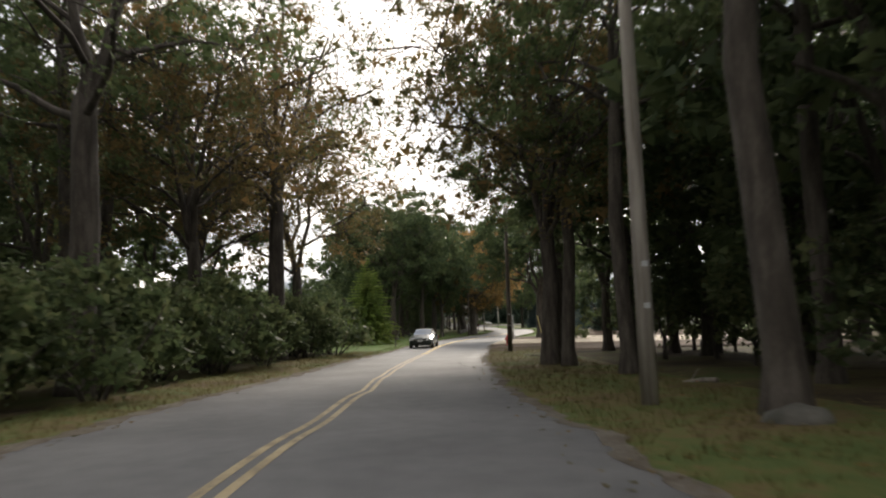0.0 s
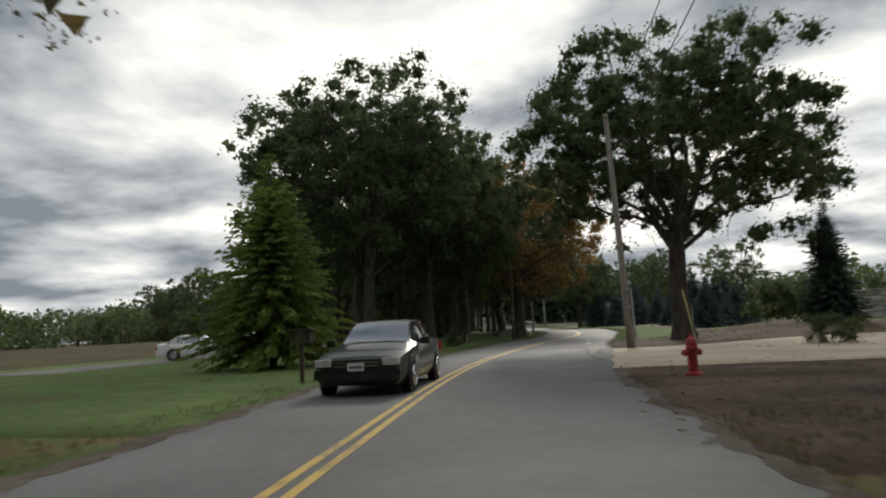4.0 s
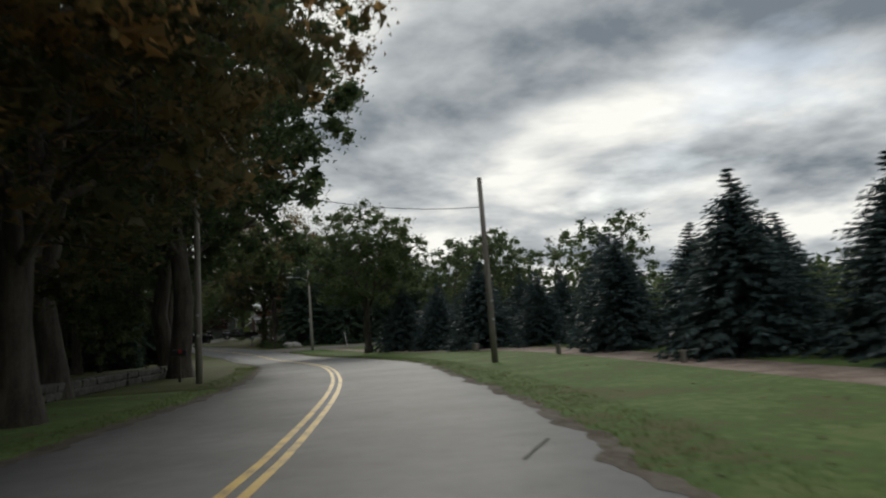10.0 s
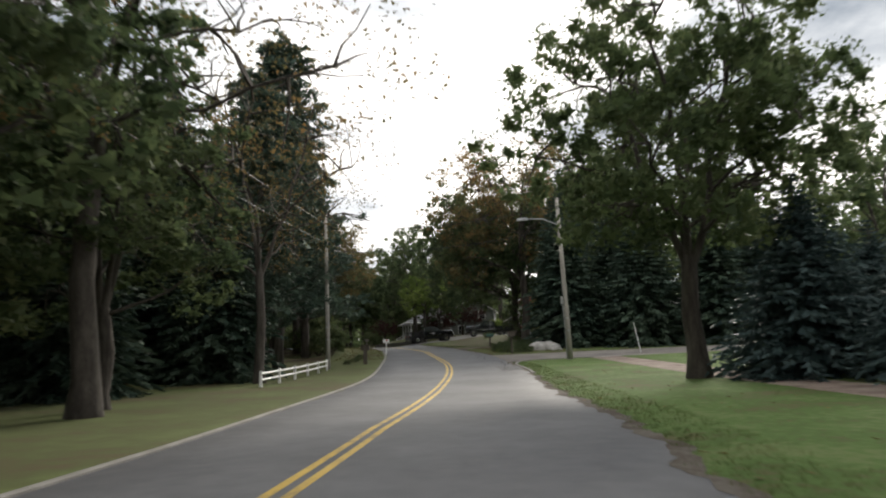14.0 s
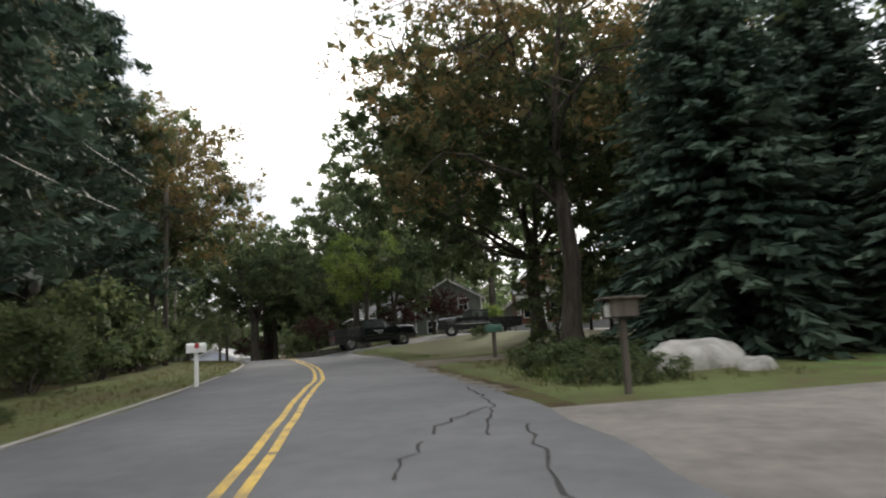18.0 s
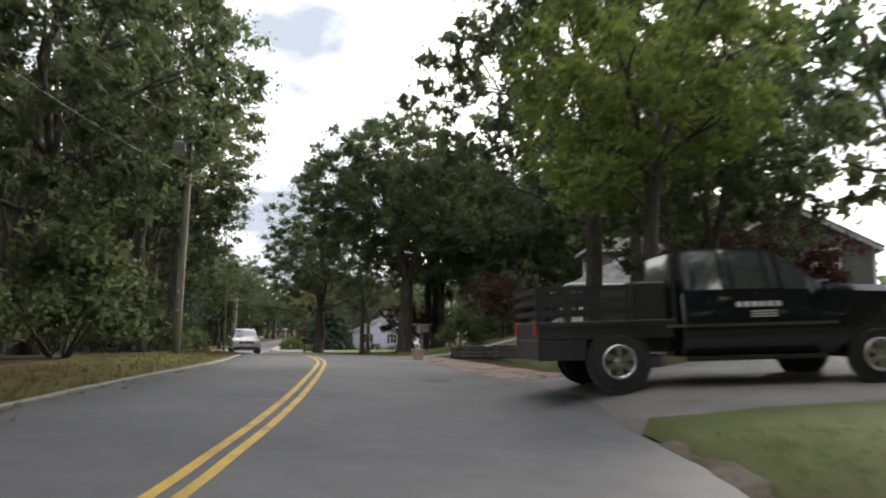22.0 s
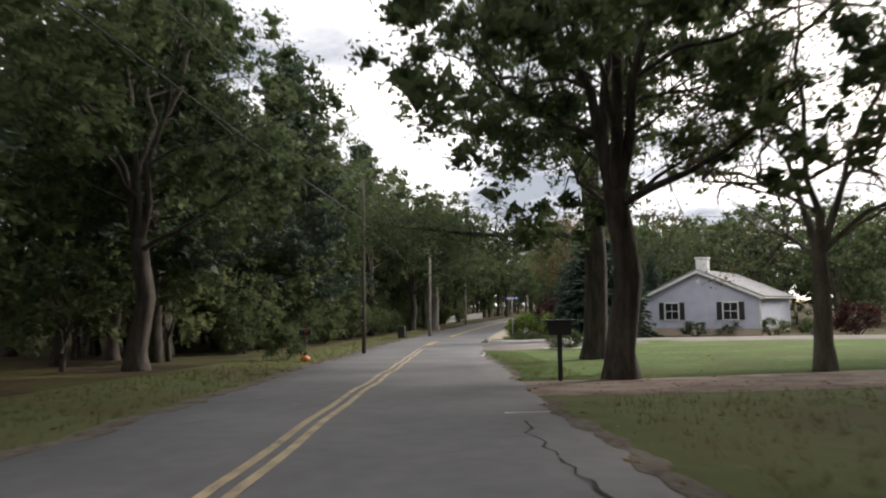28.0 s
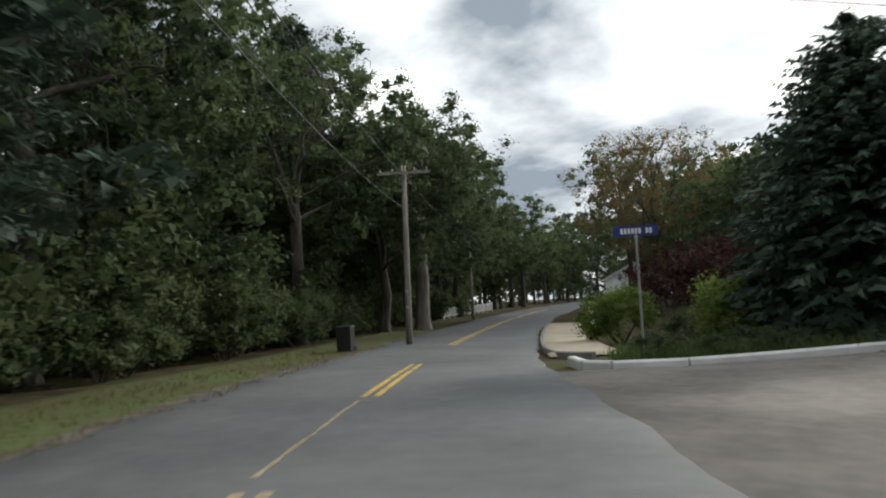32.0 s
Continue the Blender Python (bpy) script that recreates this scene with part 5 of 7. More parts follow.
def bin_thing():
    ob = thing("wheeled_bin", beside(327.5, -5.6), "dark wheeled rubbish bin at the kerb", "bin")
    part("body", Shape().prism([(-0.28, -0.33), (0.28, -0.33), (0.28, 0.33), (-0.28, 0.33)], 0.03, 0.95, 0.02), BLACK, ob)
    part("lid", Shape().box(-0.3, 0.3, -0.36, 0.36, 0.955, 1.02, 0.03), BLACK, ob)
    for k in (-1, 1):
        part("wheel", Shape().lathe([(0.1, -0.03), (0.1, 0.03)], 12).move(pose(k * 0.3, 0.3, 0.1, 0, 90, 0)), RUBBER, ob)


bin_thing()


# ---- vehicles ----
def wheel_parts(ob, x, y, r, rim=CHROME, w=0.22):
    side = 1 if x > 0 else -1
    m = pose(x, y, r, 0, 90 * side, 0)
    tyre = Shape().lathe([(r * 0.62, -w / 2), (r * 0.92, -w / 2), (r, -w * 0.34), (r, w * 0.34), (r * 0.92, w / 2), (r * 0.62, w / 2)], 24)
    t = part("wheel", tyre, RUBBER, ob, m=m)
    part("wheel_disc", Shape().lathe([(r * 0.6, w * 0.45), (r * 0.6, w * 0.51)], 20), BLACK, t)
    part("rim", Shape().tube([(r * 0.57 * math.cos(k * math.tau / 20), r * 0.57 * math.sin(k * math.tau / 20), w * 0.52) for k in range(21)], r * 0.07, 6, False), rim, t, "bright metal rim", True)
    part("hub_cap", Shape().lathe([(r * 0.17, w * 0.5), (r * 0.15, w * 0.6), (r * 0.05, w * 0.62)], 12), rim, t)
    for k in range(6):
        a = k * math.tau / 6
        part("spoke", Shape().box(0.04, r * 0.58, -r * 0.11, r * 0.11, w * 0.5, w * 0.56).move(pose(0, 0, 0, 0, 0, math.degrees(a))), rim, t)


def vehicle(name, m, paint, label, category, stations, glass_from, glass_to, wheels, wheel_r, width, lamps, plate=True, group="", rim=CHROME, tail=None, grille=True):
    """A lofted body. Stations from nose (negative y) to tail: y, bottom, shoulder, top, half width, half roof width."""
    ob = thing(name, m, label, category, group)
    rings, home = [], []
    rows = [np.array(r) for r in stations]
    for i in range(len(rows) - 1):
        p0, p1, p2, p3 = rows[max(i - 1, 0)], rows[i], rows[i + 1], rows[min(i + 2, len(rows) - 1)]
        for u in (0.0, 0.25, 0.5, 0.75):
            m1, m2 = 0.3 * (p2 - p0), 0.3 * (p3 - p1)
            r = (2 * u**3 - 3 * u * u + 1) * p1 + (u**3 - 2 * u * u + u) * m1 + (-2 * u**3 + 3 * u * u) * p2 + (u**3 - u * u) * m2
            r[0] = p1[0] + (p2[0] - p1[0]) * u
            home.append((i, r))
    home.append((len(rows) - 1, rows[-1]))
    for _, (y, zb, zs, zt, w, wr) in home:
        rings.append([(0, y, zb), (w * 0.88, y, zb), (w * 0.985, y, zb + 0.14), (w, y, zb + 0.45 * (zs - zb)), (w * 0.965, y, zs), (wr, y, zt), (wr * 0.55, y, zt + 0.025), (0, y, zt + 0.03)])
    body, panes = Shape(), {}
    k = len(rings[0])
    for i in range(len(rings) - 1):
        for j in range(k - 1):
            for sgn in (1, -1):
                q = [rings[i][j], rings[i][j + 1], rings[i + 1][j + 1], rings[i + 1][j]]
                q = [(sgn * a, b, c) for a, b, c in q]
                q = q if sgn > 0 else q[::-1]
                n = home[i][0]
                rise = abs(stations[n + 1][3] - stations[n][3])
                if glass_from <= n < glass_to and (j == 4 or (j >= 5 and rise > 0.16)):
                    nm = "side_window" if j == 4 else ("windscreen" if stations[n][0] < 0 else "rear_window")
                    panes.setdefault((nm, n, sgn if j == 4 else 0), []).append(q)
                body.add(q, [(0, 1, 2, 3)])
    for r, rev in ((rings[0], False), (rings[-1], True)):
        ring = [(-a, b, c) for a, b, c in reversed(r[1:-1])]
        loop = list(r) + ring
        body.add(loop, [tuple(range(len(loop)))] if not rev else [tuple(reversed(range(len(loop))))])
    where, faces = {}, []
    for f in body.f:
        faces.append(tuple(where.setdefault(tuple(round(c, 4) for c in body.v[i]), len(where)) for i in f))
    faces = [f for f in (tuple(dict.fromkeys(f)) for f in faces) if len(f) > 2]
    shell = mesh("body", list(where), faces, paint, True)
    shell.set_sharp_from_angle(angle=radians(38))
    part("body", shell, paint, ob)
    for (nm, _, _), quads in panes.items():
        pane, mid = Shape(), sum((Vector(p) for q in quads for p in q), Vector()) / (4 * len(quads))
        s = 0.12 if nm == "side_window" else 0.05
        for q in quads:
            a, b, c, d = (Vector(p) for p in q)
            n = (b - a).cross(d - a).normalized() * 0.012
            if n.dot(mid - Vector((0, mid.y, 0.8))) < 0:
                n = -n
            pane.add([p + (mid - p) * s + n for p in (a, b, c, d)], [(0, 1, 2, 3)])
        spots = {}
        faces = [tuple(spots.setdefault(tuple(round(c, 2) for c in pane.v[i]), len(spots)) for i in f) for f in pane.f]
        faces = [f for f in (tuple(dict.fromkeys(f)) for f in faces) if len(f) > 2]
        part(nm, mesh(nm, list(spots), faces, CAR_GLASS, True), CAR_GLASS, ob)
    for y in wheels:
        for sx in (-1, 1):
            part("wheel_arch", Shape().lathe([(wheel_r * 1.18, -0.015), (wheel_r * 1.18, 0.0)], 20).move(pose(sx * (width + 0.002), y, wheel_r * 1.02, 0, 90 * sx, 0)), BLACK, ob)
            wheel_parts(ob, sx * (width - 0.09), y, wheel_r, rim)
    y0, z0, zl = stations[0][0], stations[0][1], lamps[0]
    for sx in (-1, 1):
        part("headlight", Shape().box(sx * lamps[1] - 0.16, sx * lamps[1] + 0.16, y0 - 0.02, y0 + 0.14, zl - 0.07, zl + 0.07, 0.02), LAMP_GLASS, ob, "clear headlight")
        part("mirror", Shape().box(sx * (width + 0.12) - 0.1, sx * (width + 0.12) + 0.1, lamps[2] - 0.05, lamps[2] + 0.05, lamps[3], lamps[3] + 0.14, 0.02), paint, ob)
    if grille:
        part("grille", Shape().box(-lamps[1] + 0.2, lamps[1] - 0.2, y0 - 0.015, y0 + 0.05, zl - 0.12, zl + 0.05), BLACK, ob, "dark front grille")
        for zz in (-0.08, -0.02):
            part("grille_bar", Shape().box(-lamps[1] + 0.22, lamps[1] - 0.22, y0 - 0.028, y0 - 0.012, zl + zz, zl + zz + 0.02), CHROME, ob)
    part("bumper", Shape().box(-width * 0.93, width * 0.93, y0 - 0.05, y0 + 0.1, z0 + 0.05, z0 + 0.24, 0.03), paint, ob)
    part("air_intake", Shape().box(-width * 0.55, width * 0.55, y0 - 0.06, y0 - 0.04, z0 + 0.07, z0 + 0.16), BLACK, ob)
    if plate:
        part("number_plate", Shape().box(-0.16, 0.16, y0 - 0.075, y0 - 0.06, z0 + 0.2, z0 + 0.35), WHITE, ob, "pale number plate")
        part("plate_bar", Shape().box(-0.12, 0.12, y0 - 0.08, y0 - 0.0755, z0 + 0.25, z0 + 0.30), GREY_PAINT, ob)
    y1 = stations[-1][0]
    for sx in (-1, 1):
        part("tail_light", Shape().box(sx * (width - 0.14) - 0.12, sx * (width - 0.14) + 0.12, (tail or y1) - 0.05, (tail or y1) + 0.015, zl - (0.2 if tail else 0), zl + (0 if tail else 0.22), 0.02), RED_PAINT, ob, "red tail light")
    return ob


SEDAN = [(-2.3, 0.30, 0.62, 0.66, 0.74, 0.55), (-2.2, 0.22, 0.70, 0.74, 0.84, 0.62), (-1.7, 0.20, 0.80, 0.85, 0.90, 0.70), (-0.85, 0.20, 0.90, 0.96, 0.91, 0.74), (-0.1, 0.20, 0.93, 1.38, 0.91, 0.62), (0.1, 0.20, 0.94, 1.42, 0.91, 0.62), (0.85, 0.20, 0.95, 1.43, 0.91, 0.61),
         (1.0, 0.20, 0.95, 1.42, 0.91, 0.61), (1.3, 0.20, 0.96, 1.36, 0.90, 0.60), (1.85, 0.22, 0.97, 1.03, 0.89, 0.72), (2.3, 0.26, 0.95, 0.99, 0.84, 0.70), (2.42, 0.34, 0.80, 0.86, 0.78, 0.62)]
SUV = [(-2.35, 0.36, 0.72, 0.78, 0.78, 0.58), (-2.22, 0.26, 0.86, 0.92, 0.88, 0.66), (-1.7, 0.24, 0.96, 1.02, 0.93, 0.74), (-1.0, 0.24, 1.03, 1.10, 0.94, 0.78), (-0.2, 0.24, 1.06, 1.58, 0.94, 0.66), (0.0, 0.24, 1.07, 1.64, 0.94, 0.66), (0.85, 0.24, 1.09, 1.67, 0.94, 0.65),
       (1.0, 0.24, 1.10, 1.67, 0.94, 0.65), (1.8, 0.26, 1.14, 1.60, 0.92, 0.62), (2.25, 0.30, 1.14, 1.20, 0.88, 0.70), (2.4, 0.38, 0.92, 0.98, 0.82, 0.62)]
WAGON = SUV[:8] + [(2.0, 0.26, 1.10, 1.66, 0.93, 0.68), (2.3, 0.28, 1.08, 1.14, 0.91, 0.80), (2.38, 0.36, 0.92, 0.98, 0.86, 0.72)]
x, y, z, a = lane(55.5, -3.4)
vehicle("sedan", on_ground(x, y, a), CAR_GREEN, "very dark green sedan with its headlights toward the camera lane", "car", SEDAN, 3, 9, (-1.42, 1.4), 0.33, 0.91, (0.66, 0.66, -0.62, 0.92), group="cars on the road")
x, y, z, a = lane(265, -4.1)
vehicle("crossover_car", on_ground(x, y, a), CAR_SILVER, "silver crossover car with a dark grille on the asphalt", "car", SUV, 3, 9, (-1.45, 1.4), 0.36, 0.94, (0.84, 0.68, -0.72, 1.06), group="cars on the road")
SILVER = bpy.data.objects["crossover_car"]
part("lower_bumper", Shape().box(-0.80, 0.80, -2.44, -2.30, 0.30, 0.50, 0.04), BLACK, SILVER, "black plastic lower bumper")
part("skid_strip", Shape().box(-0.55, 0.55, -2.455, -2.442, 0.30, 0.34), CHROME, SILVER)
for sx in (-1, 1):
    part("roof_rail", Shape().tube([(sx * 0.60, 0.0, 1.68), (sx * 0.60, 0.15, 1.74), (sx * 0.59, 1.5, 1.72), (sx * 0.58, 1.7, 1.66)], 0.02, 6), STEEL, SILVER)
    part("grille_arm", Shape().tube([(sx * 0.10, -2.40, 0.80), (sx * 0.46, -2.36, 0.92)], 0.02, 5), CHROME, SILVER)
x, y, z, a = lane(88, -24)
vehicle("station_wagon", on_ground(x, y, a + 75), CAR_WHITE, "white sport utility car parked beyond the lawn", "car", WAGON, 3, 9, (-1.45, 1.4), 0.36, 0.94, (0.84, 0.68, -0.72, 1.06), group="parked cars")
x, y, z, a = lane(78, -22)
vehicle("parked_sedan", on_ground(x, y, a + 110), CAR_WHITE, "white sedan parked behind the lawn", "car", SEDAN, 3, 9, (-1.42, 1.4), 0.33, 0.91, (0.66, 0.66, -0.62, 0.92), group="parked cars")

PICKUP = [(-2.75, 0.55, 1.06, 1.14, 0.88, 0.72), (-2.65, 0.45, 1.18, 1.27, 0.97, 0.82), (-2.0, 0.42, 1.25, 1.35, 1.0, 0.86), (-1.1, 0.42, 1.28, 1.40, 1.0, 0.88), (-0.45, 0.42, 1.29, 1.86, 1.0, 0.76), (-0.3, 0.42, 1.29, 1.91, 1.0, 0.76), (0.22, 0.42, 1.29, 1.92, 1.0, 0.76),
          (0.34, 0.42, 1.29, 1.92, 1.0, 0.76), (0.78, 0.42, 1.29, 1.90, 1.0, 0.76), (0.92, 0.42, 1.29, 1.86, 1.0, 0.77), (0.96, 0.42, 1.26, 1.32, 0.99, 0.84)]
CREW_CAB = PICKUP[:6] + [(0.18, 0.42, 1.29, 1.90, 1.0, 0.76), (0.30, 0.42, 1.29, 1.90, 1.0, 0.76), (0.84, 0.42, 1.29, 1.88, 1.0, 0.76), (0.98, 0.42, 1.29, 1.84, 1.0, 0.77), (1.02, 0.42, 1.24, 1.30, 0.99, 0.84)]


def pickup(x, y, turn, paint, label, stakes):
    a = radians(turn)
    nose = height(x + 1.76 * math.sin(a), y - 1.76 * math.cos(a))
    tail = height(x - 1.88 * math.sin(a), y + 1.88 * math.cos(a))
    stand = pose(x, y, (nose + tail) / 2 + 0.015, -math.degrees(math.atan((nose - tail) / 3.64)), 0, turn)
    ob = vehicle("pickup_truck", stand, paint, label, "pickup truck", PICKUP if stakes else CREW_CAB, 3, 9, (-1.76, 1.88), 0.38, 1.0, (0.96, 0.72, -0.95, 1.28), False, "parked pickup trucks", tail=2.98 if stakes else 3.46)
    part("front_bumper", Shape().box(-0.98, 0.98, -2.9, -2.74, 0.5, 0.72, 0.03), CHROME, ob, "bright front bumper")
    part("chassis", Shape().box(-0.45, 0.45, 0.95, 2.9, 0.48, 0.70), BLACK, ob)
    if stakes:
        part("bed_floor", Shape().box(-1.03, 1.03, 1.05, 2.98, 0.86, 0.94, 0.01), BLACK, ob)
        part("bed_skirt", Shape().box(-1.0, 1.0, 1.1, 2.96, 0.70, 0.86), BLACK, ob)
        part("rear_skirt", Shape().box(-1.0, 1.0, 2.3, 2.97, 0.42, 0.70, 0.02), BLACK, ob)
        part("headboard", Shape().box(-1.0, 1.0, 1.05, 1.10, 0.94, 1.50), BLACK, ob)
        part("tool_box", Shape().box(-0.95, 0.95, 1.15, 1.62, 0.94, 1.46, 0.02), BLACK, ob, "black tool box behind the cab")
        for k in range(6):
            for x in (1.003, -1.011):
                part("lettering_bar", Shape().box(x, x + 0.008, -0.42 + k * 0.11, -0.34 + k * 0.11, 1.08, 1.15), WHITE, ob)
        for k in range(3):
            for x in (1.003, -1.011):
                part("lettering_bar", Shape().box(x, x + 0.008, -0.36, 0.0, 0.94 + k * 0.035, 0.955 + k * 0.035), WHITE, ob)
        for sx in (-1, 1):
            for k in range(4):
                part("stake", Shape().box(sx * 1.0 - 0.03, sx * 1.0 + 0.03, 1.70 + k * 0.41, 1.76 + k * 0.41, 0.94, 1.42), BLACK, ob)
            for z in (1.03, 1.19, 1.35):
                part("slat", Shape().box(sx * 1.0 - 0.02, sx * 1.0 + 0.02, 1.68, 2.97, z, z + 0.07), BLACK, ob)
            part("door_handle", Shape().box(sx * 1.0 - 0.02, sx * 1.0 + 0.03, 0.28, 0.42, 1.18, 1.22, 0.005), CHROME, ob)
            part("running_board", Shape().box(sx * 0.98 - 0.09, sx * 0.98 + 0.09, -1.0, 0.9, 0.36, 0.42, 0.01), BLACK, ob)
        for z in (1.03, 1.19, 1.35):
            part("slat", Shape().box(-1.0, 1.0, 2.93, 2.97, z, z + 0.07), BLACK, ob)
    else:
        for sx in (-1, 1):
            part("bed_side", Shape().box(sx * 0.96 - 0.05, sx * 0.96 + 0.05, 1.06, 3.45, 0.58, 1.26, 0.02), paint, ob)
        part("tailgate", Shape().box(-0.96, 0.96, 3.4, 3.46, 0.66, 1.26), paint, ob)
        part("bed_floor", Shape().box(-0.95, 0.95, 1.06, 3.45, 0.66, 0.72), BLACK, ob)
    part("trim_strip", Shape().box(-1.012, -1.0, -1.2, 1.2, 0.82, 0.86), CHROME, ob)
    part("trim_strip", Shape().box(1.0, 1.012, -1.2, 1.2, 0.82, 0.86), CHROME, ob)
    for y in (-1.76, 1.88):
        part("axle", Shape().tube([(-0.9, y, 0.38), (0.9, y, 0.38)], 0.06, 8), BLACK, ob)
    return ob


pickup(3.45, 173.8, 117.0, CAR_BLACK, "black flatbed pickup truck with a wooden stake rack", True)
pickup(10.0, 178.4, -83, CAR_GREY, "dark grey pickup truck parked nose to nose on the drive", False)


def fallen_branch(s, d, turn, length, label):
    rng = np.random.default_rng(int(s * 10))
    ob = thing("fallen_branch", beside(s, d, turn), label, "branch", "fallen branches")
    lp, lr, w = limb_lines(rng, (0, 0, 0.06), (0, 1, 0.02), length, 0.07, 0.06, 6)
    part("limb", Shape().tube(lp, lr, 7), BARK_PALE, ob, smooth=True)
    for k in (2, 3, 4, 5):
        tp, tr, _ = limb_lines(rng, lp[k], (rng.choice((-1, 1)), 0.5, 0.25), length * 0.25, 0.03, 0.15, 4)
        part("twig", Shape().tube(tp, tr, 5), BARK_PALE, ob)


fallen_branch(29.4, 4.6, -4, 3.6, "pale fallen branch lying on the leaf litter")
fallen_branch(34.5, 6.2, 60, 2.8, "bleached dead branch under the trees")
fallen_branch(16.0, 6.4, 30, 2.2, "short fallen branch by the trunks")

# ---- houses ----
def clapboards(x0, x1, z0, z1, y, top=None, step=0.14, proud=0.02):
    """Overlapping boards on a wall that looks towards -y; top(x) gives a gable's edge."""
    s, z = Shape(), z0
    while z < z1 - 0.02:
        e = min(z + step, z1)
        a, b = x0, x1
        if top:
            half = top(e)
            if half <= 0.05:
                break
            a, b = max(x0, -half), min(x1, half)
        s.add([(a, y - proud, z), (b, y - proud, z), (b, y, z), (a, y, z), (a, y - 0.006, e), (b, y - 0.006, e), (b, y, e), (a, y, e)], [(0, 1, 5, 4), (3, 2, 1, 0), (0, 4, 7, 3), (1, 2, 6, 5)])
        z = e
    return s


def window(parent, x, z, w, h, y, shutters=None, m=None, panes=(2, 2), frame=WHITE):
    """A sash window on a wall that looks towards -y."""
    m = m or Matrix()
    f = Shape()
    for a, b, c, d in ((x - w / 2 - 0.09, x - w / 2, z - 0.02, z + h + 0.1), (x + w / 2, x + w / 2 + 0.09, z - 0.02, z + h + 0.1), (x - w / 2, x + w / 2, z + h, z + h + 0.1)):
        f.box(a, b, y - 0.06, y, c, d)
    win = part("window", f.move(m), frame, parent)
    part("sill", Shape().box(x - w / 2 - 0.13, x + w / 2 + 0.13, y - 0.09, y, z - 0.08, z - 0.02).move(m), frame, win)
    pw, ph = w / panes[0], h / panes[1]
    for i in range(panes[0]):
        for j in range(panes[1]):
            part("pane", Shape().box(x - w / 2 + i * pw + 0.015, x - w / 2 + (i + 1) * pw - 0.015, y - 0.028, y - 0.018, z + j * ph + 0.015, z + (j + 1) * ph - 0.015).move(m), GLASS, win)
    bars = Shape()
    for i in range(1, panes[0]):
        bars.box(x - w / 2 + i * pw - 0.018, x - w / 2 + i * pw + 0.018, y - 0.04, y - 0.012, z, z + h)
    for j in range(1, panes[1]):
        bars.box(x - w / 2, x + w / 2, y - 0.042, y - 0.01, z + j * ph - 0.025, z + j * ph + 0.025)
    if bars.v:
        part("glazing_bars", bars.move(m), frame, win)
    if shutters:
        for k in (-1, 1):
            c = x + k * (w / 2 + 0.09 + 0.21)
            part("shutter", Shape().box(c - 0.19, c + 0.19, y - 0.05, y - 0.005, z - 0.04, z + h + 0.06, 0.01).move(m), shutters, parent, "black louvred shutter")
    return win


def roof_slab(a, b, c, d, thick, mat, parent, name="roof"):
    """A sloping slab over four corners."""
    n = (Vector(b) - Vector(a)).cross(Vector(d) - Vector(a)).normalized() * thick
    if n.z < 0:
        n = -n
    top = [Vector(p) + n for p in (a, b, c, d)]
    return part(name, Shape().add([*(Vector(p) for p in (a, b, c, d)), *top], [(3, 2, 1, 0), (4, 5, 6, 7), (0, 1, 5, 4), (1, 2, 6, 5), (2, 3, 7, 6), (3, 0, 4, 7)]), mat, parent)


def gable_house(name, m, label, w, l, eave, ridge, wall, roof, over=0.35, courses=0.14):
    """A house whose gable looks towards -y, with its ridge along y."""
    ob = thing(name, m, label, "house", "houses along the road")
    part("foundation", Shape().box(-w / 2 + 0.02, w / 2 - 0.02, 0.02, l - 0.02, -0.8, 0.35), CONCRETE, ob)
    core = Shape()
    pts = [(-w / 2, 0.3), (w / 2, 0.3), (w / 2, eave), (0, ridge), (-w / 2, eave)]
    n = len(pts)
    core.add([(px, py, pz) for py in (0.0, l) for px, pz in pts], [tuple(range(n)), tuple(reversed(range(n, 2 * n)))] + [((i + 1) % n, i, n + i, n + (i + 1) % n) for i in range(n)])
    part("wall", core, wall, ob)
    part("siding", clapboards(-w / 2, w / 2, 0.3, ridge, -0.002, lambda z: w / 2 if z <= eave else w / 2 * (ridge - z) / (ridge - eave), courses), wall, ob)
    for k, turn, off in ((-1, 90, 0), (1, -90, 0)):
        side = clapboards(-l / 2, l / 2, 0.3, eave, -0.002, None, courses).move(pose(k * w / 2, l / 2, 0, 0, 0, -90 if k < 0 else 90))
        part("siding", side, wall, ob)
    rise = (ridge - eave) / (w / 2)
    for k in (-1, 1):
        roof_slab((0, -over, ridge + 0.03), (0, l + over, ridge + 0.03), (k * (w / 2 + over), l + over, eave - over * rise + 0.03), (k * (w / 2 + over), -over, eave - over * rise + 0.03), 0.12, roof, ob)
        part("rake_trim", Shape().add([(0, -over - 0.02, ridge + 0.02), (k * (w / 2 + over), -over - 0.02, eave - over * rise + 0.02), (k * (w / 2 + over), -over - 0.02, eave - over * rise - 0.16), (0, -over - 0.02, ridge - 0.16),
                                       (0, -over + 0.04, ridge + 0.02), (k * (w / 2 + over), -over + 0.04, eave - over * rise + 0.02), (k * (w / 2 + over), -over + 0.04, eave - over * rise - 0.16), (0, -over + 0.04, ridge - 0.16)],
                                      [(0, 1, 2, 3), (7, 6, 5, 4), (0, 4, 5, 1), (2, 6, 7, 3)]), WHITE, ob, "white rake board")
        part("gutter", Shape().tube([(k * (w / 2 + over), -over, eave - over * rise - 0.02), (k * (w / 2 + over), l + over, eave - over * rise - 0.02)], 0.05, 6), WHITE, ob)
        part("corner_board", Shape().box(k * w / 2 - 0.06, k * w / 2 + 0.06, -0.035, 0.02, 0.3, eave), WHITE, ob)
    return ob


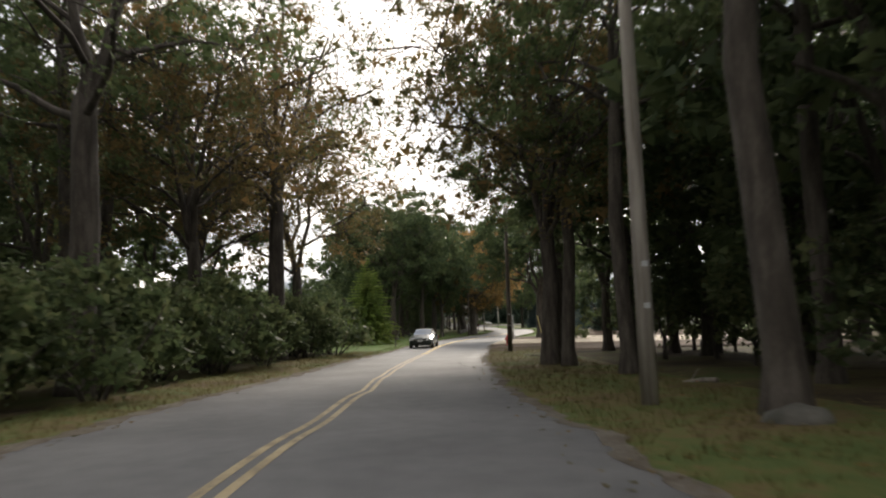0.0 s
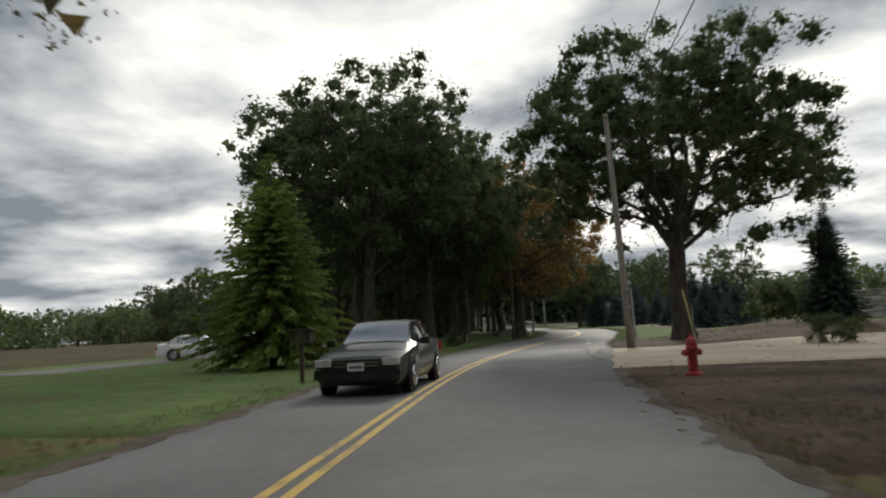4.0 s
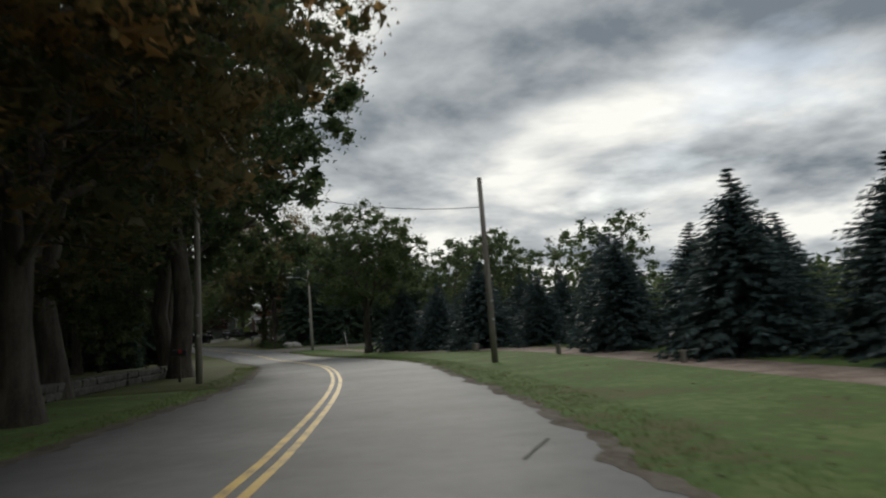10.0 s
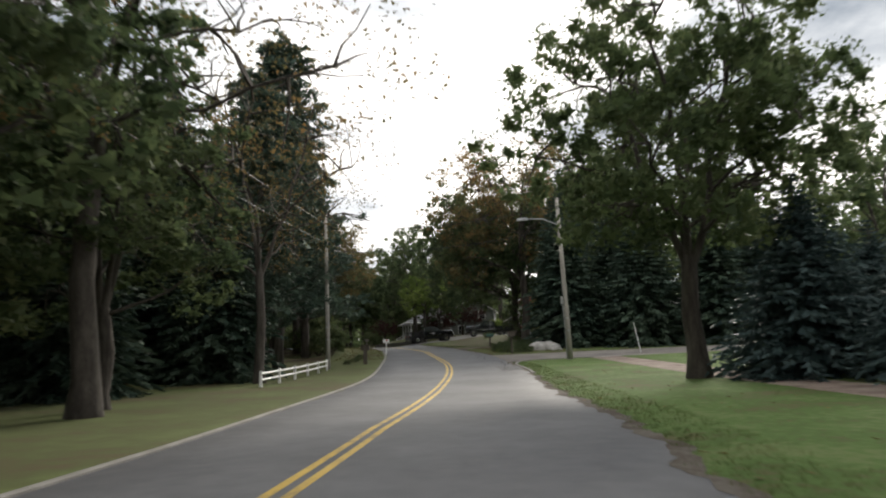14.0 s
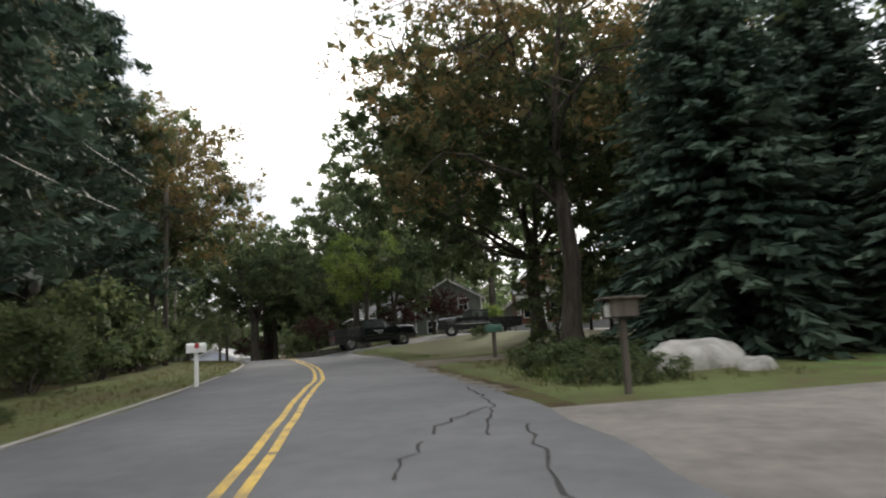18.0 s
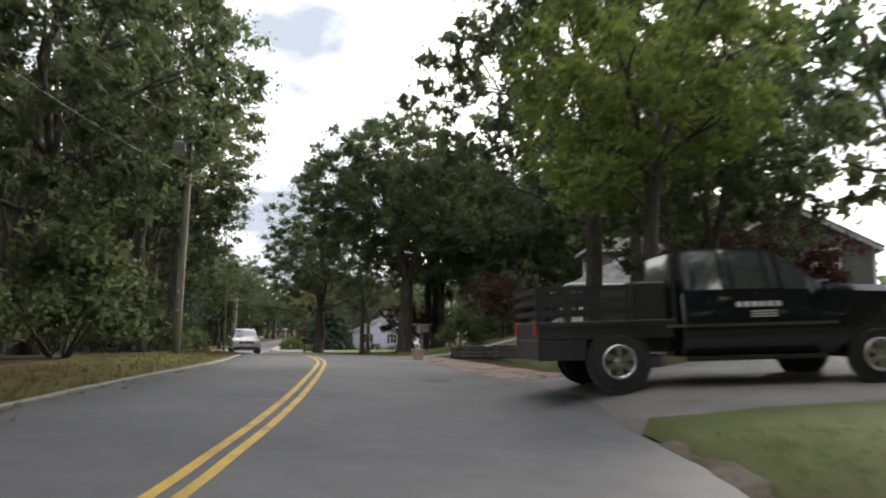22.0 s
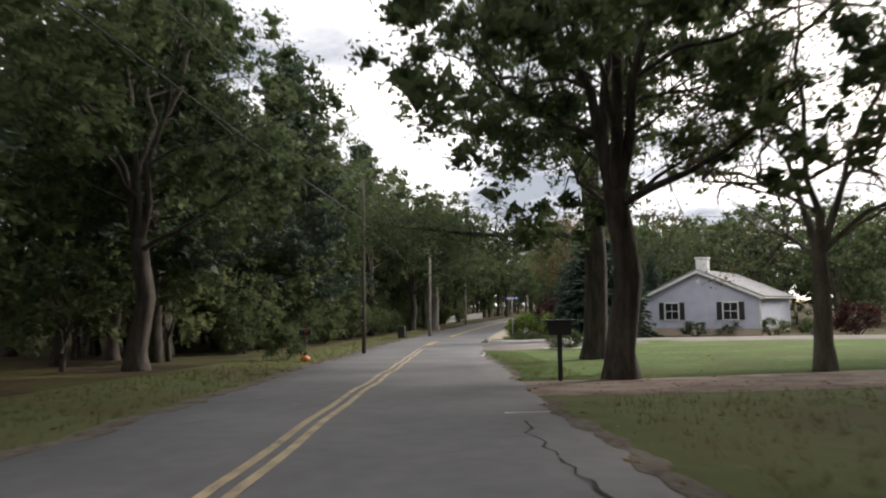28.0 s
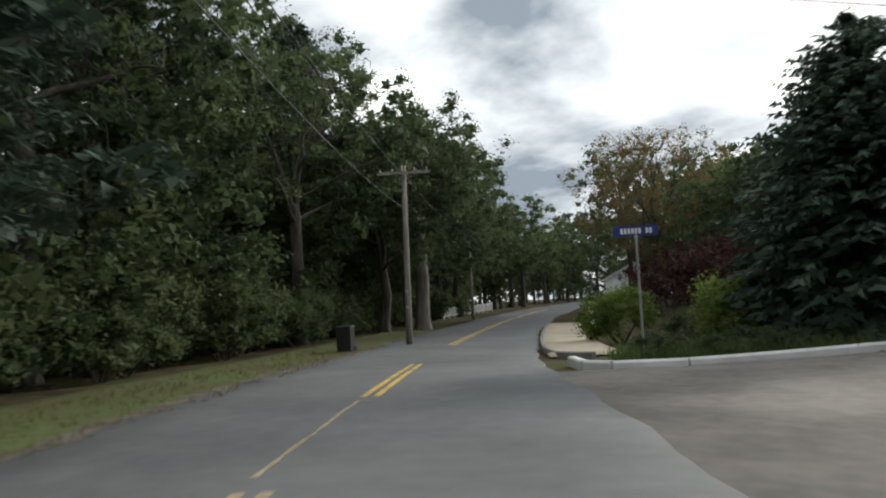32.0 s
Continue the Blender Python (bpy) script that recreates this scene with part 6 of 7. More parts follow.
def grey_house():
    z = 0.2
    ob = gable_house("cottage", pose(-50.5, 258.4, z, 0, 0, 9), "single-storey blue-grey clapboard house with black shutters and a white chimney", 8.8, 13, 2.75, 4.75, SIDING_GREY, ROOF)
    for x in (-2.1, 2.3):
        window(ob, x, 1.0, 1.0, 1.25, -0.024, BLACK)
    part("vent", Shape().lathe([(0.22, -0.03), (0.22, 0.03)], 8).move(pose(0, -0.03, 4.0, 90, 0, 22)), WHITE, ob, "white gable vent")
    part("chimney", Shape().box(-0.45, 0.45, 1.2, 1.9, 4.4, 5.75, 0.02), WHITE, ob, "white painted brick chimney")
    part("chimney_cap", Shape().box(-0.52, 0.52, 1.13, 1.97, 5.75, 5.87), WHITE, ob)
    side = pose(-4.4, 6.5, 0, 0, 0, -90)
    for x in (-3.5, 2.0):
        window(ob, x, 1.0, 1.1, 1.3, -0.024, BLACK, side)
    part("porch_post", Shape().box(-5.9, -5.75, 2.0, 2.15, 0, 2.5), WHITE, ob)
    part("porch_post", Shape().box(-5.9, -5.75, 5.0, 5.15, 0, 2.5), WHITE, ob)
    roof_slab((-4.4, 1.6, 2.85), (-4.4, 5.6, 2.85), (-6.1, 5.6, 2.45), (-6.1, 1.6, 2.45), 0.12, ROOF, ob, "porch_roof")


grey_house()


def bungalow():
    """Origin at the near corner of the porch; x runs along the front, away; the front looks towards -y."""
    ux, uy = -0.375, 0.927
    turn = math.degrees(math.atan2(uy, ux))
    ob = thing("bungalow", pose(-5.85, 202.8, 2.72, 0, 0, turn), "taupe shingled bungalow with a columned porch, dormer and grey hipped roof", "house", "houses along the road")
    W_, D_ = 9.4, 10.5
    F = Matrix.Scale(-1, 4, (0, 1, 0))          # depth runs towards -y here
    part("foundation", Shape().box(0.1, W_ - 0.1, 0.1, D_, -1.0, 0.55).move(F), STONE, ob, "rough fieldstone porch base")
    part("porch_floor", Shape().box(-0.05, W_ + 0.05, -0.05, 2.6, 0.55, 0.68).move(F), GREY_PAINT, ob)
    part("wall", Shape().box(0.2, W_ - 0.2, 2.4, D_, 0.55, 3.1).move(F), SIDING_TAUPE, ob)
    for x in (0.15, 3.1, 6.1, W_ - 0.15):
        s = Shape().box(x - 0.11, x + 0.11, 0.1, 0.32, 0.68, 2.95, 0.02)
        c = part("column", s.move(F), WHITE, ob, "white square porch column")
        part("capital", Shape().box(x - 0.16, x + 0.16, 0.05, 0.37, 2.85, 2.95).move(F), WHITE, c)
    part("column", Shape().box(0.05, 0.27, 2.2, 2.42, 0.68, 2.95, 0.02).move(F), WHITE, ob)
    part("beam", Shape().box(0, W_, 0.08, 0.34, 2.95, 3.15).move(F), WHITE, ob)
    part("beam", Shape().box(0.02, 0.28, 0.34, D_, 2.95, 3.15).move(F), WHITE, ob)
    for a, b in ((0.3, 3.0), (6.2, W_ - 0.3)):
        part("porch_rail", Shape().box(a, b, 0.16, 0.24, 1.42, 1.5).box(a, b, 0.16, 0.24, 0.8, 0.86).move(F), WHITE, ob)
        for k in range(int((b - a) / 0.16)):
            part("baluster", Shape().box(a + 0.08 + k * 0.16, a + 0.12 + k * 0.16, 0.18, 0.22, 0.86, 1.42).move(F), WHITE, ob)
    for k in range(5):
        part("step", Shape().box(3.6, 5.6, -0.3 * (k + 1), -0.3 * k, -0.5, 0.55 - 0.17 * k).move(F), CONCRETE, ob)
    for x in (3.55, 5.65):
        part("stair_rail", Shape().tube([(x, -0.1, 1.5), (x, -1.5, 0.62)], 0.04, 4).move(F), WHITE, ob)
        part("stair_rail", Shape().tube([(x, -0.1, 0.85), (x, -1.5, 0.0)], 0.03, 4).move(F), WHITE, ob)
        for k in range(8):
            y = -0.1 - k * 0.19
            part("baluster", Shape().tube([(x, y, 0.8 - 0.62 * k * 0.19 / 1.0 + 0.03), (x, y, 1.5 - 0.62 * k * 0.19)], 0.018, 4).move(F), WHITE, ob)
        part("newel", Shape().box(x - 0.06, x + 0.06, -1.62, -1.5, -0.5, 0.75).move(F), WHITE, ob)
    # hipped roof with its eave all round
    e, ov, pk = 3.12, 0.55, 6.3
    a, b, c, d = (-ov, ov, e), (W_ + ov, ov, e), (W_ + ov, -D_ - ov, e), (-ov, -D_ - ov, e)
    r0, r1 = (W_ / 2 - 1.0, -D_ / 2, pk), (W_ / 2 + 1.0, -D_ / 2, pk)
    part("roof", Shape().add([a, b, c, d, r0, r1], [(0, 1, 5, 4), (1, 2, 5), (2, 3, 4, 5), (3, 0, 4), (3, 2, 1, 0)]), ROOF, ob)
    for p, q in ((a, b), (b, c), (d, a)):
        part("eave_trim", Shape().tube([p, q], 0.09, 4), WHITE, ob)
    # dormer
    x0, x1, z0, z1 = 3.2, 6.6, 4.0, 5.5
    part("dormer_wall", Shape().box(x0, x1, 1.3, 5.5, 3.6, z1).move(F), SIDING_TAUPE, ob)
    part("dormer_siding", clapboards(-2.0, 2.0, 4.0, z1, 0).move(pose(x0, -3.3, 0, 0, 0, -90)), SIDING_TAUPE, ob)
    roof = Shape().add([(x0 - 0.4, -0.9, z1), (x1 + 0.4, -0.9, z1), (x1 + 0.4, -5.5, z1), (x0 - 0.4, -5.5, z1), ((x0 + x1) / 2, -2.6, z1 + 1.1), ((x0 + x1) / 2, -5.5, z1 + 1.1)], [(0, 1, 4), (1, 2, 5, 4), (3, 0, 4, 5), (3, 2, 1, 0), (2, 3, 5)])
    part("dormer_roof", roof, ROOF, ob)
    part("dormer_trim", Shape().tube([(x0 - 0.4, -0.9, z1), (x1 + 0.4, -0.9, z1)], 0.08, 4).tube([(x0 - 0.4, -0.9, z1), (x0 - 0.4, -5.3, z1)], 0.08, 4), WHITE, ob)
    front = Matrix.Rotation(math.pi, 4, "Z")
    for x in (4.35, 5.45):
        window(ob, -x, z0 + 0.2, 0.7, 1.0, 1.3 - 0.002, None, front, (1, 2))
    for x in (1.6, 7.8):
        window(ob, -x, 1.2, 1.1, 1.4, 2.4 - 0.002, None, front, (1, 2))
    part("front_door", Shape().box(4.1, 5.1, 2.36, 2.42, 0.68, 2.75).move(F), POLE_DARK, ob, "dark front door")
    sidem = pose(0.2, -6.4, 0, 0, 0, -90)
    for x in (-1.8, 1.6):
        window(ob, x, 1.2, 1.0, 1.4, -0.002, None, sidem, (1, 2))


bungalow()


def red_house():
    ob = gable_house("red_house", pose(17.4, 189.8, 3.4, 0, 0, 6), "red-brown shingled house with white windows and a front porch", 8.6, 11, 4.2, 8.0, SIDING_RED, ROOF_DARK, 0.45, 0.2)
    for x in (-0.75, 0.75):
        window(ob, x, 5.0, 0.95, 1.5, -0.024, None, None, (1, 2))
    roof_slab((-5.0, 0.0, 3.5), (5.0, 0.0, 3.5), (5.0, -2.6, 2.75), (-5.0, -2.6, 2.75), 0.12, ROOF, ob, "porch_roof")
    part("porch_beam", Shape().box(-4.8, 4.8, -2.4, -2.2, 2.45, 2.68), WHITE, ob)
    for k in range(5):
        part("porch_post", Shape().box(-4.75 + k * 2.35, -4.6 + k * 2.35, -2.38, -2.22, 0.2, 2.45), WHITE, ob)
    part("porch_floor", Shape().box(-4.9, 4.9, -2.5, 0, -0.6, 0.22), GREY_PAINT, ob)
    for x in (-3.6, -2.7, -1.2, 1.3, 2.2):
        window(ob, x, 0.9, 0.75, 1.4, -0.024, None, None, (1, 2))
    lad = thing("ladder", pose(15.2, 186.9, 6.2, -14, 0, 6), "red extension ladder leaning on the porch roof", "ladder")
    for x in (-0.2, 0.2):
        part("stile", Shape().box(x - 0.025, x + 0.025, -0.03, 0.03, 0, 3.4), RED_PAINT, lad)
    for k in range(11):
        part("rung", Shape().tube([(-0.2, 0, 0.2 + k * 0.3), (0.2, 0, 0.2 + k * 0.3)], 0.018, 6), STEEL, lad)


red_house()


def sage_house():
    ob = gable_house("sage_house", pose(5.2, 199.5, 2.7, 0, 0, 4), "two-storey sage clapboard house with white trim behind the drive", 7.0, 9, 4.6, 6.6, SIDING_SAGE, ROOF)
    for x, z in ((-1.8, 3.2), (1.6, 3.2), (-1.8, 1.0), (1.6, 1.0)):
        window(ob, x, z, 0.9, 1.2, -0.024)
    g = gable_house("garage", pose(12.6, 203.5, 2.7, 0, 0, -30), "low garage with a grey roof and a white door", 7.0, 7, 2.5, 4.4, SIDING_SAGE, ROOF)
    part("garage_door", Shape().box(-1.3, 1.3, -0.06, -0.026, 0.05, 2.1), WHITE, g, "white panelled garage door")
    for k in range(3):
        part("panel_line", Shape().box(-1.3, 1.3, -0.07, -0.062, 0.5 + k * 0.52, 0.53 + k * 0.52), GREY_PAINT, g)


sage_house()
far = gable_house("far_house", pose(-104, 330, 1.2, 0, 0, 30), "pale distant house glimpsed between the trees", 9, 10, 3.0, 5.4, SIDING_WHITE, ROOF)
window(far, 0, 1.1, 1.1, 1.3, -0.024, BLACK)
far = gable_house("roadside_house", pose(38, 146, 0.3, 0, 0, 60), "low house with a grey roof behind the maple", 9, 10, 2.6, 4.6, SIDING_TAUPE, ROOF)
window(far, 1, 1.0, 1.1, 1.2, -0.024)


# ---- walls and stones ----
def rough_block(rng, a, b, c, soft=0.18):
    """A hewn stone: a box with pushed corners and a worn rim."""
    v, f = [], []
    for z, k in ((-c / 2, 0.86), (-c * 0.3, 1.0), (c * 0.3, 1.0), (c / 2, 0.84)):
        for sx, sy in ((-1, -1), (0, -1.06), (1, -1), (1.05, 0), (1, 1), (0, 1.06), (-1, 1), (-1.05, 0)):
            v.append((sx * a / 2 * k + rng.normal(0, a * soft * 0.2), sy * b / 2 * k + rng.normal(0, b * soft * 0.2), z + rng.normal(0, c * soft * 0.2)))
    for r in range(3):
        f += [(r * 8 + i, r * 8 + (i + 1) % 8, (r + 1) * 8 + (i + 1) % 8, (r + 1) * 8 + i) for i in range(8)]
    f += [tuple(reversed(range(8))), tuple(range(24, 32))]
    return v, f


def stone_wall(p0, p1, h, label, mat=DARK_STONE, courses=3, length=0.5, thick=0.4, cap=True):
    a, b = Vector(p0), Vector(p1)
    run = (b - a).length
    turn = math.degrees(math.atan2(b.y - a.y, b.x - a.x))
    ob = thing("stone_wall", on_ground(a.x, a.y, turn), label, "wall", "stone walls", "")
    inv = ob.matrix_basis.inverted()
    rng = np.random.default_rng(int(abs(a.x * 7 + a.y)))
    shapes = [mesh("stone", *rough_block(rng, length, thick, h / courses * 0.97), mat) for _ in range(6)]
    n = int(run / length)
    part("core", Shape().box(0.03, run - 0.03, -thick * 0.36, thick * 0.36, -0.3, h * 0.9), mat, ob)
    for c in range(courses):
        for i in range(n):
            x = (i + 0.5 + 0.25 * (c % 2)) * run / n
            if x > run - 0.1:
                continue
            g = height(*(a.lerp(b, x / run)).xy) - height(a.x, a.y)
            st = new("stone", shapes[int(rng.integers(6))])
            st.parent = ob
            st.matrix_basis = pose(x, rng.normal(0, 0.012), g + (c + 0.5) * h / courses, 0, 0, 180 * int(rng.integers(2)) + rng.normal(0, 1.5))
    if cap:
        for i in range(max(1, n // 2)):
            x = (i + 0.5) * run / max(1, n // 2)
            g = height(*(a.lerp(b, x / run)).xy) - height(a.x, a.y)
            part("cap_stone", Shape().add(*rough_block(rng, run / max(1, n // 2) * 0.98, thick * 1.15, 0.07)), mat, ob, m=pose(x, 0, g + h + 0.03, 0, 0, 0))


stone_wall((-8.6, 191.3), (0.4, 183.2), 0.42, "low mossy stone wall retaining the bungalow lawn")
stone_wall((31.5, 38.5), (36.5, 34.0), 1.7, "grey stone wall at the end of the yard", STONE, 5, 0.6, 0.5)
x0, y0, *_ = lane(108, -9.5)
x1, y1, *_ = lane(131, -9.0)
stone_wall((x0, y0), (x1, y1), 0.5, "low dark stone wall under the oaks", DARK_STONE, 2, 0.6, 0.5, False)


def boulder(x, y, a, b, c, turn, label, mat=STONE):
    rng = np.random.default_rng(int(x * 10))
    n, rings, v = 16, 7, []
    for i in range(rings + 1):
        t = math.pi * 0.5 * i / rings
        for k in range(n):
            p = Vector((math.cos(k * math.tau / n) * math.cos(t) ** 0.6, math.sin(k * math.tau / n) * math.cos(t) ** 0.6, math.sin(t)))
            w = 1 + 0.22 * noise.noise(p * 1.7 + Vector((x, y, 0)))
            v.append((p.x * a * w, p.y * b * w, p.z * c * w - 0.1))
    f = [(i * n + k, i * n + (k + 1) % n, (i + 1) * n + (k + 1) % n, (i + 1) * n + k) for i in range(rings) for k in range(n)]
    ob = new("boulder", mesh("boulder", v, f, mat, True))
    ob.matrix_basis = on_ground(x, y, turn)
    tagged(ob, label, "boulder", "boulders")


boulder(18.6, 142.6, 1.35, 0.8, 0.75, 30, "large pale granite boulder in the rough grass")
boulder(19.6, 141.4, 0.55, 0.4, 0.38, 80, "smaller boulder leaning beside the large one")
boulder(15.2, 153.0, 0.5, 0.4, 0.35, 10, "rounded grey boulder by the drive")
x, y, *_ = lane(9.0, 4.6)
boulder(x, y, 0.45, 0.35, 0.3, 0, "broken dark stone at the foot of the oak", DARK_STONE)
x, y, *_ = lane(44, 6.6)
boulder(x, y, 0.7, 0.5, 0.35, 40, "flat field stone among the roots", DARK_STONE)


def kerb(name, line, label, mat=KERB, w=0.15, h=0.13, seg=0.9, curve=True):
    """A row of kerb stones along (s, d) points."""
    pts = []
    for (s0, d0), (s1, d1) in zip(line, line[1:]):
        n = max(1, int(math.hypot(s1 - s0, d1 - d0) / seg))
        pts += [(s0 + (s1 - s0) * i / n, d0 + (d1 - d0) * i / n) for i in range(n)]
    pts.append(line[-1])
    ob = thing(name, beside(*pts[0]), label, "kerb", "", "structure")
    inv = ob.matrix_basis.inverted()
    world = [Vector(beside(*p).translation) for p in pts]
    for a, b in zip(world, world[1:]):
        d = (b - a).normalized()
        r = Vector((d.y, -d.x, 0)) * w / 2
        u = Vector((0, 0, h))
        e = d * 0.006
        lo = [a + e - r, b - e - r, b - e + r, a + e + r]
        hi = [p + u - (0.03 * r.normalized() * (1 if i > 1 else -1)) for i, p in enumerate(lo)]
        v = [inv @ (p - Vector((0, 0, 0.12))) for p in lo] + [inv @ (p + u * 0.75) for p in lo] + [inv @ p for p in hi]
        f = [(3, 2, 1, 0), (8, 9, 10, 11)] + [(r_ * 4 + i, r_ * 4 + (i + 1) % 4, r_ * 4 + 4 + (i + 1) % 4, r_ * 4 + 4 + i) for r_ in (0, 1) for i in range(4)]
        part("kerb_stone", Shape().add(v, f), mat, ob)


kerb("kerb", [(s, left_edge(s) - 0.05) for s in range(140, 201, 3)], "low worn kerb along the lawn", KERB, 0.14, 0.05, 1.5)
kerb("kerb", [(s, left_edge(s) - 0.05) for s in range(203, 246, 3)], "worn broken kerb along the dry verge", KERB, 0.14, 0.06, 1.5)
kerb("kerb", [(s, right_edge(s) + 0.1) for s in range(166, 176, 2)] + [(176.6, 3.0), (177.3, 4.2), (177.4, 7.5)], "worn kerb turning into the side street", KERB, 0.13, 0.05, 1.0)
kerb("kerb", [(315.6, 9.5), (315.3, 7.0), (315.0, 4.5), (315.2, 3.0), (315.8, 2.5), (317.5, 2.4)], "white painted kerb round the flower bed", WHITE, 0.2, 0.17, 0.8)
kerb("kerb", [(319.5, 3.2), (320.5, 2.3), (323, 2.1), (330, 2.1), (345, 2.1)], "pale kerb along the pavement", KERB, 0.16, 0.13, 1.2)
kerb("bed_edge", [(303.2, 5.0), (302.2, 5.4), (301.8, 6.2), (302.6, 7.0)], "curved white edging stone of a small bed", WHITE, 0.12, 0.08, 0.5)
strip("pavement", 320.5, 345, 2.2, 4.0, 0.10, CONCRETE, "narrow pale pavement beside the kerb", 1.2, 3)

# ---- garden plants ----
rows_of([
    ("low_bush", 302.6, 5.9, 1.2), ("lime_bush", 326.4, 4.9, 1.2), ("lime_bush", 320.6, 7.4, 1.25), ("red_maple_tree", 327.5, 8.6, 0.95), ("low_bush", 324, 7.0, 1.3),
    ("low_bush", 316.6, 4.2, 0.75), ("low_bush", 316.4, 5.6, 0.7), ("low_bush", 316.5, 7.0, 0.75), ("low_bush", 316.8, 8.4, 0.7), ("low_bush", 318.2, 4.6, 0.8), ("low_bush", 318.0, 6.8, 0.8),
    ("low_bush", 320.8, 17.6, 1.3), ("low_bush", 322.4, 20.4, 1.4), ("low_bush", 320.6, 23.2, 1.5), ("low_bush", 319.0, 25.5, 1.4), ("red_bush", 318, 28, 1.2),
    ("red_maple_tree", 251.8, 9.6, 0.92), ("shrub", 255, 9.0, 1.2), ("shrub", 251, 6.8, 1.1), ("red_maple_tree", 274, 10.8, 1.1), ("understorey_tree", 276.5, 12.5, 0.6), ("red_maple_tree", 236.8, 11.6, 0.85), ("low_bush", 243.4, 12.0, 1.6), ("low_bush", 242.0, 12.8, 1.4), ("red_maple_tree", 240, 17, 1.2),
    ("low_bush", 187.6, 5.2, 0.6), ("low_bush", 187.9, 6.0, 0.65), ("low_bush", 188.4, 4.5, 0.7), ("low_bush", 190.2, 5.0, 1.0), ("low_bush", 189.6, 5.9, 0.8), ("low_bush", 191.0, 4.4, 0.7), ("low_bush", 205.5, 8.8, 0.9), ("low_bush", 195, 7.5, 1.0), ("lime_bush", 224.5, 14, 1.3), ("low_bush", 217, 9.5, 0.8),
    ("shrub", 89, 11.6, 1.35), ("shrub", 91, 12.8, 1.45), ("shrub", 93.4, 13.8, 1.4), ("shrub", 96, 15.0, 1.35), ("low_bush", 66, 9.0, 1.2), ("shrub", 160.5, 10.2, 0.9), ("low_bush", 159, 9.0, 1.3), ("shrub", 163, 11.5, 1.1), ("low_bush", 80, -7.0, 0.7),
    ("low_bush", 181, -7.0, 0.35), ("low_bush", 183.5, -6.6, 0.35), ("low_bush", 186, -6.4, 0.4), ("low_bush", 188.5, -6.2, 0.4),
    ("shrub", 295.4, -6.6, 0.7), ("shrub", 345, 5.2, 1.0), ("red_maple_tree", 336, 8.5, 0.9),
])

plant("pale_oak_tree", -84.6, 263.8, 1.12, 60)
plant("yew_tree", -54.4, 250.4, 1.06, 20, 1.1)
plant("dark_spruce", -56.5, 262.5, 0.5, 80)
plant_at("forked_tree", 352, 9.4, 0.86)
plant_at("woodland_oak", 343, 12.5, 0.6)
plant_at("woodland_oak", 346.5, 16.0, 0.66)

# ---- woods behind ----
WOOD_RNG = np.random.default_rng(12)


def wood_belt(s0, s1, d0, d1, gap, kinds, low=0.85, high=1.1):
    s = s0
    i = 0
    while s < s1:
        d = d0 + (d1 - d0) * WOOD_RNG.random()
        x, y, *_ = lane(s + WOOD_RNG.uniform(-1, 1), d)
        near = lane_place(x, y)
        if abs(near[1] + 1.6) > 7:
            plant(kinds[i % len(kinds)], x, y, WOOD_RNG.uniform(low, high), WOOD_RNG.uniform(0, 360))
        s += gap * WOOD_RNG.uniform(0.7, 1.3)
        i += 1


MIXED = ("woodland_oak", "woodland_tree", "understorey_tree")
wood_belt(-40, 52, -28, -16, 6.0, MIXED)
wood_belt(-40, 48, 15, 25, 3.4, MIXED)
wood_belt(2, 46, 9, 14, 2.4, ("understorey_tree", "woodland_oak"), 0.75, 1.05)
wood_belt(96, 190, -32, -20, 4.2, MIXED)
wood_belt(188, 300, -25, -15, 4.8, MIXED)
wood_belt(296, 372, -24, -14, 2.8, MIXED)
wood_belt(338, 425, 12, 26, 2.4, MIXED, 0.58, 0.8)
wood_belt(254, 282, 15, 26, 2.8, MIXED)
wood_belt(294, 400, -42, -27, 2.4, ("understorey_tree", "woodland_oak", "understorey_tree"), 1.2, 1.6)
wood_belt(198, 212, 14, 30, 3.0, MIXED)
wood_belt(-40, 48, 20, 34, 3.2, ("understorey_tree", "woodland_oak"), 1.0, 1.4)
wood_belt(-40, 50, -32, -24, 3.2, ("understorey_tree", "woodland_tree"), 1.0, 1.4)
wood_belt(104, 165, -22, -14, 3.6, ("understorey_tree", "woodland_oak"), 0.8, 1.1)
wood_belt(163, 225, -24, -16, 3.2, ("understorey_tree", "woodland_oak"), 0.9, 1.2)
wood_belt(165, 200, 28, 44, 4.0, ("woodland_oak", "woodland_tree"), 0.7, 0.95)


def grove(x0, x1, y0, y1, n, kinds, low, high):
    """Trees scattered over a patch, clear of the road."""
    for i in range(n):
        x, y = WOOD_RNG.uniform(x0, x1), WOOD_RNG.uniform(y0, y1)
        if np.hypot(LINE[:, 0] - x, LINE[:, 1] - y).min() > 8:
            plant(kinds[i % len(kinds)], x, y, WOOD_RNG.uniform(low, high), WOOD_RNG.uniform(0, 360))


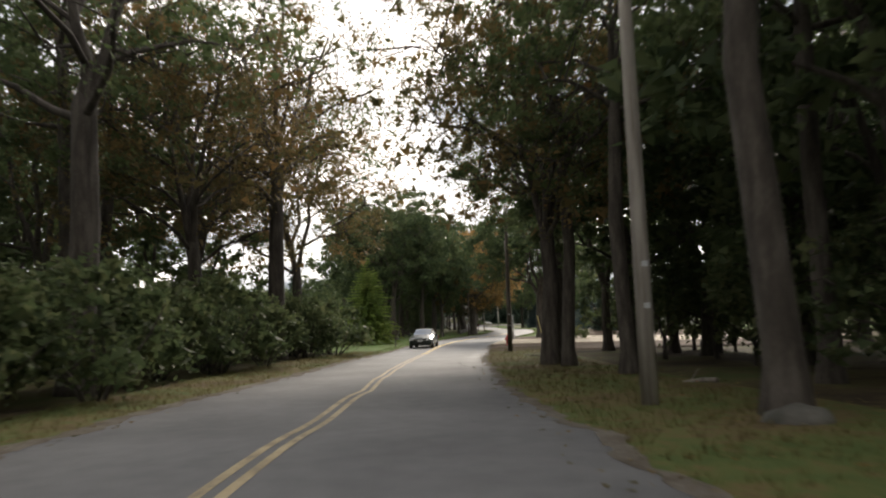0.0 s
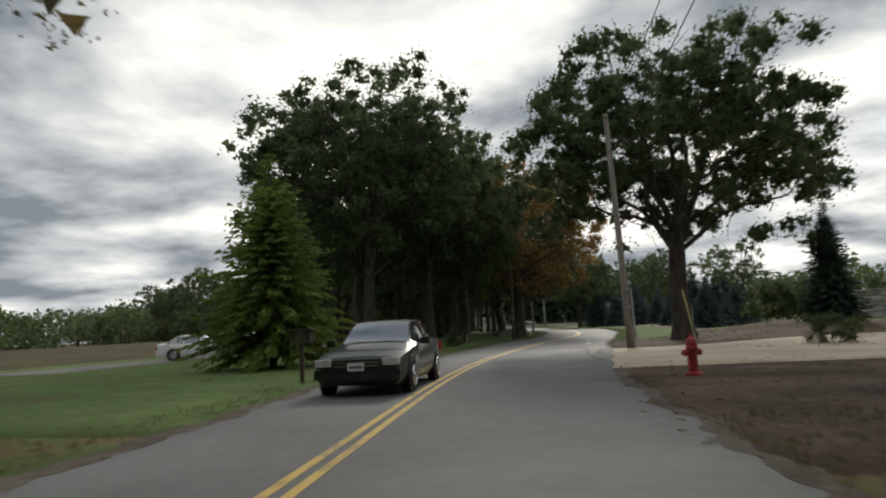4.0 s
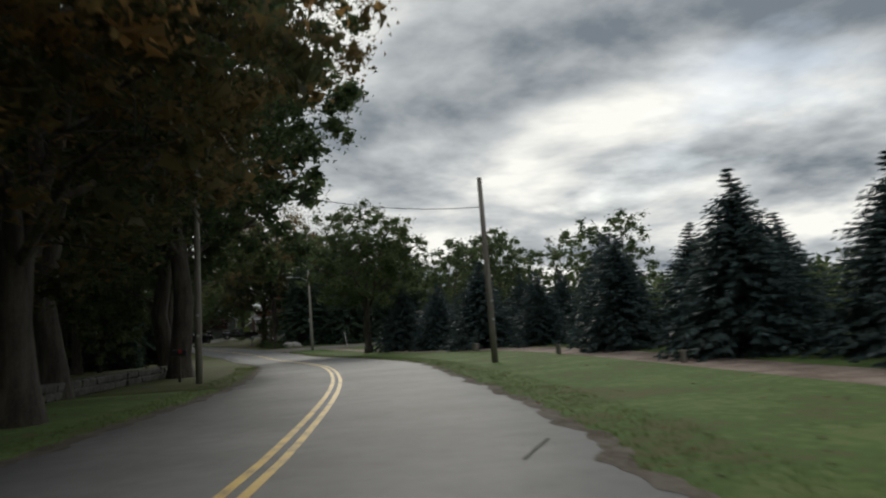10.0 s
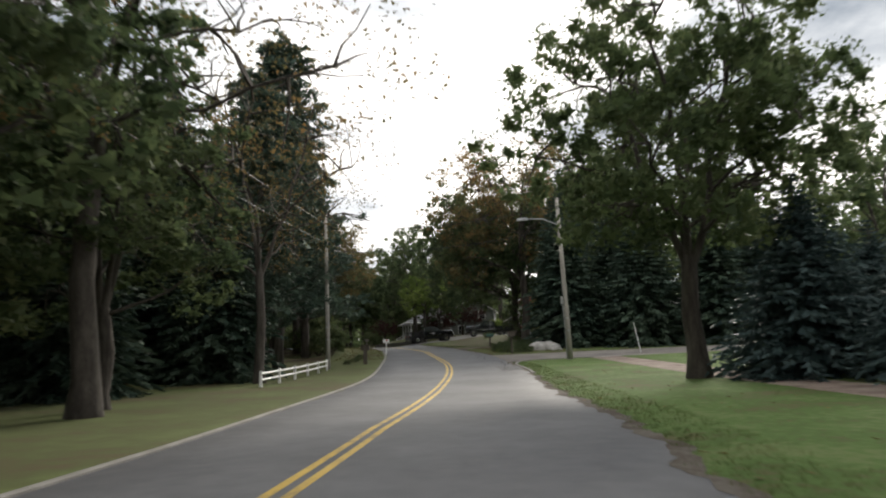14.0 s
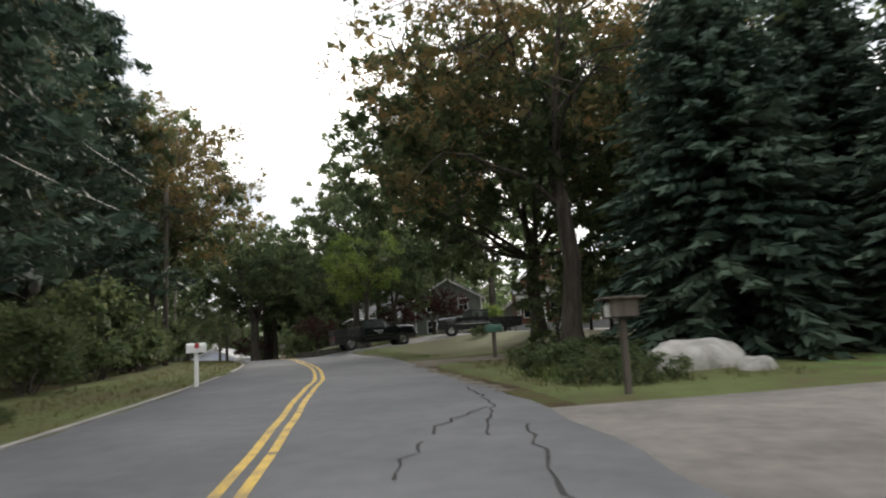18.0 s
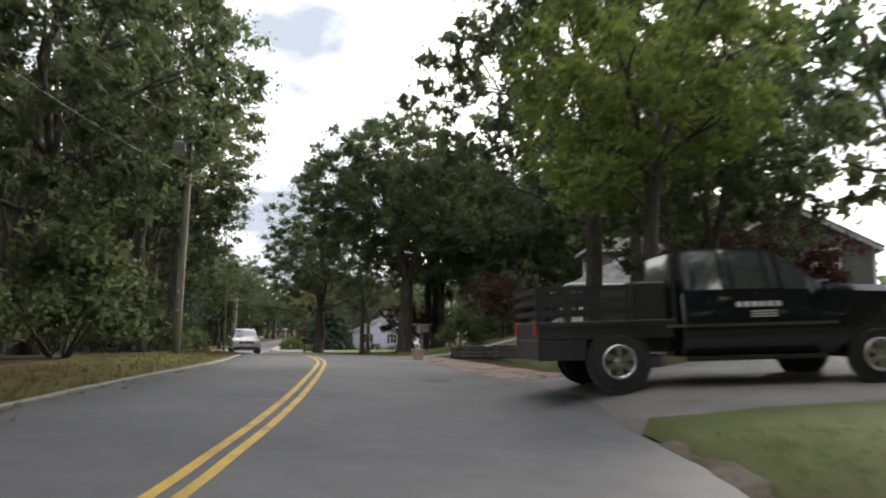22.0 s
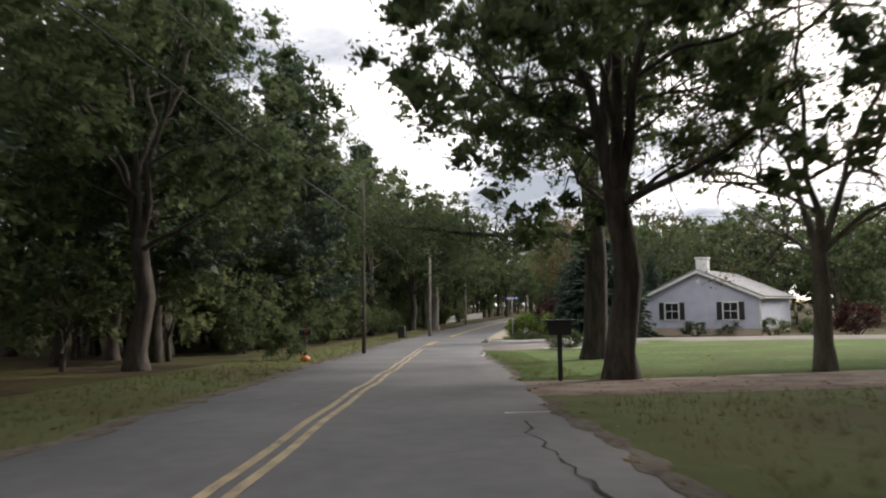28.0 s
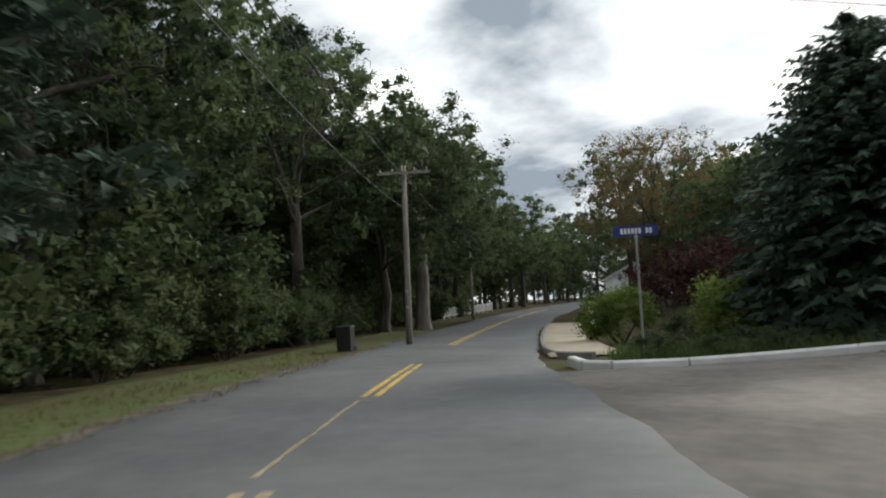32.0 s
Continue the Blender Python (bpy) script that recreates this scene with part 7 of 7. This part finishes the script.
grove(-100, -40, 285, 340, 30, MIXED, 0.75, 1.05)
grove(-62, -22, 274, 300, 16, MIXED, 0.7, 0.95)
grove(-27, 8, 236, 264, 16, ("woodland_oak", "woodland_tree"), 0.95, 1.25)
grove(-24, 1, 214, 246, 12, ("woodland_oak", "woodland_tree"), 1.0, 1.3)
grove(26, 52, 150, 205, 14, MIXED, 0.65, 0.9)
grove(-175, -95, 300, 385, 46, ("woodland_oak", "woodland_tree"), 0.8, 1.15)
grove(-150, -100, 255, 305, 22, MIXED, 0.8, 1.1)
rows_of([("understorey_tree", 206.3, 9.8, 0.75), ("understorey_tree", 207.4, 13, 0.85), ("understorey_tree", 208.4, 16.5, 0.9), ("understorey_tree", 256, 12, 0.8), ("understorey_tree", 259, 14, 0.8), ("understorey_tree", 217, 15.5, 0.8), ("understorey_tree", 218.5, 18.5, 0.9), ("understorey_tree", 216.5, 20, 0.9), ("oak_tree", 210.5, 16.5, 0.95), ("woodland_oak", 213, 23, 1.0), ("woodland_tree", 209, 25, 1.0), ("understorey_tree", 211, 15, 1.0)])
grove(-175, -100, 300, 385, 26, ("understorey_tree",), 1.0, 1.4)
for a, b in ((-40, 50), (196, 262)):
    for i in range(int((b - a) / 2.6)):
        plant_at("shrub", a + i * 2.6, (-8.2 if a < 0 else -9.0) - (i * 7 % 5) * 0.55, (0.9 + (i * 5 % 4) * 0.16) * (1 if i % 3 else 1.35))
for i in range(30):
    plant_at("understorey_tree", 264 + i * 3.3, -12.0 - (i * 7 % 5) * 0.9, 0.8 + (i * 5 % 4) * 0.13)
for i in range(26):
    plant_at("understorey_tree", 304 + i * 2.3, -10.9 - (i * 7 % 4) * 0.5, 0.62 + (i * 5 % 4) * 0.13)
for i in range(40):
    plant_at("shrub", 303 + i * 1.9, -9.9 - (i * 5 % 4) * 0.45 - (1.2 if i < 5 else 0.0), 0.8 + (i * 7 % 5) * 0.16)
wood_belt(300, 400, -22, -15, 2.0, ("understorey_tree",), 1.0, 1.5)
wood_belt(352, 440, -15, -10.5, 2.4, ("understorey_tree", "woodland_oak", "understorey_tree", "woodland_tree"), 0.7, 0.95)
wood_belt(356, 440, 10, 18, 2.4, ("understorey_tree", "woodland_tree"), 0.75, 1.0)
grove(-150, -85, 352, 395, 34, ("understorey_tree", "woodland_oak"), 1.0, 1.5)


# low grey-green growth beside the drive
for i in range(22):
    plant_at("low_bush", 191.4 + (i * 13 % 22) * 0.33, 5.0 + (i * 7 % 11) * 0.42, 0.45 + (i * 5 % 4) * 0.12)


def far_woods():
    """The wooded skyline all round."""
    rng = np.random.default_rng(5)
    wood, V = Shape(), []
    spots = []
    for _ in range(900):
        a = rng.uniform(0, math.tau)
        r = rng.uniform(95, 260)
        x, y = -5 + r * math.cos(a), 110 + r * 1.15 * math.sin(a)
        off = np.hypot(LINE[:, 0] - x, LINE[:, 1] - y).min()
        if off > 34 and not (25 < x < 92 and 20 < y < 150):
            spots.append((x, y))
    for x, y in spots:
        z, h = height(x, y), rng.uniform(8, 14)
        z += 4.0 * min(1.0, max(0.0, (math.hypot(x - 0, y - 110) - 120) / 150))
        wood.tube([(x, y, z - 6), (x, y, z + h * 0.6)], [0.25, 0.1], 5, False)
        n = 190
        p = rng.normal(0, 1, (n, 3))
        p /= np.linalg.norm(p, axis=1)[:, None]
        p *= rng.uniform(0.5, 1.0, (n, 1)) ** 0.4
        p = p * (h * 0.46, h * 0.46, h * 0.5) + (x, y, z + h * 0.42)
        V.append(p)
    P = np.concatenate(V)
    v, q = leaf_quads(rng, P, 0.5, 1, 1.3, 0.75)
    ob = thing("far_woods", Matrix(), "distant green wooded skyline behind the fields", "woods", "", "stuff")
    part("trunks", wood, BARK, ob)
    part("crowns", fast_mesh("crowns", v, q, MAPLE_LEAF), MAPLE_LEAF, ob)


far_woods()


# ---- grass, leaves, cracks ----
def blades(name, label, zones, mat, size, seed, category="grass"):
    """Tufts of upright blades; zones: s0, s1, d0, d1, tufts per square metre."""
    rng = np.random.default_rng(seed)
    P = []
    for s0, s1, d0, d1, rate in zones:
        first = d0((s0 + s1) / 2) if callable(d0) else d0
        n = int(abs((s1 - s0) * (d1 - first)) * rate)
        for s, u in zip(rng.uniform(s0, s1, n), rng.random(n)):
            a = d0(s) if callable(d0) else d0
            x, y, *_ = lane(s, a + (d1 - a) * u)
            P.append((x, y))
    P = np.array(P)
    z = np.concatenate([heights(a[:, 0], a[:, 1]) for a in np.array_split(P, max(1, len(P) // 2000))])
    per = 4
    n = len(P) * per
    base = np.repeat(np.c_[P, z], per, axis=0) + np.c_[rng.normal(0, 0.05, (n, 2)), np.zeros(n)]
    ang, tilt = rng.uniform(0, math.tau, n), rng.normal(0, 0.35, (n, 2))
    h = size * rng.uniform(0.5, 1.3, n)
    w = np.c_[np.cos(ang), np.sin(ang), np.zeros(n)] * (0.004 + 0.05 * h[:, None] * 0.6)
    tip = base + np.c_[tilt * h[:, None], h]
    v = np.stack([base - w, base + w, tip], 1).reshape(-1, 3)
    ob = new(name, fast_mesh(name, v, np.arange(3 * n).reshape(-1, 3), mat))
    tagged(ob, label, category, "", "stuff")


blades("edge_grass", "short grass blades growing over the road edge", [(80, 176, lambda s: right_edge(s) + 0.05, 3.2, 45), (283, 302, lambda s: right_edge(s) + 0.1, 3.6, 60), (49, 139, lambda s: left_edge(s) - 0.05, -6.2, 40), (206, 220, lambda s: right_edge(s) + 0.4, 4.2, 50)], GRASS_LEAF, 0.06, 1)
blades("verge_grass", "rough dry grass tufts on the verges", [(-4, 49, -5.2, -7.4, 22), (-4, 50, 2.0, 6.0, 16), (222, 262, -5.0, -7.6, 20), (186, 222, -4.6, -8.0, 12), (262, 330, -4.5, -8.0, 12), (187, 200, 3.6, 9.0, 16), (250, 279, 2.4, 9, 10), (64, 82, 6, 12, 3)], DRY_LEAF, 0.11, 2)
blades("bed_grass", "grey-green ornamental tufts in the corner bed", [(315.5, 319, 3.4, 9.4, 40), (189, 191.5, 4.0, 6, 14)], GRASS_LEAF, 0.38, 3)


def fallen_leaves():
    rng = np.random.default_rng(9)
    P = []
    for s0, s1, d0, d1, n in ((0, 52, 1.2, 7, 1500), (0, 50, -7, -4.6, 700), (46, 60, 1.8, 7, 300), (69, 80, 1.8, 9, 300), (226, 262, 1.6, 6, 700), (222, 262, -7.5, -4.6, 900), (262, 300, -8, -4.3, 700), (262, 284, 1.5, 8, 500), (80, 177, 1.8, 7, 700), (49, 118, -10, -5, 300), (284, 303, 2, 9, 120)):
        for s, d in zip(rng.uniform(s0, s1, n), rng.uniform(d0, d1, n)):
            x, y, *_ = lane(s, d)
            P.append((x, y, 0))
    P = np.array(P)
    P[:, 2] = np.concatenate([heights(a[:, 0], a[:, 1]) for a in np.array_split(P, 4)]) + 0.03
    v, q = leaf_quads(rng, P, 0.005, 1, 0.11, 0.7)
    v[:, 2] = np.repeat(P[:, 2], 3) + (v[:, 2] - np.repeat(P[:, 2], 3)) * 0.25
    tagged(new("fallen_leaves", fast_mesh("fallen_leaves", v, q, TURNING_LEAF)), "scattered brown fallen leaves along the road edge", "leaves", "", "stuff")


fallen_leaves()


def crack(points, w=0.02, mat=TAR, name="tar_seam", lift=0.018):
    """A wandering sealed crack on the road, from (s, d) points."""
    rng = random.Random(int(points[0][0] * 13 + points[0][1] * 7))
    line, shake = [], 0.15 if mat in (WHITE_LINE, FADED) else 1.0
    for (s0, d0), (s1, d1) in zip(points, points[1:]):
        n = max(2, int(math.hypot(s1 - s0, d1 - d0) / 0.3))
        line += [(s0 + (s1 - s0) * i / n + rng.gauss(0, 0.03) * shake, d0 + (d1 - d0) * i / n + rng.gauss(0, 0.035) * shake) for i in range(n)]
    v, f = [], []
    for i, (s, d) in enumerate(line):
        a, b = line[min(i + 1, len(line) - 1)], line[max(i - 1, 0)]
        t = Vector((a[0] - b[0], a[1] - b[1])).normalized()
        k = w * rng.uniform(0.5, 1.3)
        for sg in (-1, 1):
            x, y, *_ = lane(s - t.y * sg * k, d + t.x * sg * k)
            v.append((x, y, height(x, y) + lift))
        if i:
            f.append((2 * i - 2, 2 * i - 1, 2 * i + 1, 2 * i))
    ob = new(name, mesh(name, v, f, mat))
    ob.parent = ROAD


for pts in ([(63.2, 1.3), (65, 1.1), (67.2, 1.0), (70.2, 0.8), (73, 0.35)], [(62, 1.5), (64, 1.2), (65.5, 1.5), (67, 1.25)], [(66, 1.3), (68, 1.5), (70, 1.2)], [(170, 1.2), (173, 1.6), (177, 2.0), (180, 1.4), (184, 2.2)],
            [(168, 0.9), (171, 1.5), (172, 2.2)], [(172, 0.8), (172.6, 2.0)], [(175, 0.6), (175.3, 2.4)], [(183, 1.4), (186, 2.2), (190, 2.4)], [(181, 0.2), (184, 1.0), (186, 2.2)], [(166, 1.4), (168, 1.0), (170, 1.9)], [(205, 0.3), (206, 1.2)],
            [(255, 0.2), (255.1, -1.3)], [(262, 0.8), (270, 1.2), (276, 1.0)], [(28, 1.0), (31, 0.6), (33, 1.0)], [(85, 0.2), (87, 0.6), (89, 0.1)], [(103, 0.9), (104.5, 1.5)]):
    crack(pts)
crack([(296.3, 1.5), (298.6, 1.7), (301.1, 1.8)], 0.035, WHITE_LINE, "white_mark")
crack([(276.6, 0.9), (276.7, 1.9)], 0.05, WHITE_LINE, "white_mark")
crack([(306, -1.75), (311.6, -1.7)], 0.03, FADED, "white_mark")
strip("asphalt_patch", 168.5, 172.5, 1.0, lambda s: right_edge(s), 0.016, PATCH, "", 0.8, 2, parent=ROAD)
strip("asphalt_patch", 228.3, 229.4, lambda s: 0.95 - 0.30 * math.sin((s - 228.3) / 1.1 * math.pi) ** 0.6, lambda s: 0.98 + 0.33 * math.sin((s - 228.3) / 1.1 * math.pi) ** 0.8, 0.016, PATCH, "", 0.11, 1, parent=ROAD)
# white strokes painted as the reflection on wet tar seams
crack([(74.6, 0.5), (76.4, 0.75), (78.2, 0.6), (80.2, 0.75)], 0.028, WHITE_LINE, "glint_seam")
crack([(75.6, 0.85), (76.6, 0.6), (77.6, 0.95)], 0.02, WHITE_LINE, "glint_seam")
